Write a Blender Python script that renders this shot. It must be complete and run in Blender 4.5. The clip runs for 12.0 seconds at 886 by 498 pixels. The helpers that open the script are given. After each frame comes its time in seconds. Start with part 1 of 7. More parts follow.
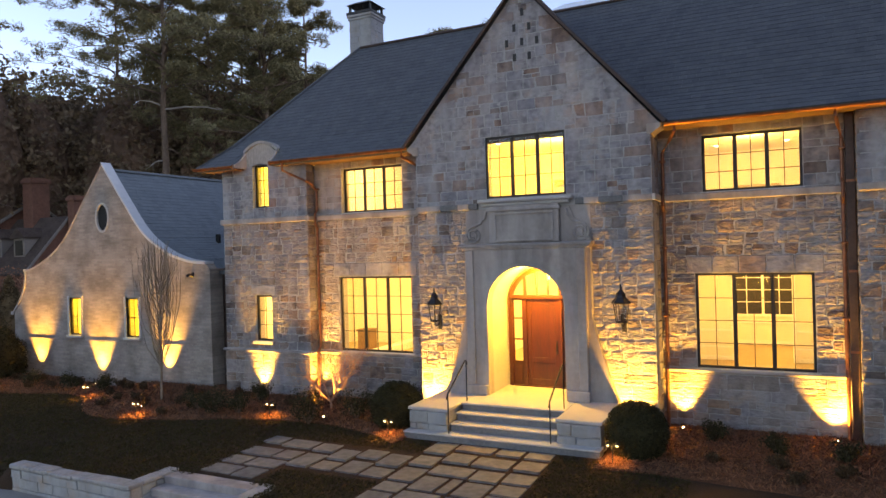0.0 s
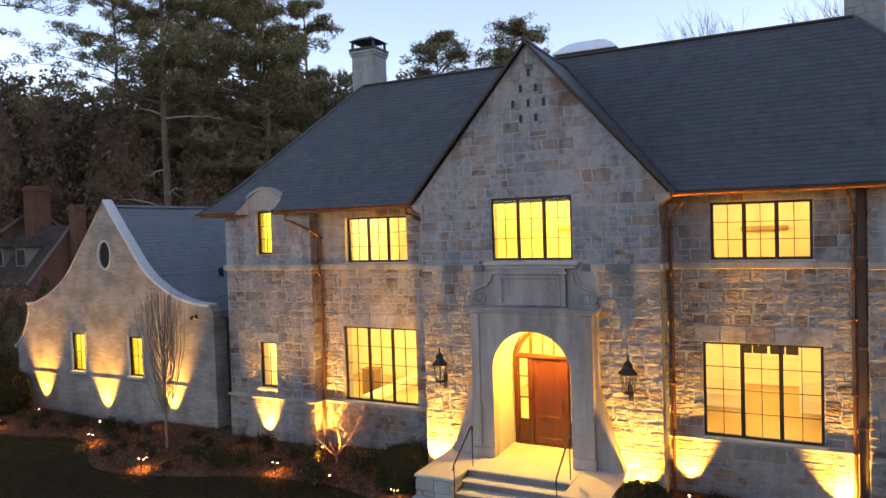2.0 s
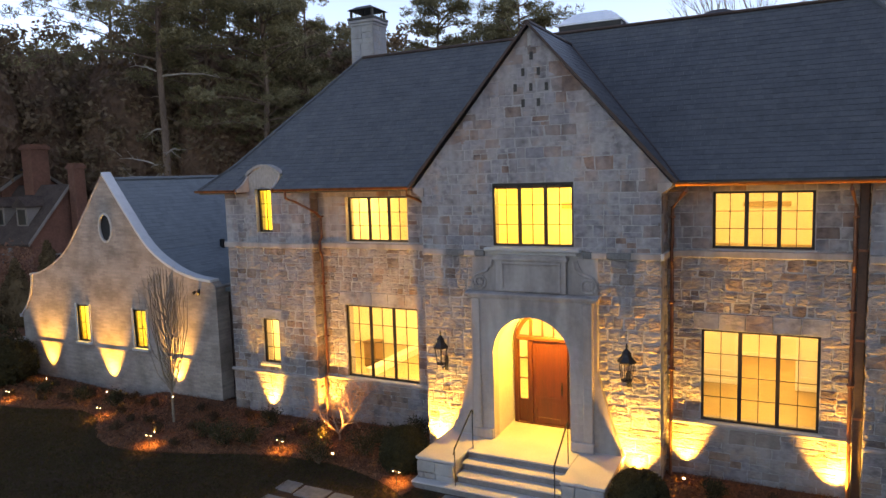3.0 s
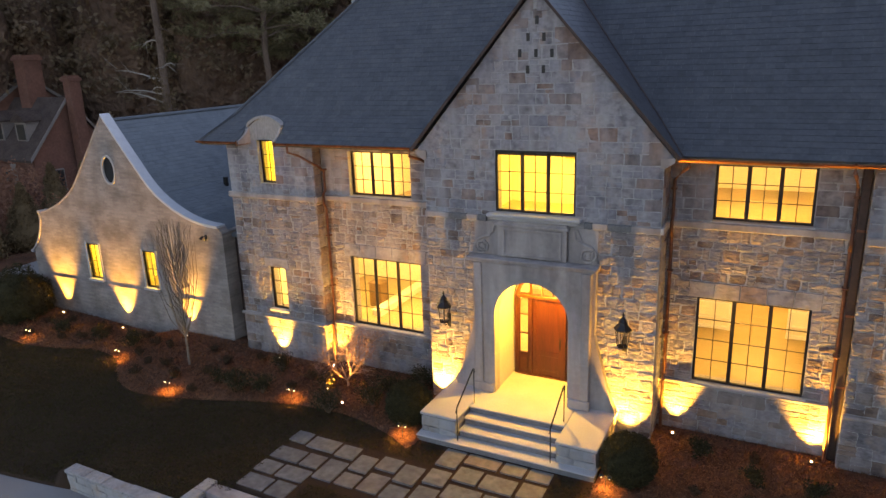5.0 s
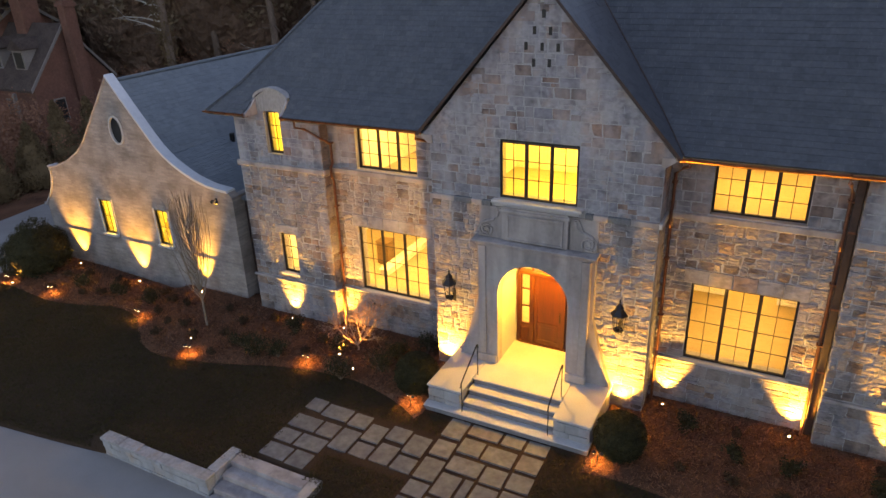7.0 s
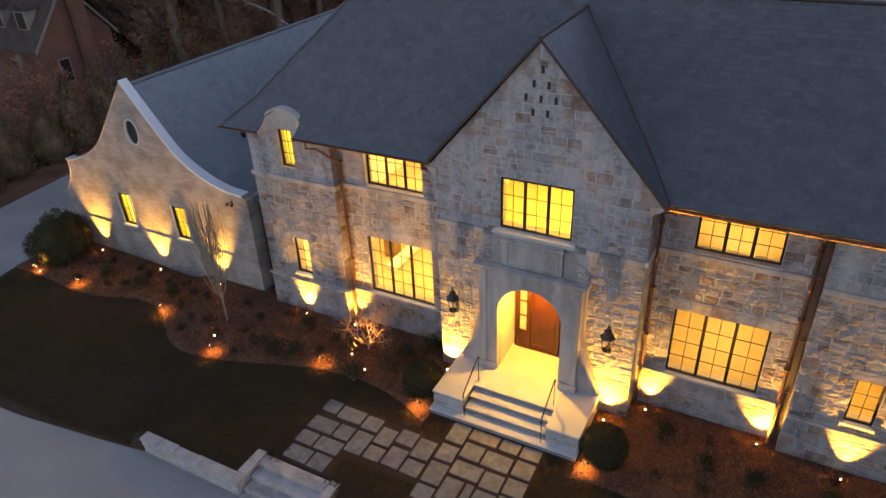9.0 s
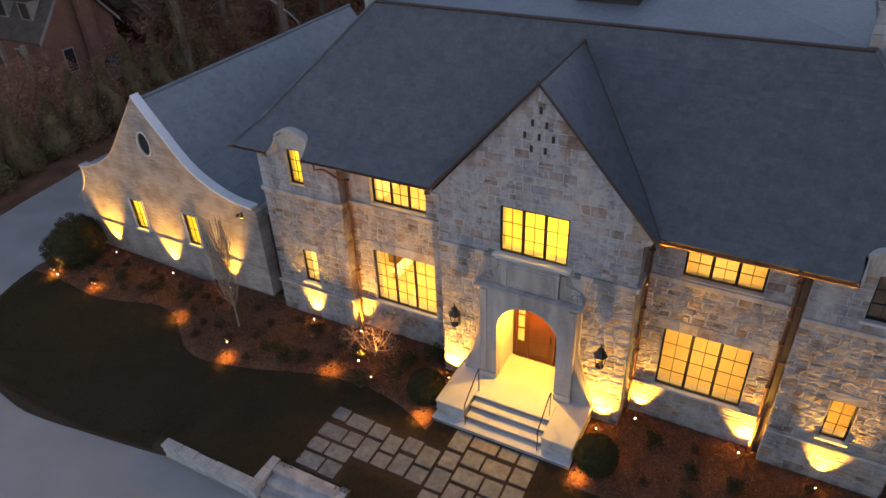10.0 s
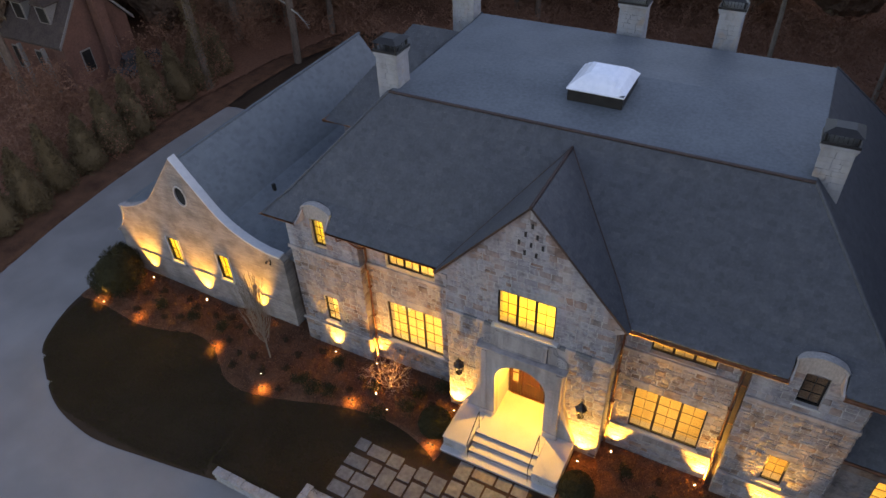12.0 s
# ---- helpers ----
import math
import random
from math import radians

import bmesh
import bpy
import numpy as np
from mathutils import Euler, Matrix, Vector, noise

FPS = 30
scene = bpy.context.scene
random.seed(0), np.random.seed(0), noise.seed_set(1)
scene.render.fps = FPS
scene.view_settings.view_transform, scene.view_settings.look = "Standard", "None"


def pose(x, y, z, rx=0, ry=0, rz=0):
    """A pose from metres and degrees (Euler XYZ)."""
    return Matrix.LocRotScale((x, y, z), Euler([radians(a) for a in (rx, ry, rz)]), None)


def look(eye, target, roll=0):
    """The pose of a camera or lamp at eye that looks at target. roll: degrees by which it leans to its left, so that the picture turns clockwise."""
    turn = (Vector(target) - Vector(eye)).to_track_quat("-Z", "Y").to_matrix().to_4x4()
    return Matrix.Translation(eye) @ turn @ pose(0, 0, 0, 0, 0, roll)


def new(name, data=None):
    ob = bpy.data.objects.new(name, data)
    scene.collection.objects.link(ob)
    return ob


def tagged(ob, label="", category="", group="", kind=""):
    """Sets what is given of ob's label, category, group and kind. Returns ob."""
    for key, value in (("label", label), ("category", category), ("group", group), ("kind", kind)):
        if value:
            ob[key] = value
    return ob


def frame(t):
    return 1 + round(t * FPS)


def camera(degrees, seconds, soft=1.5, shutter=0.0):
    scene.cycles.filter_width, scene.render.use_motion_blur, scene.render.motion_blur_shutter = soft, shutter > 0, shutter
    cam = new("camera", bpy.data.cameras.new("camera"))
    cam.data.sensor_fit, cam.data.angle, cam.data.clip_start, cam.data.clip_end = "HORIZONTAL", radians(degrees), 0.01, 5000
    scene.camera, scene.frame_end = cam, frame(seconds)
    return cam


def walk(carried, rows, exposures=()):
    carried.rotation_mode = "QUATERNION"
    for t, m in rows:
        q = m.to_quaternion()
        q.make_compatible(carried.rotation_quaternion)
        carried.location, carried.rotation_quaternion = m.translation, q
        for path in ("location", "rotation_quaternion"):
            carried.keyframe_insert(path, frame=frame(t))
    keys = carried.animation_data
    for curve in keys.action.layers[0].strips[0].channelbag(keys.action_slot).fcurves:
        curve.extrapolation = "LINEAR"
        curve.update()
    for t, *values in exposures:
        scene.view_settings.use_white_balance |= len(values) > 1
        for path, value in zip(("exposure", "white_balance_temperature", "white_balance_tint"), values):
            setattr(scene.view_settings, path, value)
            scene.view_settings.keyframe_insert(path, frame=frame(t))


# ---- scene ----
cam = camera(65.7, 12.0)
PATH = [
    (0, (5.596, -15.906, 4.372), (4.709, -14.114, 4.368), -1.7),
    (0.5, (5.577, -15.872, 4.861), (4.689, -14.08, 4.861), -1.7),
    (1, (5.554, -15.834, 5.384), (4.664, -14.043, 5.387), -1.7),
    (1.5, (5.511, -15.816, 5.891), (4.622, -14.024, 5.881), -1.7),
    (2, (5.479, -15.772, 6.408), (4.588, -13.983, 6.346), -1.8),
    (2.5, (5.473, -15.727, 6.908), (4.579, -13.943, 6.773), -1.7),
    (3, (5.476, -15.669, 7.387), (4.582, -13.894, 7.167), -1.8),
    (5, (5.492, -15.514, 9.342), (4.607, -13.804, 8.8), -2.0),
    (5.5, (5.487, -15.476, 9.912), (4.608, -13.789, 9.296), -2.0),
    (6, (5.462, -15.444, 10.448), (4.591, -13.781, 9.761), -2.1),
    (6.5, (5.454, -15.413, 10.981), (4.589, -13.775, 10.228), -2.1),
    (7, (5.452, -15.374, 11.583), (4.594, -13.762, 10.767), -2.2),
    (9, (5.473, -15.301, 14.811), (4.653, -13.792, 13.785), -2.4),
    (9.5, (5.462, -15.244, 15.801), (4.654, -13.765, 14.724), -2.5),
    (10, (5.472, -15.294, 16.774), (4.674, -13.836, 15.661), -2.5),
    (10.5, (5.493, -15.269, 18.041), (4.705, -13.84, 16.884), -2.6),
    (11, (5.524, -15.261, 19.48), (4.747, -13.857, 18.285), -2.6),
    (11.5, (5.521, -15.187, 21.013), (4.755, -13.816, 19.775), -2.8),
    (12, (5.438, -15.155, 22.604), (4.69, -13.814, 21.322), -2.8),
]
walk(cam, [(t, look(eye, target, roll)) for t, eye, target, roll in PATH], [(0, 0.26, 9700, 26), (12, 0.33, 10200, 28)])
LIGHT_WARM = (1.0, 0.62, 0.22)

# ---- sky and exposure ----
world = bpy.data.worlds.new("dusk")
scene.world = world
world.use_nodes = True
wn = world.node_tree
sky = wn.nodes.new("ShaderNodeTexSky")
sky.sky_type = "NISHITA"
sky.sun_disc = False
sky.sun_elevation = radians(24)
sky.sun_rotation = radians(75)
sky.air_density, sky.dust_density, sky.ozone_density = 1.0, 0.2, 4.8
wn.links.new(sky.outputs[0], wn.nodes["Background"].inputs[0])
wn.nodes["Background"].inputs[1].default_value = 0.335
scene.view_settings.exposure = 0.0


def lamp(name, kind, at, energy, color=LIGHT_WARM, to=None, **more):
    data = bpy.data.lights.new(name, kind)
    data.energy, data.color = energy, color
    if kind == "SPOT":
        data.spot_size, data.spot_blend = radians(more["cone"]), more["blend"]
        data.shadow_soft_size = more.get("size", 0.04)
    elif kind == "POINT":
        data.shadow_soft_size = more.get("size", 0.1)
    else:
        data.size = more.get("size", 0.5)
    ob = new(name, data)
    ob.matrix_world = look(at, to) if to else Matrix.Translation(at)
    return ob


# ---- materials ----
def shader(name):
    m = bpy.data.materials.new(name)
    m.use_nodes = True
    return m, m.node_tree, m.node_tree.nodes["Principled BSDF"]


def ramp(nt, stops, source):
    r = nt.nodes.new("ShaderNodeValToRGB")
    e = r.color_ramp.elements
    while len(e) < len(stops):
        e.new(0.5)
    for el, (p, c) in zip(e, stops):
        el.position, el.color = p, (*c, 1)
    nt.links.new(source, r.inputs[0])
    return r.outputs[0]


def noise_tex(nt, scale, detail=4.0, stretch=None):
    n = nt.nodes.new("ShaderNodeTexNoise")
    n.inputs["Scale"].default_value, n.inputs["Detail"].default_value = scale, detail
    co = nt.nodes.new("ShaderNodeTexCoord")
    if stretch:
        mp = nt.nodes.new("ShaderNodeMapping")
        mp.inputs["Scale"].default_value = stretch
        nt.links.new(co.outputs["Object"], mp.inputs[0])
        nt.links.new(mp.outputs[0], n.inputs["Vector"])
    else:
        nt.links.new(co.outputs["Object"], n.inputs["Vector"])
    return n.outputs[0]


def mixed(nt, a, b, fac, kind="MIX"):
    x = nt.nodes.new("ShaderNodeMix")
    x.data_type, x.blend_type = "RGBA", kind
    for sock, v in ((x.inputs[0], fac), (x.inputs[6], a), (x.inputs[7], b)):
        if isinstance(v, (int, float)):
            sock.default_value = v
        elif isinstance(v, tuple):
            sock.default_value = (*v, 1)
        else:
            nt.links.new(v, sock)
    return x.outputs[2]


def bumped(nt, p, height, strength, dist=0.02):
    b = nt.nodes.new("ShaderNodeBump")
    b.inputs["Strength"].default_value, b.inputs["Distance"].default_value = strength, dist
    nt.links.new(height, b.inputs["Height"])
    nt.links.new(b.outputs[0], p.inputs["Normal"])


def plain(name, c1, c2, fine=40.0, coarse=1.5, rough=0.8, metal=0.0, bump=0.3, dist=0.01, stretch=None):
    """A surface that varies between two colours at two scales."""
    m, nt, p = shader(name)
    a, b = noise_tex(nt, fine, 5, stretch), noise_tex(nt, coarse, 4, stretch)
    s = nt.nodes.new("ShaderNodeMath")
    s.operation = "ADD"
    nt.links.new(a, s.inputs[0]), nt.links.new(b, s.inputs[1])
    h = nt.nodes.new("ShaderNodeMath")
    h.operation = "MULTIPLY"
    h.inputs[1].default_value = 0.5
    nt.links.new(s.outputs[0], h.inputs[0])
    nt.links.new(ramp(nt, [(0.35, c1), (0.65, c2)], h.outputs[0]), p.inputs["Base Color"])
    p.inputs["Roughness"].default_value, p.inputs["Metallic"].default_value = rough, metal
    if rough > 0.94:
        p.inputs["Specular IOR Level"].default_value = 0.15
    if bump:
        bumped(nt, p, a, bump, dist)
    return m


def varied(name, stops, fine=25.0, amount=0.35, rough=0.9, bump=0.6, dist=0.02, stretch=None, shine=0.5):
    """Pieces of many colours: each piece takes one by chance, with grain and stains over it."""
    m, nt, p = shader(name)
    oi, ge = nt.nodes.new("ShaderNodeObjectInfo"), nt.nodes.new("ShaderNodeNewGeometry")
    s = nt.nodes.new("ShaderNodeMath")
    s.operation = "ADD"
    nt.links.new(oi.outputs["Random"], s.inputs[0]), nt.links.new(ge.outputs["Random Per Island"], s.inputs[1])
    f = nt.nodes.new("ShaderNodeMath")
    f.operation = "FRACT"
    nt.links.new(s.outputs[0], f.inputs[0])
    base = ramp(nt, stops, f.outputs[0])
    co = nt.nodes.new("ShaderNodeNewGeometry")
    n1, n2 = nt.nodes.new("ShaderNodeTexNoise"), nt.nodes.new("ShaderNodeTexNoise")
    for n, sc in ((n1, fine), (n2, 2.2)):
        n.inputs["Scale"].default_value, n.inputs["Detail"].default_value = sc, 5
        if stretch:
            mp = nt.nodes.new("ShaderNodeMapping")
            mp.inputs["Scale"].default_value = stretch
            nt.links.new(co.outputs["Position"], mp.inputs[0]), nt.links.new(mp.outputs[0], n.inputs["Vector"])
        else:
            nt.links.new(co.outputs["Position"], n.inputs["Vector"])
    c = mixed(nt, base, ramp(nt, [(0.3, (0.35, 0.33, 0.31)), (0.7, (1, 1, 1))], n1.outputs[0]), amount, "MULTIPLY")
    c = mixed(nt, c, ramp(nt, [(0.35, (0.55, 0.55, 0.58)), (0.6, (1, 1, 1))], n2.outputs[0]), amount, "MULTIPLY")
    nt.links.new(c, p.inputs["Base Color"])
    p.inputs["Roughness"].default_value = rough
    p.inputs["Specular IOR Level"].default_value = shine
    bumped(nt, p, n1.outputs[0], bump, dist)
    return m


def masonry(name, stops, wash, washed, fine=16.0, grain=0.25, bump=0.35, dist=0.012, streak=0.5, stain=(0.36, 0.25, 0.18), flow=(1, 1, 1), blotch=0.0):
    """Stones of many colours under uneven remains of pale mortar wash and rain streaks."""
    m, nt, p = shader(name)
    oi, ge = nt.nodes.new("ShaderNodeObjectInfo"), nt.nodes.new("ShaderNodeNewGeometry")
    s, f = nt.nodes.new("ShaderNodeMath"), nt.nodes.new("ShaderNodeMath")
    s.operation, f.operation = "ADD", "FRACT"
    nt.links.new(oi.outputs["Random"], s.inputs[0]), nt.links.new(ge.outputs["Random Per Island"], s.inputs[1])
    nt.links.new(s.outputs[0], f.inputs[0])
    c = ramp(nt, stops, f.outputs[0])

    def field(scale, stretch, detail=4.0):
        n, mp = nt.nodes.new("ShaderNodeTexNoise"), nt.nodes.new("ShaderNodeMapping")
        n.inputs["Scale"].default_value, n.inputs["Detail"].default_value = scale, detail
        mp.inputs["Scale"].default_value = stretch
        nt.links.new(ge.outputs["Position"], mp.inputs[0]), nt.links.new(mp.outputs[0], n.inputs["Vector"])
        return n.outputs[0]

    grainy = field(fine, flow, 6.0)
    c = mixed(nt, c, ramp(nt, [(0.32, (0.45, 0.44, 0.43)), (0.66, (1, 1, 1))], grainy), grain, "MULTIPLY")
    if blotch:
        c = mixed(nt, c, ramp(nt, [(0.36, (0.50, 0.49, 0.52)), (0.50, (0.92, 0.92, 0.94)), (0.66, (1.0, 0.98, 0.96))], field(4.2, (1, 1, 1.2), 5.0)), blotch, "MULTIPLY")
    rust = ramp(nt, [(0.54, (0, 0, 0)), (0.70, (0.6, 0.6, 0.6))], field(2.6, (1, 1, 0.8)))
    c = mixed(nt, c, stain, rust)
    pale = ramp(nt, [(0.40, (0, 0, 0)), (0.66, (washed, washed, washed))], field(1.7, (1, 1, 0.45)))
    c = mixed(nt, c, wash, pale)
    c = mixed(nt, c, ramp(nt, [(0.38, (0.66, 0.66, 0.68)), (0.58, (1, 1, 1))], field(1.0, (2.2, 2.2, 0.35))), streak, "MULTIPLY")
    nt.links.new(c, p.inputs["Base Color"])
    p.inputs["Roughness"].default_value = 0.92
    bumped(nt, p, grainy, bump, dist)
    return m


ASHLAR = masonry("ashlar", [(0.0, (0.300, 0.296, 0.320)), (0.13, (0.405, 0.368, 0.352)), (0.28, (0.345, 0.336, 0.352)), (0.42, (0.375, 0.345, 0.338)), (0.56, (0.262, 0.258, 0.284)), (0.68, (0.392, 0.362, 0.348)), (0.80, (0.322, 0.284, 0.276)), (0.90, (0.345, 0.210, 0.160)), (0.972, (0.200, 0.150, 0.130))], (0.405, 0.385, 0.385), 0.55, 7.0, 0.6, 0.9, 0.03, 0.75, (0.40, 0.255, 0.185), (1, 1, 1.3), 0.75)
FIELDSTONE = masonry("fieldstone", [(0.0, (0.262, 0.254, 0.272)), (0.16, (0.372, 0.316, 0.276)), (0.32, (0.292, 0.284, 0.304)), (0.48, (0.392, 0.308, 0.252)), (0.62, (0.222, 0.218, 0.236)), (0.74, (0.345, 0.298, 0.272)), (0.86, (0.335, 0.205, 0.142)), (0.955, (0.190, 0.138, 0.114))], (0.405, 0.360, 0.332), 0.5, 10.0, 0.55, 1.0, 0.055, 0.6, (0.37, 0.255, 0.185), (1, 1, 1.9), 0.7)
MORTAR = plain("mortar", (0.29, 0.278, 0.27), (0.40, 0.386, 0.372), 25, 2, 0.95, bump=0.6, dist=0.015)
LIMESTONE = masonry("limestone", [(0.0, (0.340, 0.298, 0.278)), (0.5, (0.400, 0.350, 0.322)), (1.0, (0.365, 0.318, 0.290))], (0.415, 0.364, 0.336), 0.5, 9, 0.3, 0.15, 0.006, 0.95, (0.33, 0.275, 0.235))
STAINED = plain("stained_limestone", (0.10, 0.10, 0.10), (0.19, 0.185, 0.18), 14, 1.5, 0.9, bump=0.2)
# step risers: their shade is put into this darker stone colour
RISER = plain("shaded_riser_stone", (0.115, 0.117, 0.122), (0.19, 0.189, 0.188), 14, 1.5, 0.9, bump=0.2)
RENDERED = plain("weathered_stone", (0.24, 0.225, 0.21), (0.40, 0.38, 0.35), 16, 1.4, 0.9, bump=0.2, stretch=(1, 1, 0.4))
CHIMNEY_STONE = masonry("pale_chimney_stone", [(0.0, (0.2958, 0.2958, 0.2958)), (0.5, (0.3480, 0.3437, 0.3350)), (1.0, (0.3132, 0.3045, 0.2871))], (0.3480, 0.3480, 0.3480), 0.9, 7, 0.35)
LIMESTONE_PALE = plain("pale_limestone", (0.35, 0.34, 0.325), (0.47, 0.455, 0.435), 30, 1.2, 0.8, bump=0.15)
SLATE = varied("slate", [(0.0, (0.075, 0.081, 0.087)), (0.4, (0.092, 0.100, 0.107)), (0.8, (0.084, 0.091, 0.099)), (1.0, (0.103, 0.109, 0.114))], 12, 0.35, 0.5, 0.4, 0.012, shine=0.28)
GARAGE_SLATE = varied("grey_slate", [(0.0, (0.112, 0.134, 0.142)), (0.5, (0.142, 0.169, 0.176)), (1.0, (0.125, 0.150, 0.157))], 30, 0.3, 0.5, 0.4, 0.01)
MEMBRANE = plain("roof_membrane", (0.072, 0.086, 0.093), (0.128, 0.148, 0.156), 9, 0.45, 0.6, bump=0.1)
COPPER = plain("copper", (0.095, 0.038, 0.021), (0.300, 0.122, 0.063), 5, 1.1, 0.38, 0.8, 0.1)
PIPE_COPPER = plain("brown_copper", (0.130, 0.052, 0.031), (0.270, 0.110, 0.062), 10, 1.2, 0.42, 0.6, 0.1)
SOFFIT = plain("stained_soffit", (0.10, 0.055, 0.032), (0.17, 0.10, 0.06), 20, 2, 0.7, bump=0.1, stretch=(0.5, 6, 1))
VERGE = plain("weathered_copper", (0.035, 0.020, 0.016), (0.075, 0.042, 0.032), 14, 2, 0.6, 0.2, 0.1)
STEEL = plain("black_steel", (0.012, 0.011, 0.010), (0.03, 0.028, 0.026), 60, 3, 0.45, 0.3, 0.1)
BLACK = plain("dark_louvre", (0.008, 0.007, 0.007), (0.016, 0.014, 0.013), 60, 3, 0.9, bump=0.1)
DOORWOOD = plain("mahogany", (0.044, 0.0090, 0.0058), (0.092, 0.0200, 0.0110), 14, 1.5, 0.4, bump=0.1, stretch=(6, 6, 0.5))
PLASTER = plain("cream_plaster", (0.70, 0.66, 0.58), (0.78, 0.74, 0.66), 20, 1, 0.9, bump=0.05)
FLOORWOOD = plain("oak_floor", (0.276, 0.206, 0.121), (0.391, 0.306, 0.190), 20, 2, 0.45, bump=0.1, stretch=(1, 8, 1))
COPING_WHITE = plain("weathered_white_coping", (0.47, 0.47, 0.47), (0.55, 0.55, 0.545), 6, 1.0, 0.7, bump=0.1)
WHITE = plain("white_paint", (0.72, 0.72, 0.70), (0.80, 0.80, 0.78), 20, 1, 0.5, bump=0.05)
DARKWOOD = plain("brown_cabinet_wood", (0.12, 0.07, 0.04), (0.19, 0.115, 0.065), 20, 2, 0.5, bump=0.1, stretch=(4, 4, 0.6))
PALEFLOOR = plain("pale_floor", (0.360, 0.286, 0.186), (0.432, 0.354, 0.248), 10, 1, 0.5, bump=0.05, stretch=(1, 6, 1))
LAWN = plain("lawn", (0.0408, 0.0228, 0.0144), (0.0708, 0.0402, 0.0240), 60, 0.6, 0.95, bump=0.9, dist=0.05)
MULCH = plain("pine_straw", (0.0805, 0.0360, 0.0215), (0.2185, 0.0952, 0.0528), 35, 1.1, 0.95, bump=1.0, dist=0.06)
GRAVEL = plain("driveway", (0.1993, 0.1796, 0.1628), (0.2798, 0.2537, 0.2310), 90, 0.5, 0.95, bump=0.5)
LITTER = plain("leaf_litter", (0.1680, 0.0713, 0.0430), (0.2822, 0.1236, 0.0739), 5, 0.15, 0.95, bump=0.8, dist=0.1)
BARK = plain("bark", (0.098, 0.066, 0.049), (0.190, 0.134, 0.102), 14, 2, 0.95, bump=0.8, dist=0.03, stretch=(1, 1, 0.3))
DEADWOOD = plain("grey_dead_wood", (0.22, 0.19, 0.165), (0.36, 0.32, 0.28), 14, 2, 0.9)
TWIG = plain("pale_twig", (0.15, 0.115, 0.085), (0.28, 0.225, 0.17), 20, 2, 0.9)
REDTWIG = plain("red_twig", (0.24, 0.13, 0.085), (0.42, 0.26, 0.17), 20, 2, 0.8)
NB_SHINGLE = plain("brown_shingle", (0.060, 0.042, 0.036), (0.105, 0.078, 0.066), 8, 1.2, 0.95)
DULL_PAINT = plain("dull_paint", (0.17, 0.145, 0.128), (0.24, 0.21, 0.185), 12, 1, 0.7, bump=0.05)
CARPAINT = plain("car_paint", (0.10, 0.105, 0.115), (0.14, 0.145, 0.155), 30, 1, 0.25, 0.3, 0.0)
BRICK = plain("red_brick", (0.1323, 0.0575, 0.0391), (0.2242, 0.0954, 0.0644), 6, 0.8, 0.9)
PAVER = varied("bluestone", [(0.0, (0.140, 0.140, 0.138)), (0.4, (0.195, 0.190, 0.182)), (0.8, (0.165, 0.165, 0.162)), (1.0, (0.205, 0.170, 0.146))], 7, 0.55, 0.85, 0.3, 0.01)


WOODS_DARK = plain("woods_shade", (0.1148, 0.0675, 0.0459), (0.2025, 0.1242, 0.0864), 1.6, 0.25, 0.95, bump=1.0, dist=0.8)
WALL_CAP = masonry("weathered_coping", [(0.0, (0.28, 0.275, 0.265)), (0.5, (0.36, 0.35, 0.34)), (1.0, (0.31, 0.29, 0.27))], (0.38, 0.37, 0.36), 0.5, 12, 0.5, 0.5, 0.02)


def leafy(name, c1, c2):
    m, nt, p = shader(name)
    ge = nt.nodes.new("ShaderNodeNewGeometry")
    nt.links.new(ramp(nt, [(0.0, c1), (1.0, c2)], ge.outputs["Random Per Island"]), p.inputs["Base Color"])
    p.inputs["Roughness"].default_value = 0.85
    p.inputs["Specular IOR Level"].default_value = 0.12
    return m


NEEDLES = leafy("pine_needles", (0.1270, 0.1128, 0.0622), (0.2306, 0.1970, 0.1088))
BOXLEAF = leafy("boxwood_leaf", (0.026, 0.0225, 0.0105), (0.064, 0.0560, 0.0250))
DRYLEAF = leafy("dry_leaf", (0.045, 0.026, 0.014), (0.10, 0.06, 0.032))
WOODS = leafy("woods_leaf", (0.1495, 0.1040, 0.0676), (0.2275, 0.1586, 0.1040))
SCRUB = leafy("winter_scrub", (0.2160, 0.0992, 0.0621), (0.2700, 0.1276, 0.0797))
STRAW = leafy("straw_blade", (0.0616, 0.0268, 0.0162), (0.3024, 0.1391, 0.0762))
GRASS = leafy("grass_blade", (0.0387, 0.0273, 0.0105), (0.0650, 0.0505, 0.0184))
CEDAR = leafy("arborvitae_leaf", (0.1123, 0.0733, 0.0390), (0.1435, 0.0952, 0.0499))


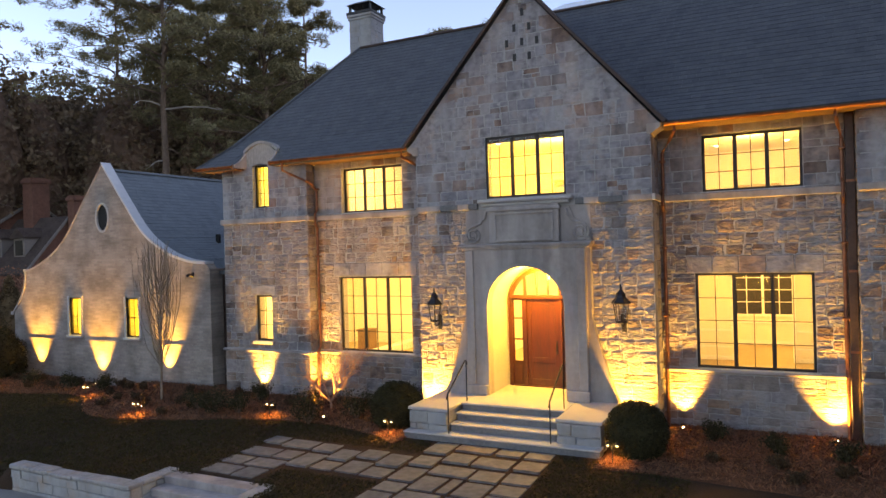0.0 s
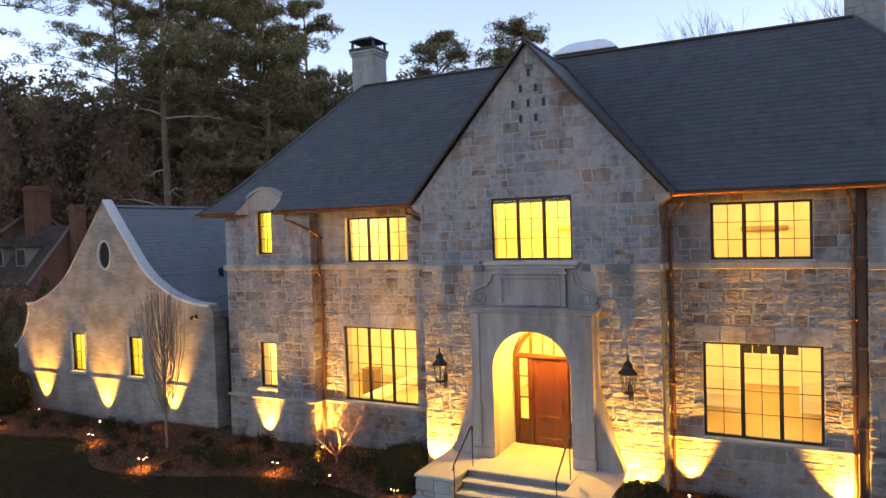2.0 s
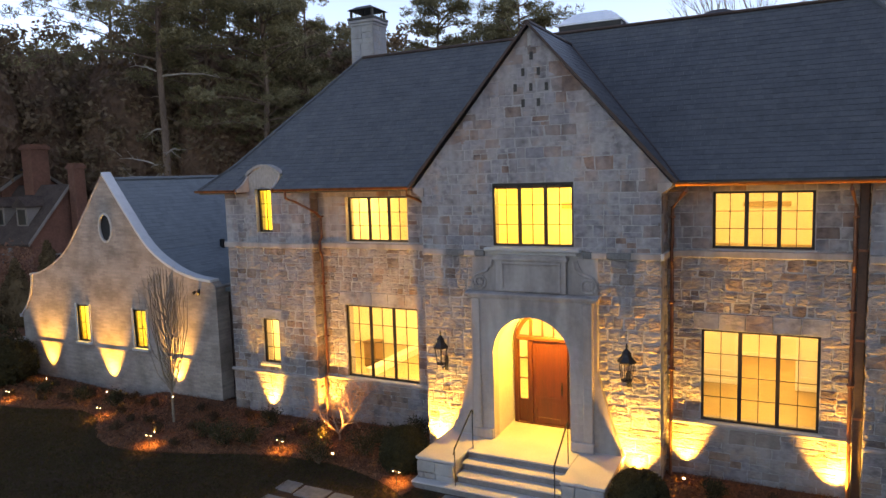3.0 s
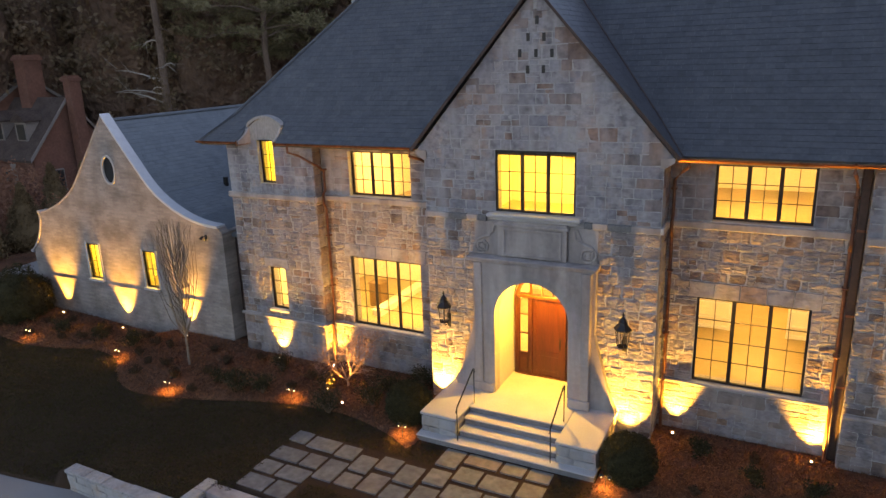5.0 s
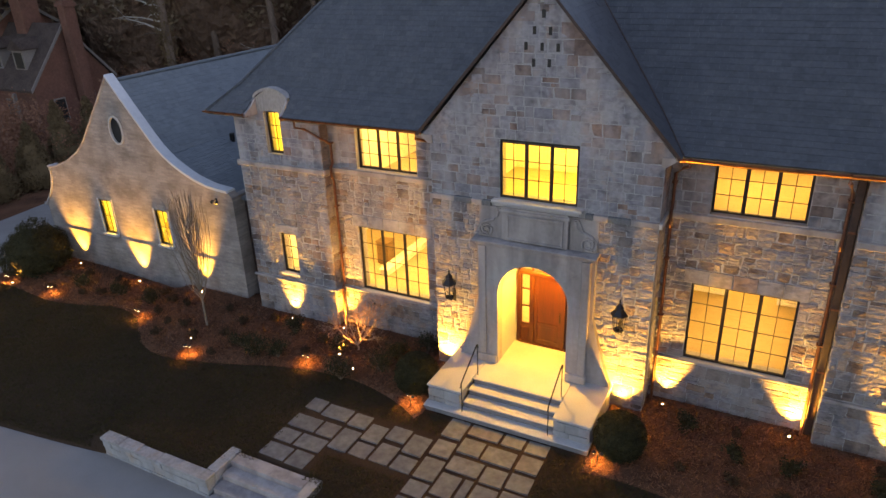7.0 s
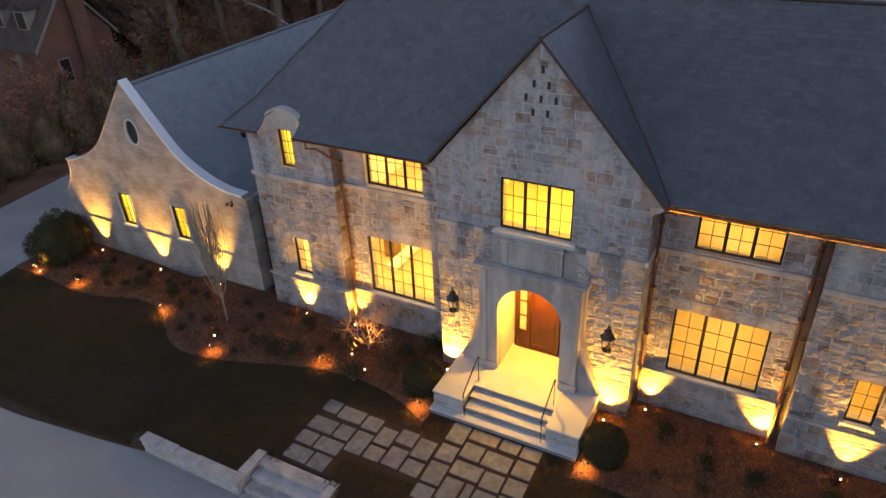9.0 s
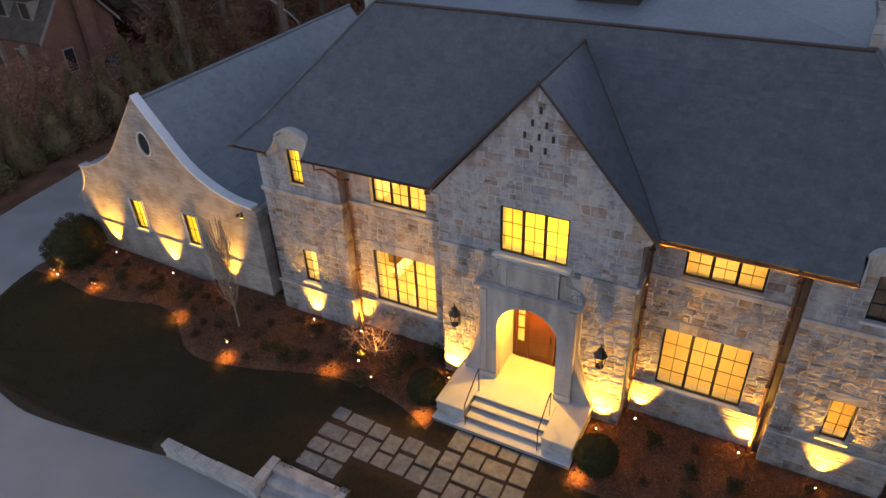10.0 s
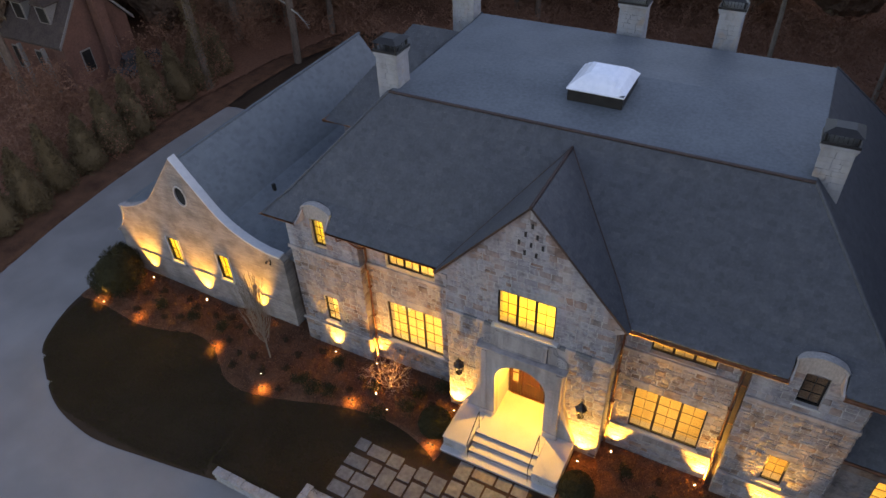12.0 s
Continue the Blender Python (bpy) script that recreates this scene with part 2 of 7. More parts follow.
def painted_brick():
    m, nt, p = shader("limewashed_brick")
    co, mp = nt.nodes.new("ShaderNodeTexCoord"), nt.nodes.new("ShaderNodeMapping")
    mp.inputs["Rotation"].default_value = (radians(90), 0, 0)
    nt.links.new(co.outputs["Object"], mp.inputs[0])
    b = nt.nodes.new("ShaderNodeTexBrick")
    b.inputs["Scale"].default_value = 1.0
    b.inputs["Brick Width"].default_value, b.inputs["Row Height"].default_value = 0.30, 0.085
    b.inputs["Mortar Size"].default_value = 0.008
    b.inputs["Color1"].default_value, b.inputs["Color2"].default_value = (0.385, 0.320, 0.280, 1), (0.285, 0.238, 0.212, 1)
    b.inputs["Mortar"].default_value = (0.31, 0.285, 0.255, 1)
    nt.links.new(mp.outputs[0], b.inputs["Vector"])
    c = mixed(nt, b.outputs[0], ramp(nt, [(0.35, (0.5, 0.48, 0.46)), (0.6, (1, 1, 1))], noise_tex(nt, 1.3)), 0.7, "MULTIPLY")
    c = mixed(nt, c, ramp(nt, [(0.3, (0.7, 0.68, 0.66)), (0.7, (1, 1, 1))], noise_tex(nt, 18)), 0.6, "MULTIPLY")
    nt.links.new(c, p.inputs["Base Color"])
    p.inputs["Roughness"].default_value = 0.92
    bumped(nt, p, b.outputs["Fac"], -0.9, 0.02)
    return m


LIMEWASH = painted_brick()


def glowing(name, color, strength):
    m, nt, p = shader(name)
    p.inputs["Emission Color"].default_value = (*color, 1)
    p.inputs["Emission Strength"].default_value = strength
    return m


BULB = glowing("lamp_glass", (1.0, 0.80, 0.5), 45.0)
DIM_BULB = glowing("frosted_lamp_glass", (1.0, 0.78, 0.42), 9.0)


def pane_glass():
    m = bpy.data.materials.new("window_glass")
    m.use_nodes = True
    nt = m.node_tree
    nt.nodes.clear()
    out, mix = nt.nodes.new("ShaderNodeOutputMaterial"), nt.nodes.new("ShaderNodeMixShader")
    tr, gl, fr = nt.nodes.new("ShaderNodeBsdfTransparent"), nt.nodes.new("ShaderNodeBsdfGlossy"), nt.nodes.new("ShaderNodeLayerWeight")
    gl.inputs["Roughness"].default_value = 0.02
    fr.inputs[0].default_value = 0.5
    steep, share = nt.nodes.new("ShaderNodeMath"), nt.nodes.new("ShaderNodeMath")
    steep.operation, share.operation = "POWER", "MULTIPLY_ADD"
    steep.inputs[1].default_value, share.inputs[1].default_value, share.inputs[2].default_value = 5.0, 0.9, 0.03
    nt.links.new(fr.outputs["Facing"], steep.inputs[0]), nt.links.new(steep.outputs[0], share.inputs[0])
    nt.links.new(share.outputs[0], mix.inputs[0]), nt.links.new(tr.outputs[0], mix.inputs[1]), nt.links.new(gl.outputs[0], mix.inputs[2])
    nt.links.new(mix.outputs[0], out.inputs[0])
    return m


GLASS = pane_glass()
DOME = plain("skylight_dome", (0.70, 0.75, 0.80), (0.85, 0.88, 0.92), 5, 1, 0.25, bump=0.0)


# ---- shaping ----
def box(bm, x0, x1, y0, y1, z0, z1, bevel=0.0):
    made = bmesh.ops.create_cube(bm, size=1, matrix=Matrix.LocRotScale(((x0 + x1) / 2, (y0 + y1) / 2, (z0 + z1) / 2), None, (x1 - x0, y1 - y0, z1 - z0)))
    if bevel:
        edges = {e for v in made["verts"] for e in v.link_edges}
        bmesh.ops.bevel(bm, geom=list(edges), offset=bevel, segments=1, affect="EDGES")


def prism(bm, outline, y0, y1):
    """An outline in x and z, pulled from y0 to y1."""
    a = [bm.verts.new((x, y0, z)) for x, z in outline]
    b = [bm.verts.new((x, y1, z)) for x, z in outline]
    fa, fb = bm.faces.new(a), bm.faces.new(b[::-1])
    n = len(a)
    for i in range(n):
        bm.faces.new((a[i], b[i], b[(i + 1) % n], a[(i + 1) % n]))
    bmesh.ops.recalc_face_normals(bm, faces=list({fa, fb} | {f for v in a + b for f in v.link_faces}))


def tube(bm, points, radii, sides=6):
    """A tapered round bar along points."""
    rings = []
    for i, p in enumerate(points):
        p = Vector(p)
        d = (Vector(points[min(i + 1, len(points) - 1)]) - Vector(points[max(i - 1, 0)])).normalized()
        u = d.orthogonal().normalized()
        w = d.cross(u)
        r = radii[i] if isinstance(radii, (list, tuple)) else radii
        rings.append([bm.verts.new(p + r * (math.cos(k * math.tau / sides) * u + math.sin(k * math.tau / sides) * w)) for k in range(sides)])
    for a, b in zip(rings, rings[1:]):
        for k in range(sides):
            best = k
            bm.faces.new((a[k], a[(k + 1) % sides], b[(best + 1) % sides], b[best]))
    if len(rings[0]) > 2:
        bm.faces.new(rings[0][::-1]), bm.faces.new(rings[-1])


def lathe(bm, at, profile, sides=16):
    """A turned shape from radius and height pairs."""
    rings = [[bm.verts.new((at[0] + r * math.cos(k * math.tau / sides), at[1] + r * math.sin(k * math.tau / sides), at[2] + z)) for k in range(sides)] for r, z in profile]
    for a, b in zip(rings, rings[1:]):
        for k in range(sides):
            bm.faces.new((a[k], a[(k + 1) % sides], b[(k + 1) % sides], b[k]))
    bm.faces.new(rings[0][::-1]), bm.faces.new(rings[-1])


def part(name, bm, material, parent=None, label="", smooth=False):
    me = bpy.data.meshes.new(name)
    bm.normal_update()
    bm.to_mesh(me)
    bm.free()
    me.materials.append(material)
    if smooth:
        for p in me.polygons:
            p.use_smooth = True
    ob = new(name, me)
    if parent:
        ob.parent = parent
    if label:
        tagged(ob, label)
    return ob


def boxpart(name, dims, material, parent=None, label="", bevel=0.0):
    bm = bmesh.new()
    box(bm, *dims, bevel)
    return part(name, bm, material, parent, label)


def structure(ob, label, category):
    return tagged(ob, label, category, kind="structure")


def base(name, at=(0, 0, 0)):
    ob = new(name)
    ob.location = at
    return ob


def soup(name, verts, faces, material, parent=None, label=""):
    me = bpy.data.meshes.new(name)
    me.from_pydata(verts, [], faces)
    me.materials.append(material)
    me.update()
    ob = new(name, me)
    if parent:
        ob.parent = parent
    if label:
        tagged(ob, label)
    return ob


# ---- ground ----
def smooth01(v):
    v = np.clip(v, 0, 1)
    return v * v * (3 - 2 * v)


def drive_level(x):
    return -0.12 - 0.53 * smooth01((np.asarray(x, float) + 21) / 11)


def curve_through(pts, n=8):
    """A closed or open smooth line through points (Catmull-Rom)."""
    out = []
    for i in range(len(pts) - 1):
        p0, p1, p2, p3 = (np.array(pts[min(max(k, 0), len(pts) - 1)], float) for k in (i - 1, i, i + 1, i + 2))
        for k in range(n):
            t = k / n
            out.append(0.5 * (2 * p1 + (p2 - p0) * t + (2 * p0 - 5 * p1 + 4 * p2 - p3) * t * t + (3 * p1 - p0 - 3 * p2 + p3) * t ** 3))
    out.append(np.array(pts[-1], float))
    return [tuple(p) for p in out]


def edge_distance(poly, px, py):
    """Signed distance to a closed outline (inside is plus) and the nearest place on it."""
    best, bx, by = np.full(px.shape, 1e9), px.copy(), py.copy()
    inside = np.zeros(px.shape, bool)
    n = len(poly)
    for i in range(n):
        (ax, ay), (cx, cy) = poly[i], poly[(i + 1) % n]
        dx, dy = cx - ax, cy - ay
        t = np.clip(((px - ax) * dx + (py - ay) * dy) / (dx * dx + dy * dy + 1e-12), 0, 1)
        qx, qy = ax + t * dx, ay + t * dy
        d = np.hypot(px - qx, py - qy)
        near = d < best
        best, bx, by = np.where(near, d, best), np.where(near, qx, bx), np.where(near, qy, by)
        if ay != cy:
            cross = ((ay > py) != (cy > py)) & (px < (cx - ax) * (py - ay) / (cy - ay) + ax)
            inside ^= cross
    return np.where(inside, best, -best), bx, by


LAWN_EDGE = curve_through([(-21.3, 1.0), (-22.2, -0.6), (-22.3, -2.6), (-21.4, -4.9), (-20.1, -5.95), (-18.05, -7.1), (-16.0, -7.52), (-14.7, -7.5), (-12.9, -7.22), (-11.15, -6.95), (-9.75, -6.73), (-9.3, -6.62)])
ISLAND = LAWN_EDGE + [(-5.95, -6.62), (-5.95, -5.75), (-3.35, -5.75), (-3.35, -6.7), (18, -6.7), (18, 1.5), (-21.3, 1.5)]
HOUSE_SIDE = LAWN_EDGE + [(-5.95, -6.62), (-5.95, -5.75), (-3.35, -5.75), (-3.35, -6.7), (40, -6.7), (40, 14), (-21.3, 14)]
BED_EDGE = curve_through([(-22.35, -2.1), (-20.9, -2.05), (-18.2, -2.3), (-16.6, -2.05), (-15.2, -1.65), (-14.0, -1.85), (-13.1, -2.45), (-12.2, -3.05), (-11.0, -3.2), (-9.3, -2.85), (-7.0, -2.15), (-5.0, -1.9), (-3.4, -2.2), (-2.3, -2.7)])
BED_LEFT = BED_EDGE + [(-2.2, -1.0), (-2.2, 1.2), (-21.3, 1.2)] + [p for p in LAWN_EDGE if p[1] > -2.0 and p[1] < 0.9]
BED_RIGHT = curve_through([(2.25, -2.75), (3.4, -2.7), (6.0, -2.9), (10.0, -3.1), (18.0, -3.0)]) + [(18, 1.8), (2.2, 1.4)]


def lawn_level(x, y):
    x, y = np.asarray(x, float), np.asarray(y, float)
    d, _, _ = edge_distance(ISLAND, x, y)
    inner, _, _ = edge_distance(HOUSE_SIDE, x, y)
    d = d + (inner - d) * smooth01((x + 15.2) / 3.4)
    low, top = drive_level(x), -0.15 * smooth01((-1.9 - y) / 2.6)
    wide = np.where(x < -10.2, 3.0, 0.05)
    return low + (top - low) * smooth01(d / wide)


def region(name, poly, step, level, material, label, category, lift=0.0, skirt=0.0, kind="structure"):
    xs, ys = [p[0] for p in poly], [p[1] for p in poly]
    gx, gy = np.arange(min(xs) - step, max(xs) + 2 * step, step), np.arange(min(ys) - step, max(ys) + 2 * step, step)
    px, py = np.meshgrid(gx, gy, indexing="ij")
    d, qx, qy = edge_distance(poly, px, py)
    cd, _, _ = edge_distance(poly, px[:-1, :-1] + step / 2, py[:-1, :-1] + step / 2)
    snap = d < step * 0.55
    px, py = np.where(snap, qx, px), np.where(snap, qy, py)
    pz = level(px, py) + lift
    index, verts, faces = {}, [], []

    def vid(i, j):
        if (i, j) not in index:
            index[(i, j)] = len(verts)
            verts.append((px[i, j], py[i, j], pz[i, j]))
        return index[(i, j)]

    count = {}
    for i, j in zip(*np.nonzero(cd > 0)):
        f = [vid(i, j), vid(i + 1, j), vid(i + 1, j + 1), vid(i, j + 1)]
        faces.append(f)
        for a, b in zip(f, f[1:] + f[:1]):
            count[(a, b)] = 1
    if skirt:
        under = {}
        for (a, b) in [e for e in count if (e[1], e[0]) not in count]:
            for v in (a, b):
                if v not in under:
                    under[v] = len(verts)
                    verts.append((verts[v][0], verts[v][1], verts[v][2] - skirt))
            faces.append([a, under[a], under[b], b])
    ob = soup(name, verts, faces, material)
    for p in ob.data.polygons:
        p.use_smooth = True
    return tagged(ob, label, category, kind=kind)


axis = np.concatenate([np.arange(-900, -60, 60.0), np.arange(-60, 60, 2.0), np.arange(60, 901, 60.0)])
gv = [(x, y, float(drive_level(x)) - 0.06) for x in axis for y in axis]
na = len(axis)
gf = [(i * na + j, (i + 1) * na + j, (i + 1) * na + j + 1, i * na + j + 1) for i in range(na - 1) for j in range(na - 1)]
structure(soup("ground", gv, gf, LITTER), "brown leaf-littered ground under the trees", "ground")
region("road", [(-20.6, 16.3), (-28.85, 16.3), (-29.05, 10.7), (-28.85, 5.8), (-28.4, 1.4), (-27.6, -2.8), (-27.6, -9), (-29, -40), (30, -40), (30, -5), (-20.6, -5)], 0.8, lambda x, y: drive_level(x), GRAVEL, "pale grey driveway curving round the lawn", "driveway")
region("lawn", ISLAND, 0.3, lawn_level, LAWN, "dark green mown lawn in front of the house", "lawn", 0.03, 0.6)
region("flower_bed", BED_LEFT, 0.2, lawn_level, MULCH, "pine-straw mulched bed along the house front", "garden bed", 0.07, 0.1)
region("flower_bed", BED_RIGHT, 0.25, lawn_level, MULCH, "pine-straw mulched bed beside the entrance steps", "garden bed", 0.07, 0.1)
region("flower_bed", [(-28.9, 16.3), (-29.1, 10.7), (-28.9, 5.8), (-28.45, 1.4), (-27.65, -2.8), (-27.7, -9), (-30.0, -9), (-30.4, -3), (-31.2, 6), (-31.6, 16), (-30.6, 24), (-28.2, 31), (-26.6, 31), (-28.6, 25), (-29.1, 19)], 0.4, lambda x, y: drive_level(x), MULCH, "pine-straw strip under the arborvitae row", "garden bed", 0.05, 0.1)


region("side_lawn", [(-20.6, 16.3), (-28.85, 16.3), (-29.05, 19.0), (-28.6, 24.6), (-26.6, 31), (-18, 34), (-12, 20), (-20.6, 18)], 0.6, lambda x, y: drive_level(x), LAWN, "dark mown lawn beyond the end of the drive", "lawn", 0.03, 0.1)


# ---- masonry ----
def wall_panel(name, x0, x1, z0, z1, y0, y1, holes, material, label):
    """An upright wall along x with rectangular openings right through it."""
    us = sorted({x0, x1, *(h[0] for h in holes), *(h[1] for h in holes)})
    zs = sorted({z0, z1, *(h[2] for h in holes), *(h[3] for h in holes)})
    solid = {}
    for i in range(len(us) - 1):
        for j in range(len(zs) - 1):
            cu, cz = (us[i] + us[i + 1]) / 2, (zs[j] + zs[j + 1]) / 2
            solid[(i, j)] = not any(h[0] < cu < h[1] and h[2] < cz < h[3] for h in holes)
    verts, faces = [], []

    def quad(*pts):
        faces.append(list(range(len(verts), len(verts) + 4)))
        verts.extend(pts)

    for (i, j), full in solid.items():
        if not full:
            continue
        a, b, c, d = us[i], us[i + 1], zs[j], zs[j + 1]
        quad((a, y0, c), (b, y0, c), (b, y0, d), (a, y0, d))
        quad((b, y1, c), (a, y1, c), (a, y1, d), (b, y1, d))
        if not solid.get((i - 1, j)):
            quad((a, y1, c), (a, y0, c), (a, y0, d), (a, y1, d))
        if not solid.get((i + 1, j)):
            quad((b, y0, c), (b, y1, c), (b, y1, d), (b, y0, d))
        if not solid.get((i, j - 1)):
            quad((a, y0, c), (a, y1, c), (b, y1, c), (b, y0, c))
        if not solid.get((i, j + 1)):
            quad((a, y1, d), (a, y0, d), (b, y0, d), (b, y1, d))
    return structure(soup(name, verts, faces, material), label, "wall")


def stone_mesh(seed, rough):
    """A block one unit wide and high, its face towards -y, uneven, with worn edges."""
    rng = random.Random(seed)
    bm = bmesh.new()
    steps = (-0.5, -0.40, 0.40, 0.5) if rough < 0.5 else (-0.5, -0.34, 0.30, 0.5)
    grid = []
    for i, u in enumerate(steps):
        row = []
        for j, w in enumerate(steps):
            edge = i in (0, 3) or j in (0, 3)
            y = ((-0.86 if rough > 0.4 else -0.92) - rng.uniform(-0.3, 0.2) * rough) if edge else (-1.0 + rng.uniform(-0.22, 0.2) * rough)
            k = 0.02 + 0.03 * rough
            row.append(bm.verts.new((u * (0.985 if edge else 1) + rng.uniform(-k, k), y, w * (0.985 if edge else 1) + rng.uniform(-k, k))))
        grid.append(row)
    for i in range(3):
        for j in range(3):
            bm.faces.new((grid[i][j], grid[i + 1][j], grid[i + 1][j + 1], grid[i][j + 1]))
    ring = [grid[i][0] for i in range(4)] + [grid[3][j] for j in range(1, 4)] + [grid[i][3] for i in (2, 1, 0)] + [grid[0][j] for j in (2, 1)]
    back = [bm.verts.new((v.co.x, 0.0, v.co.z)) for v in ring]
    for k in range(len(ring)):
        n = (k + 1) % len(ring)
        bm.faces.new((ring[n], ring[k], back[k], back[n]))
    bmesh.ops.recalc_face_normals(bm, faces=bm.faces)
    me = bpy.data.meshes.new("stone")
    bm.to_mesh(me)
    bm.free()
    return me


LIME_STONES = [stone_mesh(90 + k, 0.5) for k in range(4)]
for me in LIME_STONES:
    me.materials.append(CHIMNEY_STONE)
SMOOTH_STONES = [stone_mesh(k, 0.3) for k in range(6)]
ROUGH_STONES = [stone_mesh(20 + k, 0.6) for k in range(8)]
for me in SMOOTH_STONES:
    me.materials.append(ASHLAR)
for me in ROUGH_STONES:
    me.materials.append(FIELDSTONE)


def courses(left, right, z0, z1, holes, seed, course=0.34, wide=(0.3, 0.75), split=0.5):
    """Lays blocks into a wall face: a list of (u0, u1, z0, z1)."""
    rng = random.Random(seed)
    levels = sorted({z0, z1, *[h for o in holes for h in o[2:] if z0 < h < z1]})
    blocks = []
    for a, b in zip(levels, levels[1:]):
        n = max(1, round((b - a) / course))
        cuts = [a] + sorted(a + (b - a) * (k + rng.uniform(-0.2, 0.2)) / n for k in range(1, n)) + [b]
        for c, d in zip(cuts, cuts[1:]):
            lo, hi = max(left(c), left(d)), min(right(c), right(d))
            spans = [(lo, hi)]
            for o in holes:
                if o[2] < (c + d) / 2 < o[3]:
                    spans = [s for p, q in spans for s in ((p, min(q, o[0])), (max(p, o[1]), q)) if s[1] - s[0] > 0.03]
            for p, q in spans:
                u = p
                while u < q - 0.02:
                    w = rng.uniform(*wide)
                    if q - (u + w) < 0.2:
                        w = q - u
                    if w > wide[1] * 1.25:
                        w /= 2
                    if d - c > 0.22 and rng.random() < split:
                        m = c + (d - c) * rng.uniform(0.36, 0.64)
                        for e, f in ((c, m), (m, d)):
                            if w > 0.4 and rng.random() < 0.4:
                                k = u + w * rng.uniform(0.35, 0.65)
                                blocks.extend([(u, k, e, f), (k, u + w, e, f)])
                            else:
                                blocks.append((u, u + w, e, f))
                    else:
                        blocks.append((u, u + w, c, d))
                    u += w
    return blocks


def lay(parent, blocks, m, meshes, seed, proud=(0.05, 0.085), joint=0.014, most=300, near=None):
    """Sets the blocks before a wall: up to a number of them as stones of their own, the rest as one piece."""
    rng = random.Random(seed)
    order = sorted(blocks, key=near) if near else blocks
    rest_v, rest_f = [], []
    for n, (u0, u1, z0, z1) in enumerate(order):
        me = meshes[rng.randrange(len(meshes))]
        size = (max(0.02, u1 - u0 - joint), rng.uniform(*proud), max(0.02, z1 - z0 - joint))
        mm = m @ Matrix.LocRotScale(((u0 + u1) / 2, 0, (z0 + z1) / 2), None, size)
        if n < most:
            ob = new("stone", me)
            ob.parent = parent
            ob.matrix_world = mm
        else:
            k = len(rest_v)
            rest_v.extend(mm @ v.co for v in me.vertices)
            rest_f.extend([k + i for i in p.vertices] for p in me.polygons)
    if rest_v:
        tagged(soup("stonework", rest_v, rest_f, meshes[0].materials[0], parent), kind="stuff")


STRING0, STRING1, PLINTH = 5.28, 5.45, 1.36
EAVE = 7.05
FACE_X = Matrix.Rotation(radians(90), 4, "Z")


def front(y):
    return Matrix.Translation((0, y, 0))


def side(x):
    """Blocks on a wall that faces +x; their first measure runs along y."""
    return Matrix.Translation((x, 0, 0)) @ FACE_X


def stone_front(name, x0, x1, y, holes, label, seed, top=EAVE + 0.05, skip=(), inset=(0, 0)):
    wall = wall_panel(name, x0 + inset[0], x1 - inset[1], -0.8, top, y + 0.008, y + 0.42, holes, MORTAR, label)
    cut = list(holes) + list(skip)
    blocks = courses(lambda z: x0, lambda z: x1, STRING1, top, cut, seed, 0.26, (0.2, 0.5), 0.2)
    lay(wall, blocks, front(y + 0.06), SMOOTH_STONES, seed, (0.054, 0.066), 0.012)
    low = courses(lambda z: x0, lambda z: x1, PLINTH + 0.06, STRING0, cut, seed + 1, 0.25, (0.15, 0.42), 0.35)
    lay(wall, low, front(y + 0.06), ROUGH_STONES, seed, (0.058, 0.074), 0.008, near=lambda b: b[2])
    foot = courses(lambda z: x0, lambda z: x1, -0.25, PLINTH - 0.04, skip, seed + 2, 0.30, (0.25, 0.6), 0.5)
    bm = bmesh.new()
    box(bm, x0, x1, y - 0.055, y + 0.015, -0.8, PLINTH - 0.02)
    plinth = part("plinth", bm, MORTAR, wall)
    tagged(plinth, "projecting stone plinth")
    lay(wall, foot, front(y - 0.04), ROUGH_STONES, seed + 5, (0.03, 0.045), 0.012)
    return wall


def band(name, x0, x1, y, z0, z1, proud, label, bevel=0.02, material=None, returns=()):
    bm = bmesh.new()
    box(bm, x0, x1, y - proud, y + 0.018, z0, z1, bevel)
    for x, ya, yb in returns:
        box(bm, x, x + proud, ya, yb, z0 + 0.002, z1 - 0.002, bevel)
    return structure(part(name, bm, material or LIMESTONE), label, "stone band")


BAY, WING = 0.93, 0.55
INNER, WEST_END, EAST_END = 7.0, -10.3, 10.12
W_WING_LOW = {-1: (-9.08, -8.44, 1.67, 3.07), 1: (8.27, 8.92, 1.69, 3.06)}
W_WING_UP = {-1: (-9.06, -8.46, 5.76, 7.08), 1: (8.27, 8.93, 5.74, 7.08)}
DORMER_X = {-1: -8.70, 1: 8.57}
W_BAY_LOW, W_BAY_UP = (3.76, 6.2, 1.42, 3.6), (3.97, 6.03, 5.48, 6.78)
W_GABLE = (-1.02, 1.02, 5.56, 7.09)


def mirrored(h):
    return (-h[1], -h[0], h[2], h[3])


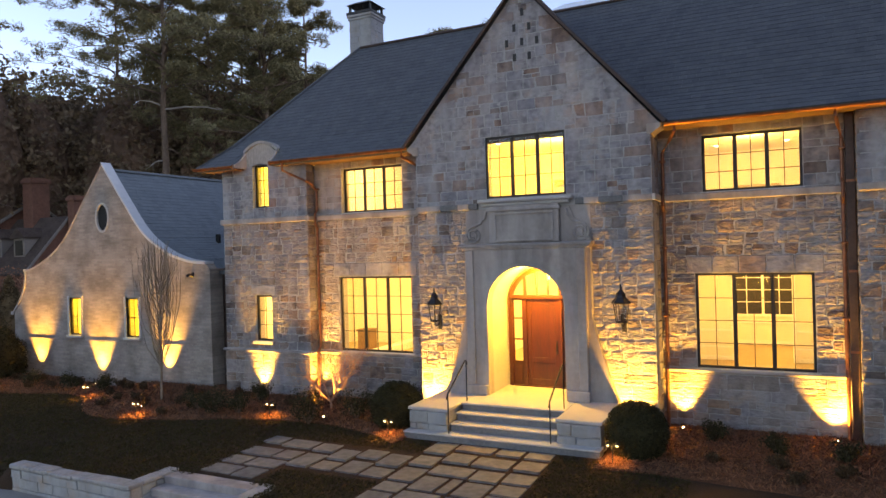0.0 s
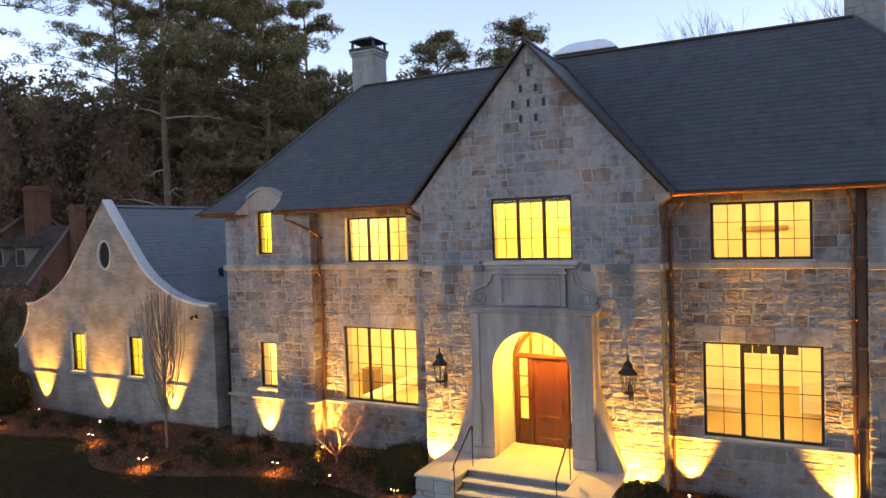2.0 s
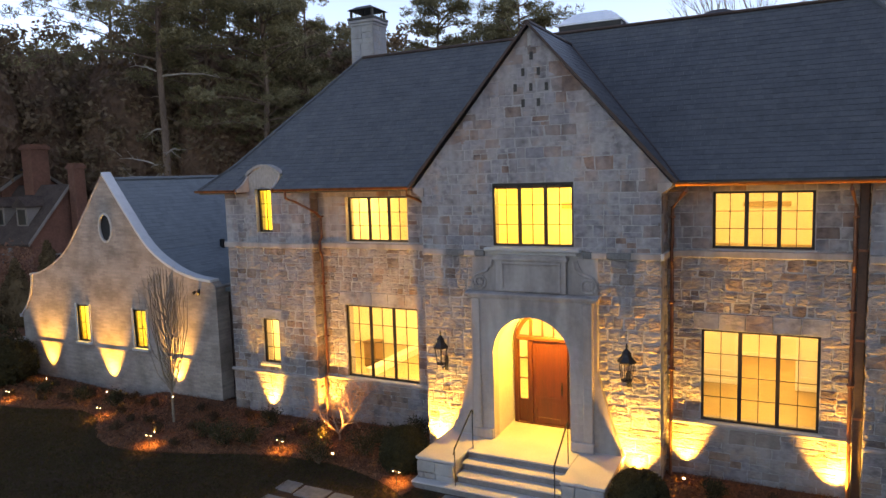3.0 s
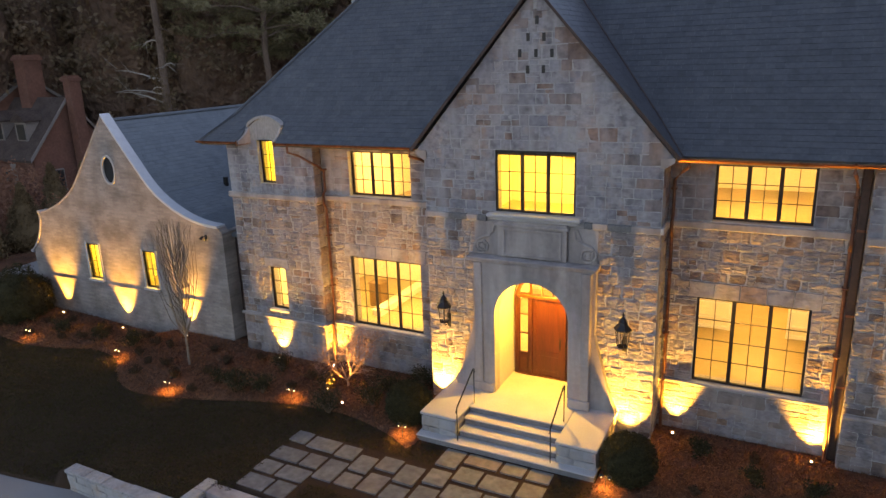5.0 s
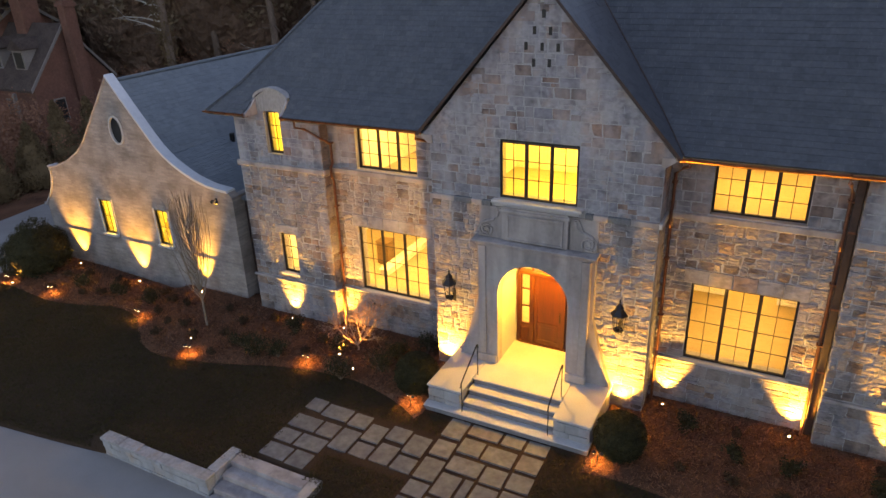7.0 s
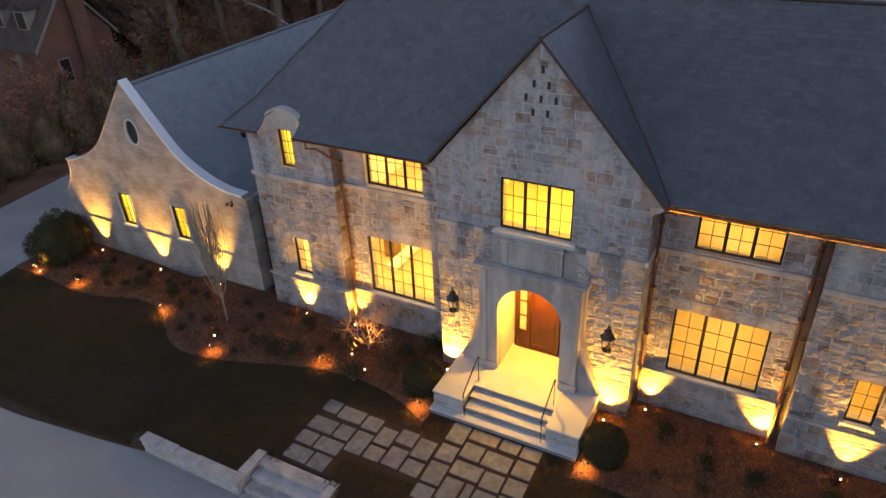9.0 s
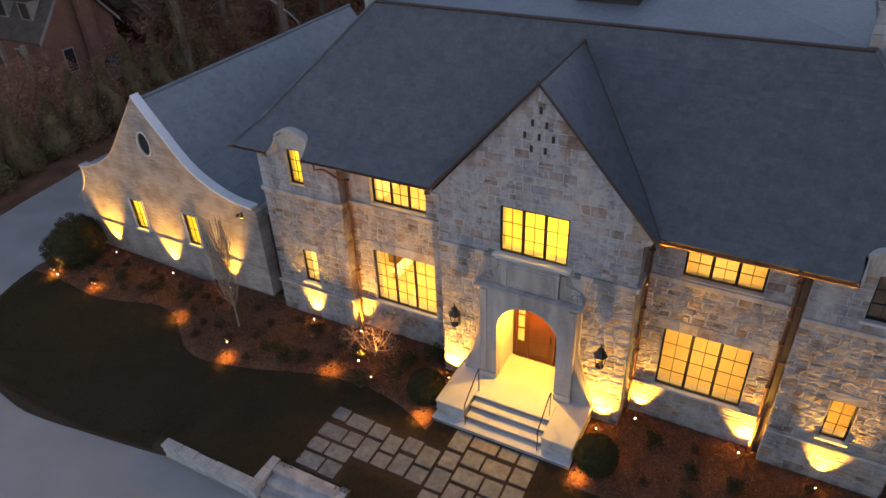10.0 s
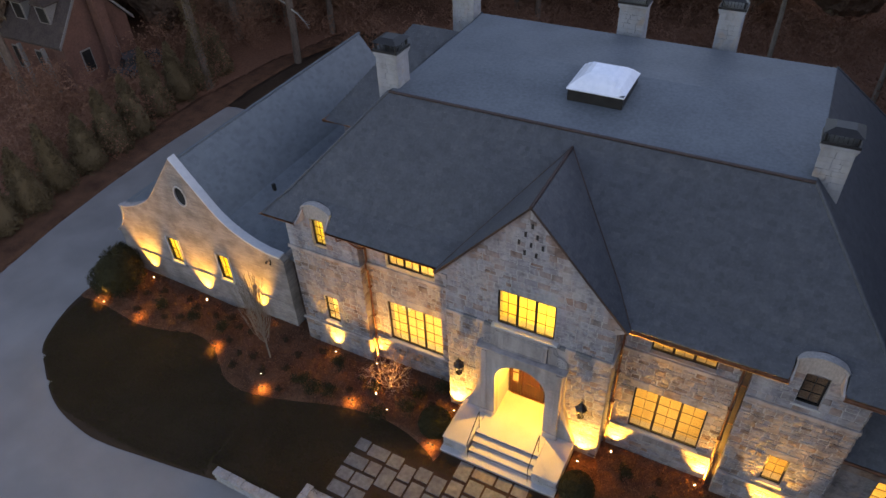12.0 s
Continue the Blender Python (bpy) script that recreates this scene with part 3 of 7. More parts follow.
for s, word in ((-1, "west"), (1, "east")):
    lo, up = (W_BAY_LOW, W_BAY_UP) if s > 0 else (mirrored(W_BAY_LOW), mirrored(W_BAY_UP))
    x0, x1 = (3.0, INNER) if s > 0 else (-INNER, -3.0)
    lintel = (lo[0] - 0.18, lo[1] + 0.18, 3.6, 4.0)
    wall = stone_front("wall_" + word + "_bay", x0, x1, BAY, [lo, up], "grey and tan stone wall with tall black windows", 30 + s, skip=[lintel, (lo[0], lo[1], 1.3, 1.42)])
    for k in range(5):
        a = lintel[0] + (lintel[1] - lintel[0]) * k / 5
        boxpart("lintel_stone", (a + 0.005, a + (lintel[1] - lintel[0]) / 5 - 0.005, BAY - 0.01, BAY + 0.018, 3.606, 3.995), ASHLAR, wall, "smooth dressed lintel stone", 0.012)
    band("trim", x0, x1, BAY, STRING0, STRING1, 0.08, "pale moulded limestone band between the storeys")
    band("trim", x0, x1, BAY, PLINTH - 0.04, PLINTH + 0.05, 0.11, "weathered limestone ledge on the plinth", 0.03, LIMESTONE)
    # end wing
    w, wu = W_WING_LOW[s], W_WING_UP[s]
    x0, x1 = (INNER, EAST_END) if s > 0 else (WEST_END, -INNER)
    wall = stone_front("wall_" + word + "_wing", x0, x1, WING, [w, wu], "grey fieldstone end wing wall of the house", 50 + s, skip=[(w[0] - 0.15, w[1] + 0.15, 3.07, 3.38)], inset=(0.07, 0) if s > 0 else (0, 0.07))
    boxpart("lintel_stone", (w[0] - 0.145, w[1] + 0.145, WING - 0.012, WING + 0.018, 3.075, 3.375), ASHLAR, wall, "smooth dressed lintel stone", 0.012)
    ret = (-INNER, WING - 0.06, BAY - 0.02) if s < 0 else (EAST_END, WING - 0.06, 4.0)
    band("trim", x0 - (0.08 if s < 0 else 0), x1, WING, STRING0, STRING1, 0.08, "pale moulded limestone band between the storeys", returns=[ret])
    band("trim", x0 - (0.1 if s < 0 else 0), x1, WING, PLINTH - 0.04, PLINTH + 0.05, 0.11, "weathered limestone ledge on the plinth", 0.03, LIMESTONE, returns=[ret])
    if s < 0:
        b = bmesh.new()
        box(b, -INNER - 0.35, -INNER - 0.06, WING + 0.07, BAY + 0.05, -0.8, EAVE)
        flank = structure(part("wall_west_return", b, MORTAR), "narrow stone return of the end wing", "wall")
        bl = courses(lambda z: WING, lambda z: BAY, -0.2, EAVE, [], 77, 0.32, (0.2, 0.5), 0.3)
        lay(flank, bl, side(-INNER - 0.065), ROUGH_STONES, 78, (0.055, 0.07), 0.008)

b = bmesh.new()
box(b, INNER + 0.065, INNER + 0.35, WING + 0.43, BAY + 0.05, -0.8, EAVE)
flank = structure(part("wall_east_return", b, MORTAR), "narrow stone return of the end wing", "wall")
bl = courses(lambda z: -BAY, lambda z: -WING, -0.2, EAVE, [], 87, 0.32, (0.2, 0.5), 0.3)
lay(flank, bl, Matrix.Translation((INNER + 0.065, 0, 0)) @ Matrix.Rotation(radians(-90), 4, "Z"), ROUGH_STONES, 88, (0.05, 0.07))

# centre gable
SHOULDER, APEX, HALF = 7.0, 10.72, 3.22


def slope_x(z):
    return HALF * (APEX - z) / (APEX - SHOULDER)


gable = wall_panel("wall_gable", -3.0, 3.0, -0.8, SHOULDER, 0.008, 0.42, [(-1.1, 1.1, 0.3, 4.2), W_GABLE[:3] + (SHOULDER,)], MORTAR, "tall grey ashlar gable wall over the entrance")
bm = bmesh.new()
# the gable's upper part, left and right of the window head, then above it
for s in (-1, 1):
    prism(bm, [(s * 1.02, SHOULDER), (s * HALF, SHOULDER), (s * slope_x(7.09), 7.09), (s * 1.02, 7.09)], 0.008, 0.42)
VENTS = [(0.05, 10.05), (-0.16, 9.69), (0.22, 9.68), (-0.36, 9.34), (0.03, 9.33), (0.41, 9.32), (-0.17, 8.97), (0.21, 8.97)]
prism(bm, [(-slope_x(7.09), 7.09), (slope_x(7.09), 7.09), (0, APEX)], 0.008, 0.42)
part("gable_top", bm, MORTAR, gable)
surround = (-1.58, 1.58, -1.0, 4.43)
surround_up = (-1.5, 1.5, 4.43, STRING0)
blocks = courses(lambda z: -min(3.0, slope_x(z)) if z >= SHOULDER else -3.0, lambda z: min(3.0, slope_x(z)) if z >= SHOULDER else 3.0, STRING1, 10.3, [W_GABLE], 101, 0.26, (0.2, 0.5), 0.2)
lay(gable, blocks, front(0.06), SMOOTH_STONES, 102, (0.054, 0.066), 0.012)
blocks = courses(lambda z: -3.0, lambda z: 3.0, PLINTH, STRING0, [surround, surround_up], 103, 0.25, (0.15, 0.42), 0.35)
lay(gable, blocks, front(0.06), ROUGH_STONES, 104, (0.058, 0.074), 0.008)
blocks = courses(lambda z: -3.0, lambda z: 3.0, -0.25, PLINTH, [surround], 105, 0.30, (0.25, 0.6), 0.5)
lay(gable, blocks, front(0.06), ROUGH_STONES, 106, (0.058, 0.074), 0.008)
# edge stones along the slopes
rng = random.Random(5)
zs = list(np.arange(SHOULDER, APEX - 0.1, 0.36))
for s in (-1, 1):
    for a, b in zip(zs, zs[1:] + [APEX - 0.05]):
        bm = bmesh.new()
        w = min(0.42, slope_x(b))
        prism(bm, [(s * slope_x(a), a + 0.006), (s * slope_x(b), b - 0.006), (s * max(0.0, slope_x(b) - w * 0.6), b - 0.006), (s * max(0.0, slope_x(b) - w * 0.6), a + 0.006)], -0.003, 0.018)
        part("stone", bm, ASHLAR, gable)
# dark blocks on the face; the holes' inner shade is put in their colour
for x, z in VENTS:
    boxpart("vent_slot", (x - 0.04, x + 0.04, -0.012, 0.018, z - 0.09, z + 0.09), STEEL, gable, "dark block standing in for a pigeon-hole's inner shade")
for s in (-1, 1):
    bm = bmesh.new()
    prism(bm, [(s * 2.92, 6.80), (s * 3.03, 6.80), (s * 3.22, 6.93), (s * 3.24, 7.02), (s * 2.92, 7.02)], -0.035, 0.5)
    part("kneeler", bm, LIMESTONE, gable, "carved limestone kneeler")
# gable flanks
for s in (-1, 1):
    b = bmesh.new()
    box(b, min(s * 2.94, s * 2.6), max(s * 2.94, s * 2.6), 0.43, BAY + 0.4, -0.8, EAVE + 0.3)
    flank = structure(part("wall_gable_return", b, MORTAR), "narrow stone return of the entrance gable", "wall")
    if s > 0:
        bl = courses(lambda z: 0.0, lambda z: BAY, -0.2, EAVE, [], 79, 0.34, (0.25, 0.6), 0.3)
        lay(flank, bl, side(2.94), SMOOTH_STONES, 80, (0.05, 0.065))
course = base("trim", (0, 0, 0))
structure(course, "limestone string course across the gable, partly stained dark", "stone band")
for a, b, dark in ((-3.0, -2.3, 0), (-2.3, -1.8, 1), (-1.8, -1.5, 0), (-1.5, -1.25, 1), (1.25, 1.45, 1), (1.45, 1.8, 0), (1.8, 2.35, 1), (2.35, 3.0, 0)):
    boxpart("band_stone", (a + 0.002, b - 0.002, -0.08, 0.05, STRING0 + 0.02, STRING1), STAINED if dark else LIMESTONE, course, "dark rain-stained stone" if dark else "pale stone", 0.012)
boxpart("band_stone", (3.0, 3.08, -0.08, BAY - 0.1, STRING0 + 0.022, STRING1 - 0.002), LIMESTONE_PALE, course, "pale stone", 0.012)

# house body behind the fronts
bm = bmesh.new()
box(bm, WEST_END, -9.9, WING + 0.43, 15.0, -0.8, EAVE)
for s in (-1, 1):
    box(bm, *sorted((s * 6.92, s * 7.35)), 0.99, 1.35, -0.8, EAVE - 0.1)
box(bm, 9.82, EAST_END - 0.005, WING + 0.43, 15.0, -0.8, EAVE)
box(bm, -9.9, 9.82, 14.7, 15.0, -0.8, EAVE)
structure(part("wall_back", bm, FIELDSTONE), "plain stone side and back walls of the house", "wall")
bl = courses(lambda z: WING + 0.06, lambda z: 6.0, 0.0, EAVE, [], 81, 0.34, (0.3, 0.7), 0.4)
flank = structure(boxpart("wall_east_side", (EAST_END - 0.004, EAST_END + 0.01, WING + 0.44, 6.0, -0.8, EAVE), MORTAR), "stone side wall of the east wing", "wall")
lay(flank, bl, side(EAST_END + 0.01), ROUGH_STONES, 82, (0.05, 0.08))


# ---- rooms behind the windows ----
def room(x0, x1, y0, y1, z0, z1, floor_material=None, opening=None):
    """Plastered walls, ceiling and floor; opening = (x0, x1, top) of a passage in the back wall."""
    t = 0.06
    bm = bmesh.new()
    if opening:
        a, b, top = opening
        box(bm, x0, a, y1, y1 + t, z0, z1), box(bm, b, x1, y1, y1 + t, z0, z1), box(bm, a, b, y1, y1 + t, top, z1)
    else:
        box(bm, x0, x1, y1, y1 + t, z0, z1)
    box(bm, x0 - t, x0, y0, y1, z0, z1), box(bm, x1, x1 + t, y0, y1, z0, z1)
    structure(part("interior_wall", bm, PLASTER), "cream painted interior walls", "wall")
    structure(boxpart("ceiling", (x0 - t, x1 + t, y0, y1 + t, z1, z1 + t), PLASTER), "white interior ceiling", "ceiling")
    structure(boxpart("floor", (x0 - t, x1 + t, y0, y1 + t, z0 - t, z0), floor_material or FLOORWOOD), "brown oak floor inside the house", "floor")


ROOM_LOW, ROOM_UP = (0.75, 3.95), (4.75, 7.3)
room(-9.8, -3.1, 1.36, 7.0, *ROOM_LOW, PALEFLOOR)
room(3.1, 6.6, 1.36, 6.3, *ROOM_LOW, None, (4.26, 5.80, 3.5))
room(3.1, 8.0, 6.362, 9.75, *ROOM_LOW)
room(6.75, 9.7, 0.99, 5.0, *ROOM_LOW)
room(-2.9, 2.9, 1.65, 8.0, 0.70, 4.2, PALEFLOOR)
room(-2.55, 2.55, 0.43, 5.0, *ROOM_UP, PALEFLOOR)
room(-6.6, -3.1, 1.36, 8.0, *ROOM_UP, PALEFLOOR)
room(3.1, 6.6, 1.36, 9.0, *ROOM_UP)
room(-9.8, -6.75, 0.99, 4.0, *ROOM_UP)
room(6.75, 9.7, 0.99, 4.0, *ROOM_UP)


# ---- furnishings seen through the windows ----
def night_window(x0, x1, y, z0, z1):
    """A white-barred window at the back of a room, with the night behind it."""
    w = base("back_window", ((x0 + x1) / 2, y, z0))
    structure(w, "white-framed window with many small panes, dark outside", "window")
    hw, h = (x1 - x0) / 2, z1 - z0
    bm = bmesh.new()
    for a, b, c, d in ((-hw - 0.08, -hw, -0.08, h + 0.08), (hw, hw + 0.08, -0.08, h + 0.08), (-hw, hw, -0.08, 0), (-hw, hw, h, h + 0.08), (-0.04, 0.04, 0, h)):
        box(bm, a, b, -0.07, 0.0, c, d)
    part("window_frame", bm, WHITE, w)
    for k in range(1, 4):
        x = -hw + 2 * hw * k / 4
        if k != 2:
            boxpart("glazing_bar", (x - 0.015, x + 0.015, -0.05, -0.02, 0, h), WHITE, w)
    for k in range(1, 4):
        boxpart("glazing_bar", (-hw, hw, -0.048, -0.022, h * k / 4 - 0.012, h * k / 4 + 0.012), WHITE, w)
    boxpart("pane", (-hw, hw, -0.012, -0.004, 0, h), STEEL, w)


night_window(3.95, 5.95, 9.74, 1.80, 3.45)
bm = bmesh.new()
for a, b in ((3.18, 4.15), (5.91, 6.52)):
    for z in (1.12, 1.62):
        box(bm, a, b, 6.255, 6.298, z, z + 0.05)
    box(bm, a, b, 6.27, 6.298, 0.751, 0.87)
for a, b in ((4.16, 4.26), (5.80, 5.90)):
    box(bm, a, b, 6.25, 6.298, 0.751, 3.6)
box(bm, 4.261, 5.799, 6.25, 6.298, 3.501, 3.6)
box(bm, 3.15, 7.9, 9.70, 9.748, 1.48, 1.54), box(bm, 3.15, 7.9, 9.72, 9.748, 0.751, 0.90)
for x in (3.1, 6.53):
    for z in (1.12, 1.62):
        box(bm, x, x + 0.07, 1.5, 6.2, z, z + 0.05)
    box(bm, x, x + 0.05, 1.5, 6.2, 0.751, 0.87)
structure(part("wainscot", bm, WHITE), "cream wainscot moulding round the room", "moulding")
bench = base("low_bench", (-6.82, 4.8, 0.75))
tagged(bench, "long low white painted bench on a tan floor", "bench")
boxpart("plinth", (-0.16, 0.16, -1.65, 1.7, 0.0, 0.20), WHITE, bench)
boxpart("seat_board", (-0.19, 0.19, -1.7, 1.75, 0.201, 0.245), WHITE, bench, "", 0.01)
cab = base("cabinet", (-7.35, 4.15, 0.75))
tagged(cab, "small brown wooden cabinet on a tan floor", "cabinet")
boxpart("carcass", (-0.24, 0.24, -0.24, 0.24, 0.05, 0.86), DARKWOOD, cab, "", 0.01)
boxpart("top", (-0.27, 0.27, -0.27, 0.27, 0.861, 0.90), DARKWOOD, cab, "", 0.008)
boxpart("door", (-0.22, 0.22, -0.262, -0.242, 0.08, 0.84), DARKWOOD, cab, "", 0.005)
for e in (-1, 1):
    boxpart("foot", (e * 0.2 - 0.03, e * 0.2 + 0.03, -0.2, 0.2, 0.0, 0.049), DARKWOOD, cab)
shelf = base("wall_shelf", (0.9, 4.99, 6.2))
tagged(shelf, "brown oak shelf on the upstairs wall", "shelf")
boxpart("board", (-1.6, 1.6, -0.25, 0.0, 0.0, 0.16), FLOORWOOD, shelf, "", 0.01)
shelf = base("wall_shelf", (4.9, 8.99, 6.0))
tagged(shelf, "brown oak shelf on the upstairs wall", "shelf")
boxpart("board", (-0.7, 0.7, -0.25, 0.0, 0.0, 0.14), FLOORWOOD, shelf, "", 0.01)
for x, y in ((3.83, 7.1), (5.8, 7.1), (-4.85, 4.5), (-1.6, 2.4), (1.6, 2.4)):
    dl = base("downlight", (x, y, 7.299))
    tagged(dl, "small recessed ceiling downlight", "light fixture", "downlights")
    bm = bmesh.new()
    lathe(bm, (0, 0, -0.012), [(0.07, 0), (0.09, 0.01)], 14)
    part("ring", bm, WHITE, dl)
    bm = bmesh.new()
    lathe(bm, (0, 0, -0.02), [(0.055, 0), (0.055, 0.007)], 14)
    part("lens", bm, BULB, dl, "bright lens")


# ---- windows ----
def window(name, x0, x1, z0, z1, y, leaves, cols, rows, label, arch=0.0, sill=True):
    """A black steel window in an opening: frame, mullions, casements with glazing bars and panes."""
    win = base(name, ((x0 + x1) / 2, y, z0))
    structure(win, label, "window")
    o = Vector(win.location)

    def bx(bm, a, b, c, d, e, f, bev=0.0):
        box(bm, a - o.x, b - o.x, c - o.y, d - o.y, e - o.z, f - o.z, bev)

    def bar(nm, parent, dims, bev=0.004):
        bm = bmesh.new()
        bx(bm, *dims, bev)
        return part(nm, bm, STEEL, parent)

    t = 0.038
    bm = bmesh.new()
    bx(bm, x0, x0 + t, y, y + 0.09, z0, z1), bx(bm, x1 - t, x1, y, y + 0.09, z0, z1)
    bx(bm, x0 + t, x1 - t, y, y + 0.09, z0, z0 + t), bx(bm, x0 + t, x1 - t, y, y + 0.09, z1 - t, z1)
    part("window_frame", bm, STEEL, win)
    w = (x1 - x0 - 2 * t) / leaves
    for k in range(leaves):
        a, b = x0 + t + k * w, x0 + t + (k + 1) * w
        if k:
            bar("mullion", win, (a - 0.026, a + 0.026, y - 0.005, y + 0.085, z0 + t, z1 - t))
        la, lb = a + (0.026 if k else 0), b - (0.026 if k < leaves - 1 else 0)
        bm = bmesh.new()
        c = 0.017
        bx(bm, la, la + c, y + 0.015, y + 0.06, z0 + t, z1 - t), bx(bm, lb - c, lb, y + 0.015, y + 0.06, z0 + t, z1 - t)
        bx(bm, la + c, lb - c, y + 0.015, y + 0.06, z0 + t, z0 + t + c), bx(bm, la + c, lb - c, y + 0.015, y + 0.06, z1 - t - c, z1 - t)
        leaf = part("casement", bm, STEEL, win)
        ia, ib, ic, id_ = la + c, lb - c, z0 + t + c, z1 - t - c
        for i in range(1, cols):
            m = ia + (ib - ia) * i / cols
            bar("glazing_bar", leaf, (m - 0.008, m + 0.008, y + 0.02, y + 0.05, ic, id_), 0.002)
        for j in range(1, rows):
            m = ic + (id_ - ic) * j / rows
            bar("glazing_bar", leaf, (ia, ib, y + 0.022, y + 0.048, m - 0.008, m + 0.008), 0.002)
        bm = bmesh.new()
        bx(bm, ia, ib, y + 0.033, y + 0.037, ic, id_)
        part("pane", bm, GLASS, leaf).visible_shadow = False
    if sill:
        bm = bmesh.new()
        bx(bm, x0 - 0.08, x1 + 0.08, y - 0.16, y + 0.02, z0 - 0.09, z0 - 0.002, 0.012)
        part("window_sill", bm, LIMESTONE_PALE, win, "pale limestone sill")
    return win


number = 0
for s in (-1, 1):
    for h, rows, label, sill in ((W_BAY_LOW, 4, "tall three-leaf black steel window, lit inside", True), (W_BAY_UP, 3, "three-leaf black steel window under the eaves, lit", False)):
        h = h if s > 0 else mirrored(h)
        number += 1
        window("window_%d" % number, *h, BAY + (0.07 if sill else 0.17), 3, 2, rows, label, sill=sill)
        if not sill:
            boxpart("window_sill", (h[0] - 0.04, h[1] + 0.04, BAY - 0.02, BAY + 0.165, h[2] - 0.045, h[2] - 0.003), LIMESTONE_PALE, bpy.data.objects["window_%d" % number], "pale stone sill").matrix_parent_inverse = Matrix.Translation((-(h[0] + h[1]) / 2, -BAY - 0.17, -h[2]))
    number += 1
    window("window_%d" % number, *W_WING_LOW[s], WING + 0.07, 1, 2, 3, "small lit black window in the end wing")
    number += 1
    w = window("window_%d" % number, *W_WING_UP[s], WING + 0.14, 1, 2, 3, "narrow lit dormer window" if s < 0 else "narrow unlit dormer window", sill=s > 0)
    if s > 0:
        boxpart("blind", (W_WING_UP[s][0] - w.location.x, W_WING_UP[s][1] - w.location.x, 0.09, 0.10, 0.0, 1.32), SOFFIT, w, "brown drawn blind")
number += 1
window("window_%d" % number, *W_GABLE, 0.03, 3, 2, 3, "three-leaf lit window over the entrance", sill=False)
bm = bmesh.new()
box(bm, -1.2, 1.2, -0.2, 0.1, 5.44, 5.53, 0.02), box(bm, -1.12, 1.12, -0.13, 0.06, 5.36, 5.439, 0.015)
structure(part("window_sill", bm, LIMESTONE_PALE), "broad moulded limestone sill over the entrance", "sill")

# ---- main roof ----
KINK_Y, KINK_Z, RIDGE_Y, RIDGE_Z = 0.95, 7.80, 3.80, 11.2
EAVE_Y, EAVE_X, KINK_X, RIDGE_X = 0.12, 10.95, 10.15, 7.06


def roof_y(z):
    return KINK_Y + (z - KINK_Z) * (RIDGE_Y - KINK_Y) / (RIDGE_Z - KINK_Z) if z > KINK_Z else EAVE_Y + (z - EAVE) * (KINK_Y - EAVE_Y) / (KINK_Z - EAVE)


def hip_x(z):
    return KINK_X + (z - KINK_Z) * (RIDGE_X - KINK_X) / (RIDGE_Z - KINK_Z) if z > KINK_Z else EAVE_X + (z - EAVE) * (KINK_X - EAVE_X) / (KINK_Z - EAVE)


G_EAVE_X, G_RIDGE = 3.34, 10.80


def valley_x(z):
    return max(0.0, G_EAVE_X * (G_RIDGE - z) / (G_RIDGE - EAVE))


def slate_mesh():
    v = [(-0.5, 0, 0.013), (0.5, 0, 0.013), (0.5, 1, 0.004), (-0.5, 1, 0.004), (-0.5, 0, -0.004), (0.5, 0, -0.004)]
    me = bpy.data.meshes.new("slate")
    me.from_pydata(v, [], [(0, 1, 2, 3), (4, 5, 1, 0), (4, 0, 3), (5, 2, 1)])
    me.materials.append(SLATE)
    return me


SLATE_MESH = slate_mesh()
GARAGE_SLATE_MESH = slate_mesh()
GARAGE_SLATE_MESH.materials[0] = GARAGE_SLATE


def at_dormer(p, q, d):
    return d < 0.62 and any(q > a and p < b for a, b in GAPS.values())


def slope(parent, o, u, v, length, left, right, seed, pieces=None, exposure=0.165, wide=0.22, skip=None, mesh=None):
    """Slates on a roof plane: o is its foot, u runs level, v runs up; left and right bound each course."""
    rng = random.Random(seed)
    o, u, v = Vector(o), Vector(u).normalized(), Vector(v).normalized()
    n = u.cross(v)
    turn = Matrix((u, v, n)).transposed().to_4x4()
    verts, faces, made = [], [], 0
    mesh = mesh or SLATE_MESH
    k = 0
    while k * exposure < length:
        d = k * exposure
        mid = min(d + exposure / 2, length)
        a, b = left(mid), right(mid)
        x = a - rng.uniform(0, wide)
        while x < b:
            w = wide * rng.uniform(0.7, 1.3)
            p, q = max(a, x), min(b, x + w)
            x += w
            if q - p < 0.02 or (skip and skip(p, q, d)):
                continue
            run = min(exposure * 1.25, length - d + 0.02)
            m = Matrix.Translation(o + u * ((p + q) / 2) + v * d + n * rng.uniform(0.005, 0.008)) @ turn @ Matrix.Diagonal((q - p - 0.002, run, 1, 1))
            if pieces and pieces((p + q) / 2, d) and made < 300:
                ob = new("slate", mesh)
                ob.parent = parent
                ob.matrix_world = m
                made += 1
            else:
                c = len(verts)
                verts.extend(m @ w_.co for w_ in mesh.vertices)
                faces.extend([c + i for i in f.vertices] for f in mesh.polygons)
        k += 1
    if verts:
        tagged(soup("slate_courses", verts, faces, mesh.materials[0], parent), kind="stuff")


def level_at(z0, z1, length):
    return lambda d: z0 + (z1 - z0) * d / length


# the boarding under the slates
bm = bmesh.new()
prof = [(EAVE_Y, EAVE, EAVE_X), (KINK_Y, KINK_Z, KINK_X), (RIDGE_Y, RIDGE_Z, RIDGE_X)]
BACK_Y = 11.8


def ring_at(y, z, x):
    return [bm.verts.new(p) for p in ((-x, y, z), (x, y, z), (x, BACK_Y + RIDGE_Y - y, z), (-x, BACK_Y + RIDGE_Y - y, z))]


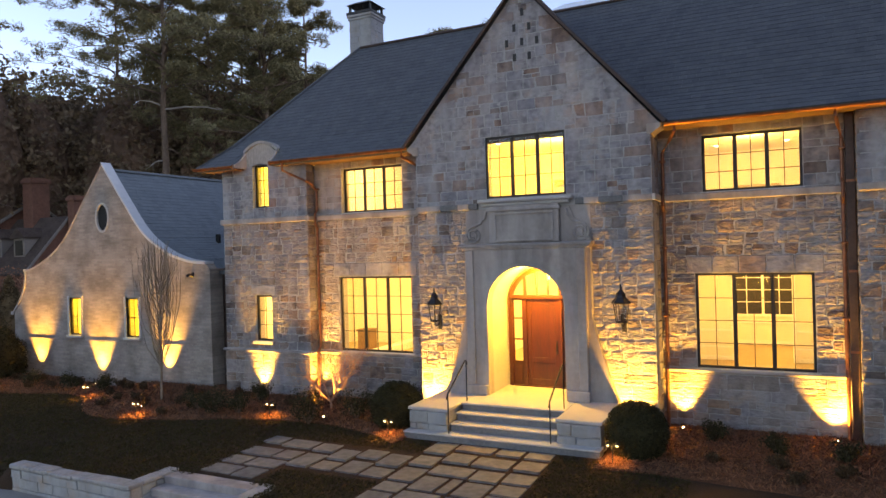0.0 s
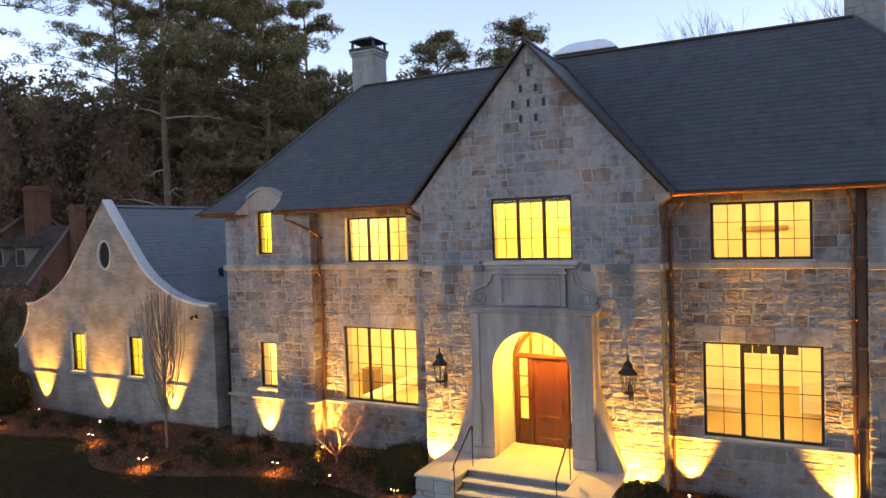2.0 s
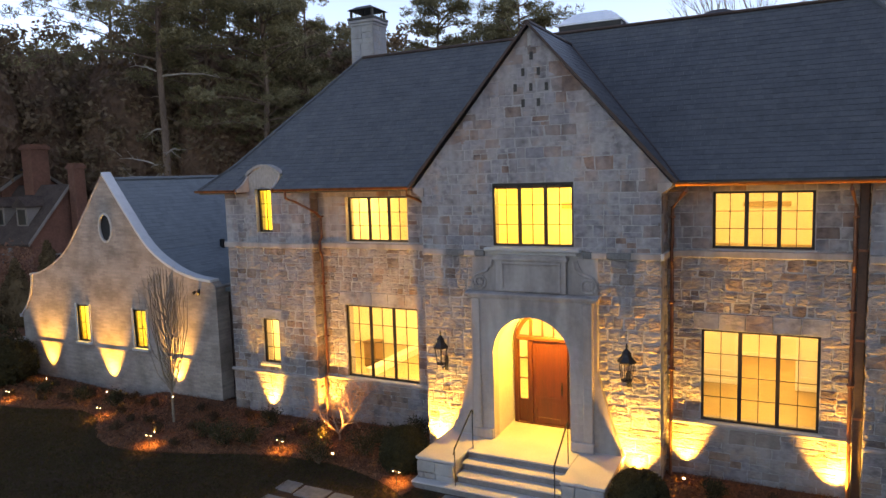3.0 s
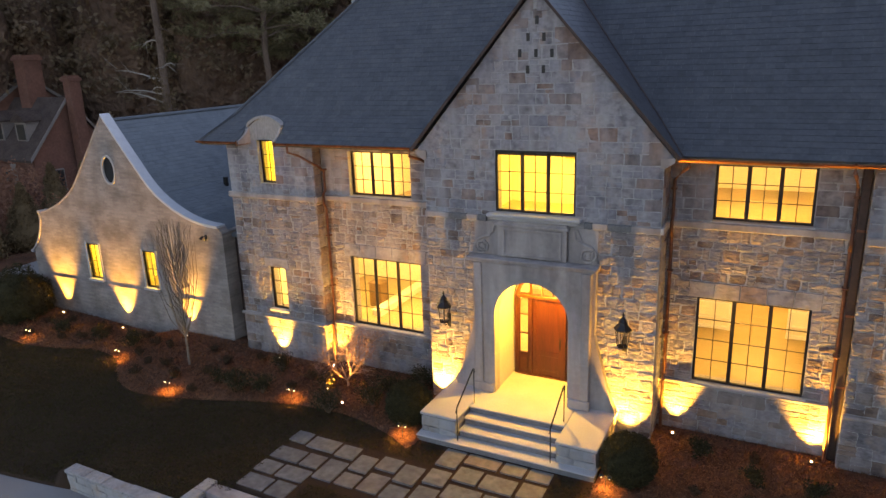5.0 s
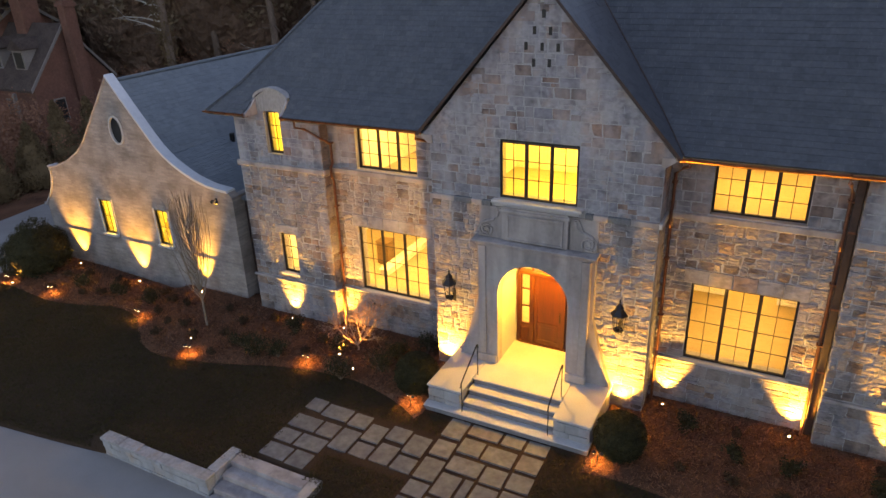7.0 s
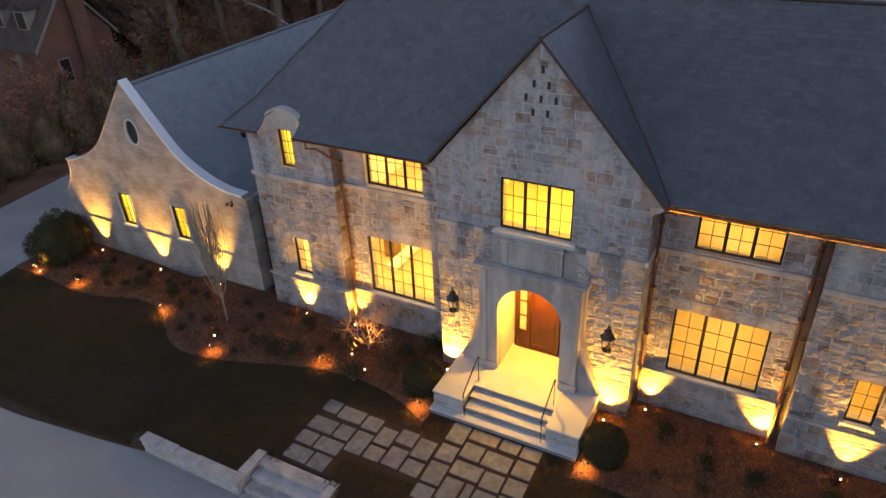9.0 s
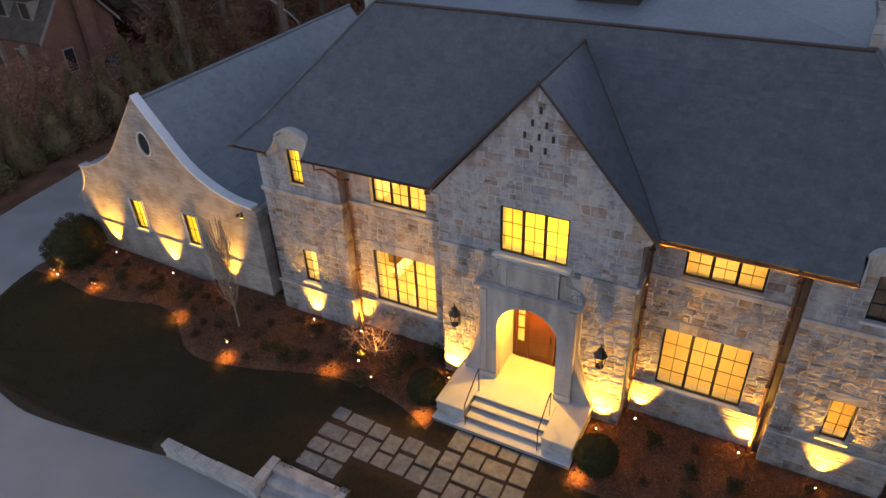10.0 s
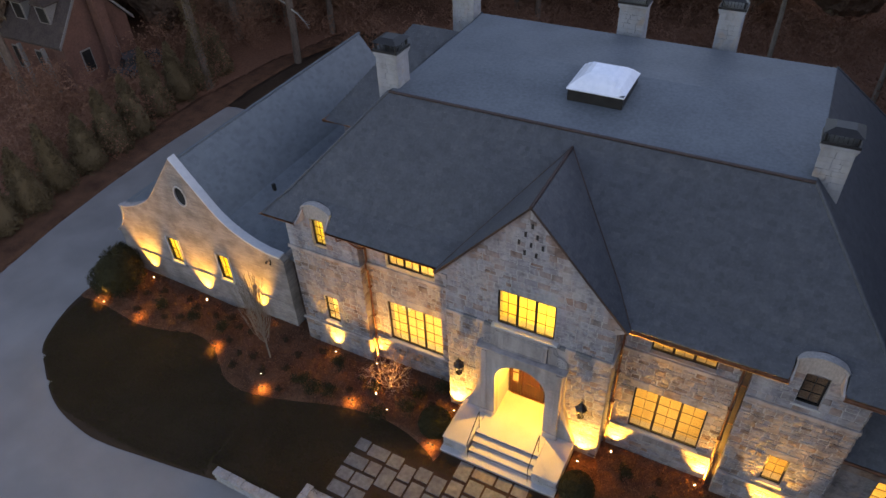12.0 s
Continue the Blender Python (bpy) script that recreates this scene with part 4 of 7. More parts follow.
rings = [ring_at(EAVE_Y + 0.05, EAVE - 0.1, EAVE_X - 0.05)] + [ring_at(*p) for p in prof]
for n_, (a, b) in enumerate(zip(rings, rings[1:])):
    for k in range(4):
        if k or n_ == 2:
            bm.faces.new((a[k], a[(k + 1) % 4], b[(k + 1) % 4], b[k]))
GAPS = {s: (c - 0.70, c + 0.70) for s, c in DORMER_X.items()}
GAP_Y, GAP_Z = WING + 0.1, EAVE + (WING + 0.1 - EAVE_Y) * (KINK_Z - EAVE) / (KINK_Y - EAVE_Y)
for x0, x1, gap in ((-EAVE_X, GAPS[-1][0], 0), (*GAPS[-1], 1), (GAPS[-1][1], GAPS[1][0], 0), (*GAPS[1], 1), (GAPS[1][1], EAVE_X, 0)):
    ua, ub = [x if abs(x) < EAVE_X else math.copysign(KINK_X, x) for x in (x0, x1)]
    foot = (GAP_Y, GAP_Z) if gap else (EAVE_Y, EAVE)
    bm.faces.new([bm.verts.new(p) for p in ((x0, *foot), (x1, *foot), (ub, KINK_Y, KINK_Z), (ua, KINK_Y, KINK_Z))])
    if not gap:
        bm.faces.new([bm.verts.new(p) for p in ((x0, EAVE_Y + 0.05, EAVE - 0.1), (x1, EAVE_Y + 0.05, EAVE - 0.1), (x1, EAVE_Y, EAVE), (x0, EAVE_Y, EAVE))])
roof = structure(part("roof", bm, SLATE), "steep dark slate hipped roof of the house", "roof")
# soffit board
bm = bmesh.new()
for a, b, c, d in ((-EAVE_X + 0.06, GAPS[-1][0], EAVE_Y + 0.06, BAY + 0.05), (GAPS[-1][1], -2.7, EAVE_Y + 0.06, BAY + 0.05), (2.7, GAPS[1][0], EAVE_Y + 0.06, BAY + 0.05), (GAPS[1][1], EAVE_X - 0.06, EAVE_Y + 0.06, BAY + 0.05), (-EAVE_X + 0.06, -10.0, BAY + 0.05, 15.2), (10.0, EAVE_X - 0.06, BAY + 0.05, 15.2)):
    box(bm, a, b, c, d, EAVE - 0.08, EAVE - 0.03)
structure(part("soffit", bm, SOFFIT), "brown stained eaves soffit", "soffit")
for (ya, za, xa), (yb, zb, xb), seed in ((prof[0], prof[1], 1), (prof[1], prof[2], 2)):
    ln = math.hypot(yb - ya, zb - za)
    zf = level_at(za, zb, ln)
    for s in (-1, 1):
        le = (lambda d, f=zf: valley_x(f(d))) if s > 0 else (lambda d, f=zf: -hip_x(f(d)))
        ri = (lambda d, f=zf: hip_x(f(d))) if s > 0 else (lambda d, f=zf: -valley_x(f(d)))
        slope(roof, (0, ya, za), (1, 0, 0), (0, yb - ya, zb - za), ln, le, ri, 10 * seed + s, (lambda x, d: 2.0 < x < 8.5) if s > 0 and seed == 2 else None, skip=at_dormer if seed == 1 else None)
    # west and east hips
    lx = math.hypot(xa - xb, zb - za)
    zx = level_at(za, zb, lx)
    for s in (-1, 1):
        b0, b1 = (lambda d, f=zx: roof_y(f(d))), (lambda d, f=zx: BACK_Y + RIDGE_Y - roof_y(f(d)))
        if s < 0:
            slope(roof, (-xa, 0, za), (0, -1, 0), (xa - xb, 0, zb - za), lx, lambda d: -b1(d), lambda d: -b0(d), 30 * seed, None)
        else:
            slope(roof, (xa, 0, za), (0, 1, 0), (xb - xa, 0, zb - za), lx, b0, b1, 31 * seed, None)
# flat deck behind the ridge, rising a little to the middle
bm = bmesh.new()
q = [bm.verts.new(p) for p in ((-RIDGE_X, RIDGE_Y, RIDGE_Z), (RIDGE_X, RIDGE_Y, RIDGE_Z), (RIDGE_X, BACK_Y, RIDGE_Z), (-RIDGE_X, BACK_Y, RIDGE_Z), (-3.2, 7.8, RIDGE_Z + 0.32), (3.2, 7.8, RIDGE_Z + 0.32))]
for f in ((0, 1, 5, 4), (1, 2, 5), (2, 3, 4, 5), (3, 0, 4)):
    bm.faces.new([q[i] for i in f])
structure(part("roof_deck", bm, MEMBRANE), "grey low-slope membrane roof behind the ridge", "roof")
bm = bmesh.new()
box(bm, -RIDGE_X, RIDGE_X, RIDGE_Y - 0.07, RIDGE_Y + 0.06, RIDGE_Z - 0.03, RIDGE_Z + 0.06, 0.03)
structure(part("ridge_cap", bm, VERGE), "brown copper ridge capping", "roof trim")

for sx, sy in ((-1, 0), (1, 0), (-1, 1), (1, 1)):
    bm = bmesh.new()
    fy = lambda y: BACK_Y + RIDGE_Y - y if sy else y
    tube(bm, [(sx * (x + 0.0), fy(y), z + 0.015) for y, z, x in prof], 0.055, 8)
    part("hip_cap", bm, SLATE, roof)

# gable roof
gl = math.hypot(G_EAVE_X, G_RIDGE - EAVE)
gz = level_at(EAVE, G_RIDGE, gl)
groof = bmesh.new()
a = [groof.verts.new(p) for p in ((-G_EAVE_X, -0.1, EAVE), (0, -0.1, G_RIDGE), (G_EAVE_X, -0.1, EAVE), (-G_EAVE_X, EAVE_Y, EAVE), (0, roof_y(G_RIDGE), G_RIDGE), (G_EAVE_X, EAVE_Y, EAVE), (-valley_x(KINK_Z), KINK_Y, KINK_Z), (valley_x(KINK_Z), KINK_Y, KINK_Z))]
groof.faces.new((a[0], a[1], a[4], a[6], a[3])), groof.faces.new((a[1], a[2], a[5], a[7], a[4]))
groof = structure(part("gable_roof", groof, SLATE), "slate roof of the entrance gable", "roof")
slope(groof, (G_EAVE_X, 0, EAVE), (0, 1, 0), (-G_EAVE_X, 0, G_RIDGE - EAVE), gl, lambda d: -0.12, lambda d: roof_y(gz(d)), 61, lambda u, d: True)
slope(groof, (-G_EAVE_X, 0, EAVE), (0, -1, 0), (G_EAVE_X, 0, G_RIDGE - EAVE), gl, lambda d: -roof_y(gz(d)), lambda d: 0.12, 62)
bm = bmesh.new()
for s in (-1, 1):
    prism(bm, [(s * (G_EAVE_X + 0.02), EAVE - 0.01), (0, G_RIDGE + 0.03), (0, G_RIDGE - 0.06), (s * (G_EAVE_X - 0.045), EAVE - 0.05)], -0.135, -0.1)
part("verge", bm, VERGE, groof, "dark copper verge strip")
bm = bmesh.new()
tube(bm, [(0, -0.12, G_RIDGE + 0.01), (0, roof_y(G_RIDGE), G_RIDGE + 0.01)], 0.06)
for s in (-1, 1):
    tube(bm, [(s * G_EAVE_X, EAVE_Y, EAVE + 0.02), (s * valley_x(KINK_Z), KINK_Y, KINK_Z + 0.02), (0, roof_y(G_RIDGE), G_RIDGE + 0.02)], 0.035)
part("flashing", bm, VERGE, groof, "copper valley flashing")

# rear wing at the west side
RW_X, RW_Y0, RW_Y1 = -12.9, 7.1, 13.5
rise = (RIDGE_Z - KINK_Z) / (RIDGE_Y - KINK_Y)
RW_R = (RW_Y1 - RW_Y0) / 2
RW_TOP = EAVE + rise * RW_R
bm = bmesh.new()
v = [bm.verts.new(p) for p in ((RW_X, RW_Y0, EAVE), (-8.0, RW_Y0, EAVE), (-7.3, RW_Y0 + RW_R, RW_TOP), (RW_X + RW_R, RW_Y0 + RW_R, RW_TOP), (RW_X, RW_Y1, EAVE), (-8.0, RW_Y1, EAVE))]
bm.faces.new((v[0], v[1], v[2], v[3])), bm.faces.new((v[4], v[0], v[3])), bm.faces.new((v[5], v[4], v[3], v[2])), bm.faces.new((v[0], v[4], v[5], v[1]))
bmesh.ops.recalc_face_normals(bm, faces=bm.faces)
rear = structure(part("rear_roof", bm, SLATE), "slate hipped roof of the rear west wing", "roof")
rl = math.hypot(RW_R, RW_TOP - EAVE)
slope(rear, (RW_X, RW_Y0, EAVE), (1, 0, 0), (0, RW_R, RW_TOP - EAVE), rl, lambda d: RW_R * d / rl, lambda d: 2.0 + RW_R * d / rl, 71)
slope(rear, (RW_X, 0, EAVE), (0, -1, 0), (RW_R, 0, RW_TOP - EAVE), rl, lambda d: -RW_Y1 + RW_R * d / rl, lambda d: -RW_Y0 - RW_R * d / rl, 72)
bm = bmesh.new()
tube(bm, [(RW_X - 0.05, RW_Y1, EAVE - 0.02), (RW_X - 0.05, RW_Y0 - 0.05, EAVE - 0.02), (-10.95, RW_Y0 - 0.05, EAVE - 0.02)], 0.07, 8)
part("gutter_run", bm, COPPER, rear, "copper gutter")
structure(boxpart("wall_rear_wing", (-12.3, -10.31, 7.7, 12.9, -0.8, EAVE - 0.02), FIELDSTONE), "stone wall of the rear west wing", "wall")

# gutters and downspouts
for s in (-1, 1):
    gut = base("gutter", (0, 0, 0))
    tagged(gut, "half-round copper gutter along the slate eaves", "gutter", "copper gutters")
    near, far = sorted(abs(v) for v in GAPS[s])
    spans = ((3.3, near), (far, EAVE_X + 0.1))
    GZ, GYY = (EAVE + 0.02, EAVE_Y - 0.02) if s < 0 else (EAVE - 0.04, EAVE_Y - 0.06)
    for a, b in spans:
        bm = bmesh.new()
        pts = []
        for k in range(9):
            an = math.pi + k * math.pi / 8
            pts.append((GYY + 0.075 * math.cos(an), GZ + 0.075 * math.sin(an)))
        rows_ = [[bm.verts.new((s * x, y, z)) for y, z in pts] for x in (a, b)]
        inner_ = [[bm.verts.new((s * x, GYY + (y - GYY) * 0.9, GZ + (z - GZ) * 0.9)) for y, z in pts] for x in (a, b)]
        for k in range(8):
            bm.faces.new((rows_[0][k], rows_[0][k + 1], rows_[1][k + 1], rows_[1][k]))
            bm.faces.new((inner_[0][k + 1], inner_[0][k], inner_[1][k], inner_[1][k + 1]))
        for r, i_ in zip(rows_, inner_):
            for k in range(8):
                bm.faces.new((r[k], r[k + 1], i_[k + 1], i_[k]))
        for e in (0, 8):
            bm.faces.new((rows_[0][e], rows_[1][e], inner_[1][e], inner_[0][e]))
        bmesh.ops.recalc_face_normals(bm, faces=bm.faces)
        part("gutter_run", bm, COPPER, gut)
    for x, xt, yw in ((3.12, 3.5, BAY - 0.1), (6.76 if s > 0 else 6.84, 6.62 if s > 0 else 7.55, BAY - 0.1)):
        ds = base("downspout", (s * x, yw, 0))
        tagged(ds, "round copper downspout fixed to the stone wall", "downspout", "copper downspouts")
        bm = bmesh.new()
        dx = s * (xt - x)
        if s < 0 and x > 6:
            tube(bm, [(dx, EAVE_Y - yw, EAVE - 0.02), (dx, EAVE_Y - yw, EAVE - 0.25), (dx + 0.1, WING - 0.1 - yw, EAVE - 0.38), (-0.1, WING - 0.1 - yw, EAVE - 0.6), (0.0, WING - yw, EAVE - 0.68), (0, -0.04, EAVE - 0.85)], 0.037, 8)
            dx = 0.0
        top_ = [(0, -0.02, EAVE - 0.83)] if s < 0 and x > 6 else [(dx, EAVE_Y - yw, EAVE - 0.02), (dx, EAVE_Y - yw, EAVE - 0.22), (dx * 0.6, (EAVE_Y - yw) * 0.5, EAVE - 0.36), (0, -0.02, EAVE - 0.62)]
        tube(bm, top_ + [(0, -0.02, 5.6), (0, -0.12, 5.5), (0, -0.12, 5.2), (0, -0.03, 5.05), (0, -0.03, 1.55), (0, -0.15, 1.4), (0, -0.15, 0.05)], 0.04, 8)
        part("pipe", bm, PIPE_COPPER, ds)
        for z in (2.6, 4.2, 6.2):
            bm = bmesh.new()
            box(bm, -0.065, 0.065, -0.09, 0.06, z, z + 0.05, 0.008)
            part("bracket", bm, PIPE_COPPER, ds)


# flat copper leader in the corner of the east bay and wing
leader = base("rainwater_leader", (6.905, BAY - 0.1, 0))
tagged(leader, "wide flat dark brown copper leader in the wall corner", "downspout")
boxpart("channel", (-0.085, 0.085, -0.075, 0.085, -0.05, EAVE - 0.1), VERGE, leader, "", 0.012)
for z in (1.9, 3.6, 5.5):
    boxpart("strap", (-0.09, 0.09, -0.083, -0.074, z, z + 0.05), PIPE_COPPER, leader)


# curved dormer fronts of the wings
def dormer(s):
    cx = DORMER_X[s]
    dm = base("dormer", (cx, WING, EAVE))
    tagged(dm, "curved weathered stone dormer front breaking the eaves", "dormer", "curved dormers")
    top = [(0.58 * (1 - k / 10), 0.42 + 0.26 * (1 - (1 - k / 10) ** 2)) for k in range(21)]
    bm = bmesh.new()
    wa, wb = W_WING_UP[s][0] - cx, W_WING_UP[s][1] - cx
    wm, wr = (wa + wb) / 2, (wb - wa) / 2
    head = [(wm + wr * math.cos(math.pi * k / 10), 0.0 + 0.07 * math.sin(math.pi * k / 10)) for k in range(11)]
    crown = max(i for i, (x, z) in enumerate(top) if x >= wm)
    prism(bm, top[:crown + 1] + head[:6][::-1] + [(wb, -0.05), (0.58, -0.05)], 0.0, 0.4)
    prism(bm, [(-0.58, -0.05), (wa, -0.05)] + head[5:][::-1] + top[crown:], 0.0, 0.4)
    part("dormer_front", bm, RENDERED, dm, "weathered smooth stone front")
    bm = bmesh.new()
    line = [(x * 1.12, z - (0.02 if abs(x) > 0.55 else 0)) for x, z in top]
    prism(bm, line + [(x * 1.03, z + 0.085) for x, z in line[::-1]], -0.04, 0.22)
    part("coping", bm, RENDERED, dm, "weathered curved coping")
    front_y = EAVE_Y - WING - 0.05
    sweep = [(front_y, -0.06), (front_y, 0.03), (front_y * 0.72, 0.10), (front_y * 0.42, 0.20), (front_y * 0.18, 0.32), (0.0, 0.44), (0.12, 0.44), (0.12, -0.06)]
    for e in (-1, 1):
        bm = bmesh.new()
        prism(bm, sweep, -0.03, 0.03)
        bm.transform(Matrix.Translation((e * 0.615, 0, 0)) @ Matrix(((-e * 0.12, 1, 0, 0), (1, 0, 0, 0), (0, 0, 1, 0), (0, 0, 0, 1))))
        bmesh.ops.recalc_face_normals(bm, faces=bm.faces)
        part("cheek", bm, LIMESTONE, dm, "pale swept cheek stone")
        bm = bmesh.new()
        box(bm, *sorted((e * 0.70, e * 0.73)), front_y - 0.02, 0.1, -0.09, 0.05)
        part("eave_stop", bm, PIPE_COPPER, dm, "copper stop end of the eaves")
    bm = bmesh.new()
    prism(bm, [(0.66 * (1 - k / 8), 0.42 + 0.29 * (1 - (1 - k / 8) ** 2)) for k in range(17)] + [(-0.62, 0.1), (0.62, 0.1)], 0.221, 1.2)
    part("dormer_roof", bm, VERGE, dm, "dark copper barrel roof")


dormer(-1), dormer(1)

# ---- chimneys ----
CHIMNEY_STONES = [stone_mesh(60 + k, 0.3) for k in range(4)]
for me in CHIMNEY_STONES:
    me.materials.append(CHIMNEY_STONE)


def chimney(x0, x1, y0, y1, z0, z1, label, cap=True):
    ch = base("chimney", ((x0 + x1) / 2, (y0 + y1) / 2, z0))
    tagged(ch, label, "chimney", "stone chimneys")
    hw, hd, hh = (x1 - x0) / 2, (y1 - y0) / 2, z1 - z0
    bm = bmesh.new()
    box(bm, -hw + 0.07, hw - 0.07, -hd + 0.07, hd - 0.07, 0, hh - 0.11)
    shaft = part("shaft", bm, CHIMNEY_STONE, ch)
    m = Matrix.Translation(ch.location)
    for face, (lim, off) in enumerate(((hw, hd), (hd, hw))):
        bl = courses(lambda z: -lim + 0.03, lambda z: lim - 0.03, 0, hh - 0.19, [], 200 + face, 0.19, (0.16, 0.45), 0.3)
        t = Matrix.Translation((0, -off + 0.075, 0)) if face == 0 else Matrix.Translation((off - 0.075, 0, 0)) @ FACE_X
        for n_, (u0, u1, a, b) in enumerate(bl):
            ob = new("stone", CHIMNEY_STONES[n_ % 4])
            ob.parent = shaft
            ob.matrix_local = t @ Matrix.LocRotScale(((u0 + u1) / 2, 0, (a + b) / 2), None, (u1 - u0 - 0.003, 0.06, b - a - 0.003))
    bm = bmesh.new()
    box(bm, -hw - 0.015, hw + 0.015, -hd - 0.015, hd + 0.015, hh - 0.19, hh - 0.1, 0.02)
    box(bm, -hw - 0.045, hw + 0.045, -hd - 0.045, hd + 0.045, hh - 0.099, hh, 0.02)
    part("crown", bm, CHIMNEY_STONE, ch, "stepped stone crown")
    if cap:
        guard = boxpart("spark_guard", (-hw - 0.05, hw + 0.05, -hd - 0.05, hd + 0.05, hh + 0.002, hh + 0.09), STEEL, ch, "black metal spark guard", 0.01)
        for i in (-1, 1):
            for j in (-1, 1):
                boxpart("post", (i * (hw - 0.05) - 0.03, i * (hw - 0.05) + 0.03, j * (hd - 0.05) - 0.03, j * (hd - 0.05) + 0.03, hh + 0.092, hh + 0.339), STEEL, guard)
        for i in np.arange(-hw + 0.12, hw - 0.1, 0.12):
            boxpart("bar", (i - 0.007, i + 0.007, -hd + 0.04, -hd + 0.05, hh + 0.09, hh + 0.338), STEEL, guard)
        for j in np.arange(-hd + 0.12, hd - 0.1, 0.12):
            boxpart("bar", (hw - 0.05, hw - 0.04, j - 0.007, j + 0.007, hh + 0.09, hh + 0.338), STEEL, guard)
        bm = bmesh.new()
        lid = [bm.verts.new(p) for p in ((-hw - 0.05, -hd - 0.05, hh + 0.34), (hw + 0.05, -hd - 0.05, hh + 0.34), (hw + 0.05, hd + 0.05, hh + 0.34), (-hw - 0.05, hd + 0.05, hh + 0.34))]
        top = [bm.verts.new((v.co.x * 0.5, v.co.y * 0.5, hh + 0.48)) for v in lid]
        bm.faces.new(lid[::-1]), bm.faces.new(top)
        for k in range(4):
            bm.faces.new((lid[k], lid[(k + 1) % 4], top[(k + 1) % 4], top[k]))
        part("cap_lid", bm, STEEL, ch, "black metal chimney lid")
    return ch


chimney(-7.70, -6.78, 4.08, 4.95, 10.2, 12.5, "pale stone chimney with a black metal cap")
chimney(6.86, 7.78, 4.08, 4.85, 9.0, 12.3, "pale stone chimney with a black metal cap")
chimney(-8.6, -7.5, 11.9, 12.7, 9.5, 12.2, "pale stone chimney behind the ridge")
chimney(-1.2, -0.1, 12.2, 13.0, 10.0, 12.3, "pale stone chimney behind the ridge")
chimney(2.6, 3.5, 12.2, 13.0, 10.0, 12.6, "pale stone chimney behind the ridge")

# ---- skylight ----
sk = base("skylight", (0, 6.45, RIDGE_Z + 0.15))
tagged(sk, "white domed skylight on a dark curb", "skylight")
bm = bmesh.new()
box(bm, -0.95, 0.95, -0.98, 0.98, -0.1, 0.42, 0.02)
part("curb", bm, STEEL, sk, "dark metal curb")
bm = bmesh.new()
n = 10
gr = [[bm.verts.new((-0.97 + 1.94 * i / n, -1.0 + 2.0 * j / n, 0.45 + 0.40 * min(1.0, 1.9 * (1 - max(abs(2 * i / n - 1), abs(2 * j / n - 1)))) ** 0.8)) for j in range(n + 1)] for i in range(n + 1)]
for i in range(n):
    for j in range(n):
        bm.faces.new((gr[i][j], gr[i + 1][j], gr[i + 1][j + 1], gr[i][j + 1]))
box(bm, -0.99, 0.99, -1.02, 1.02, 0.40, 0.45)
part("dome", bm, DOME, sk, "milky white dome")

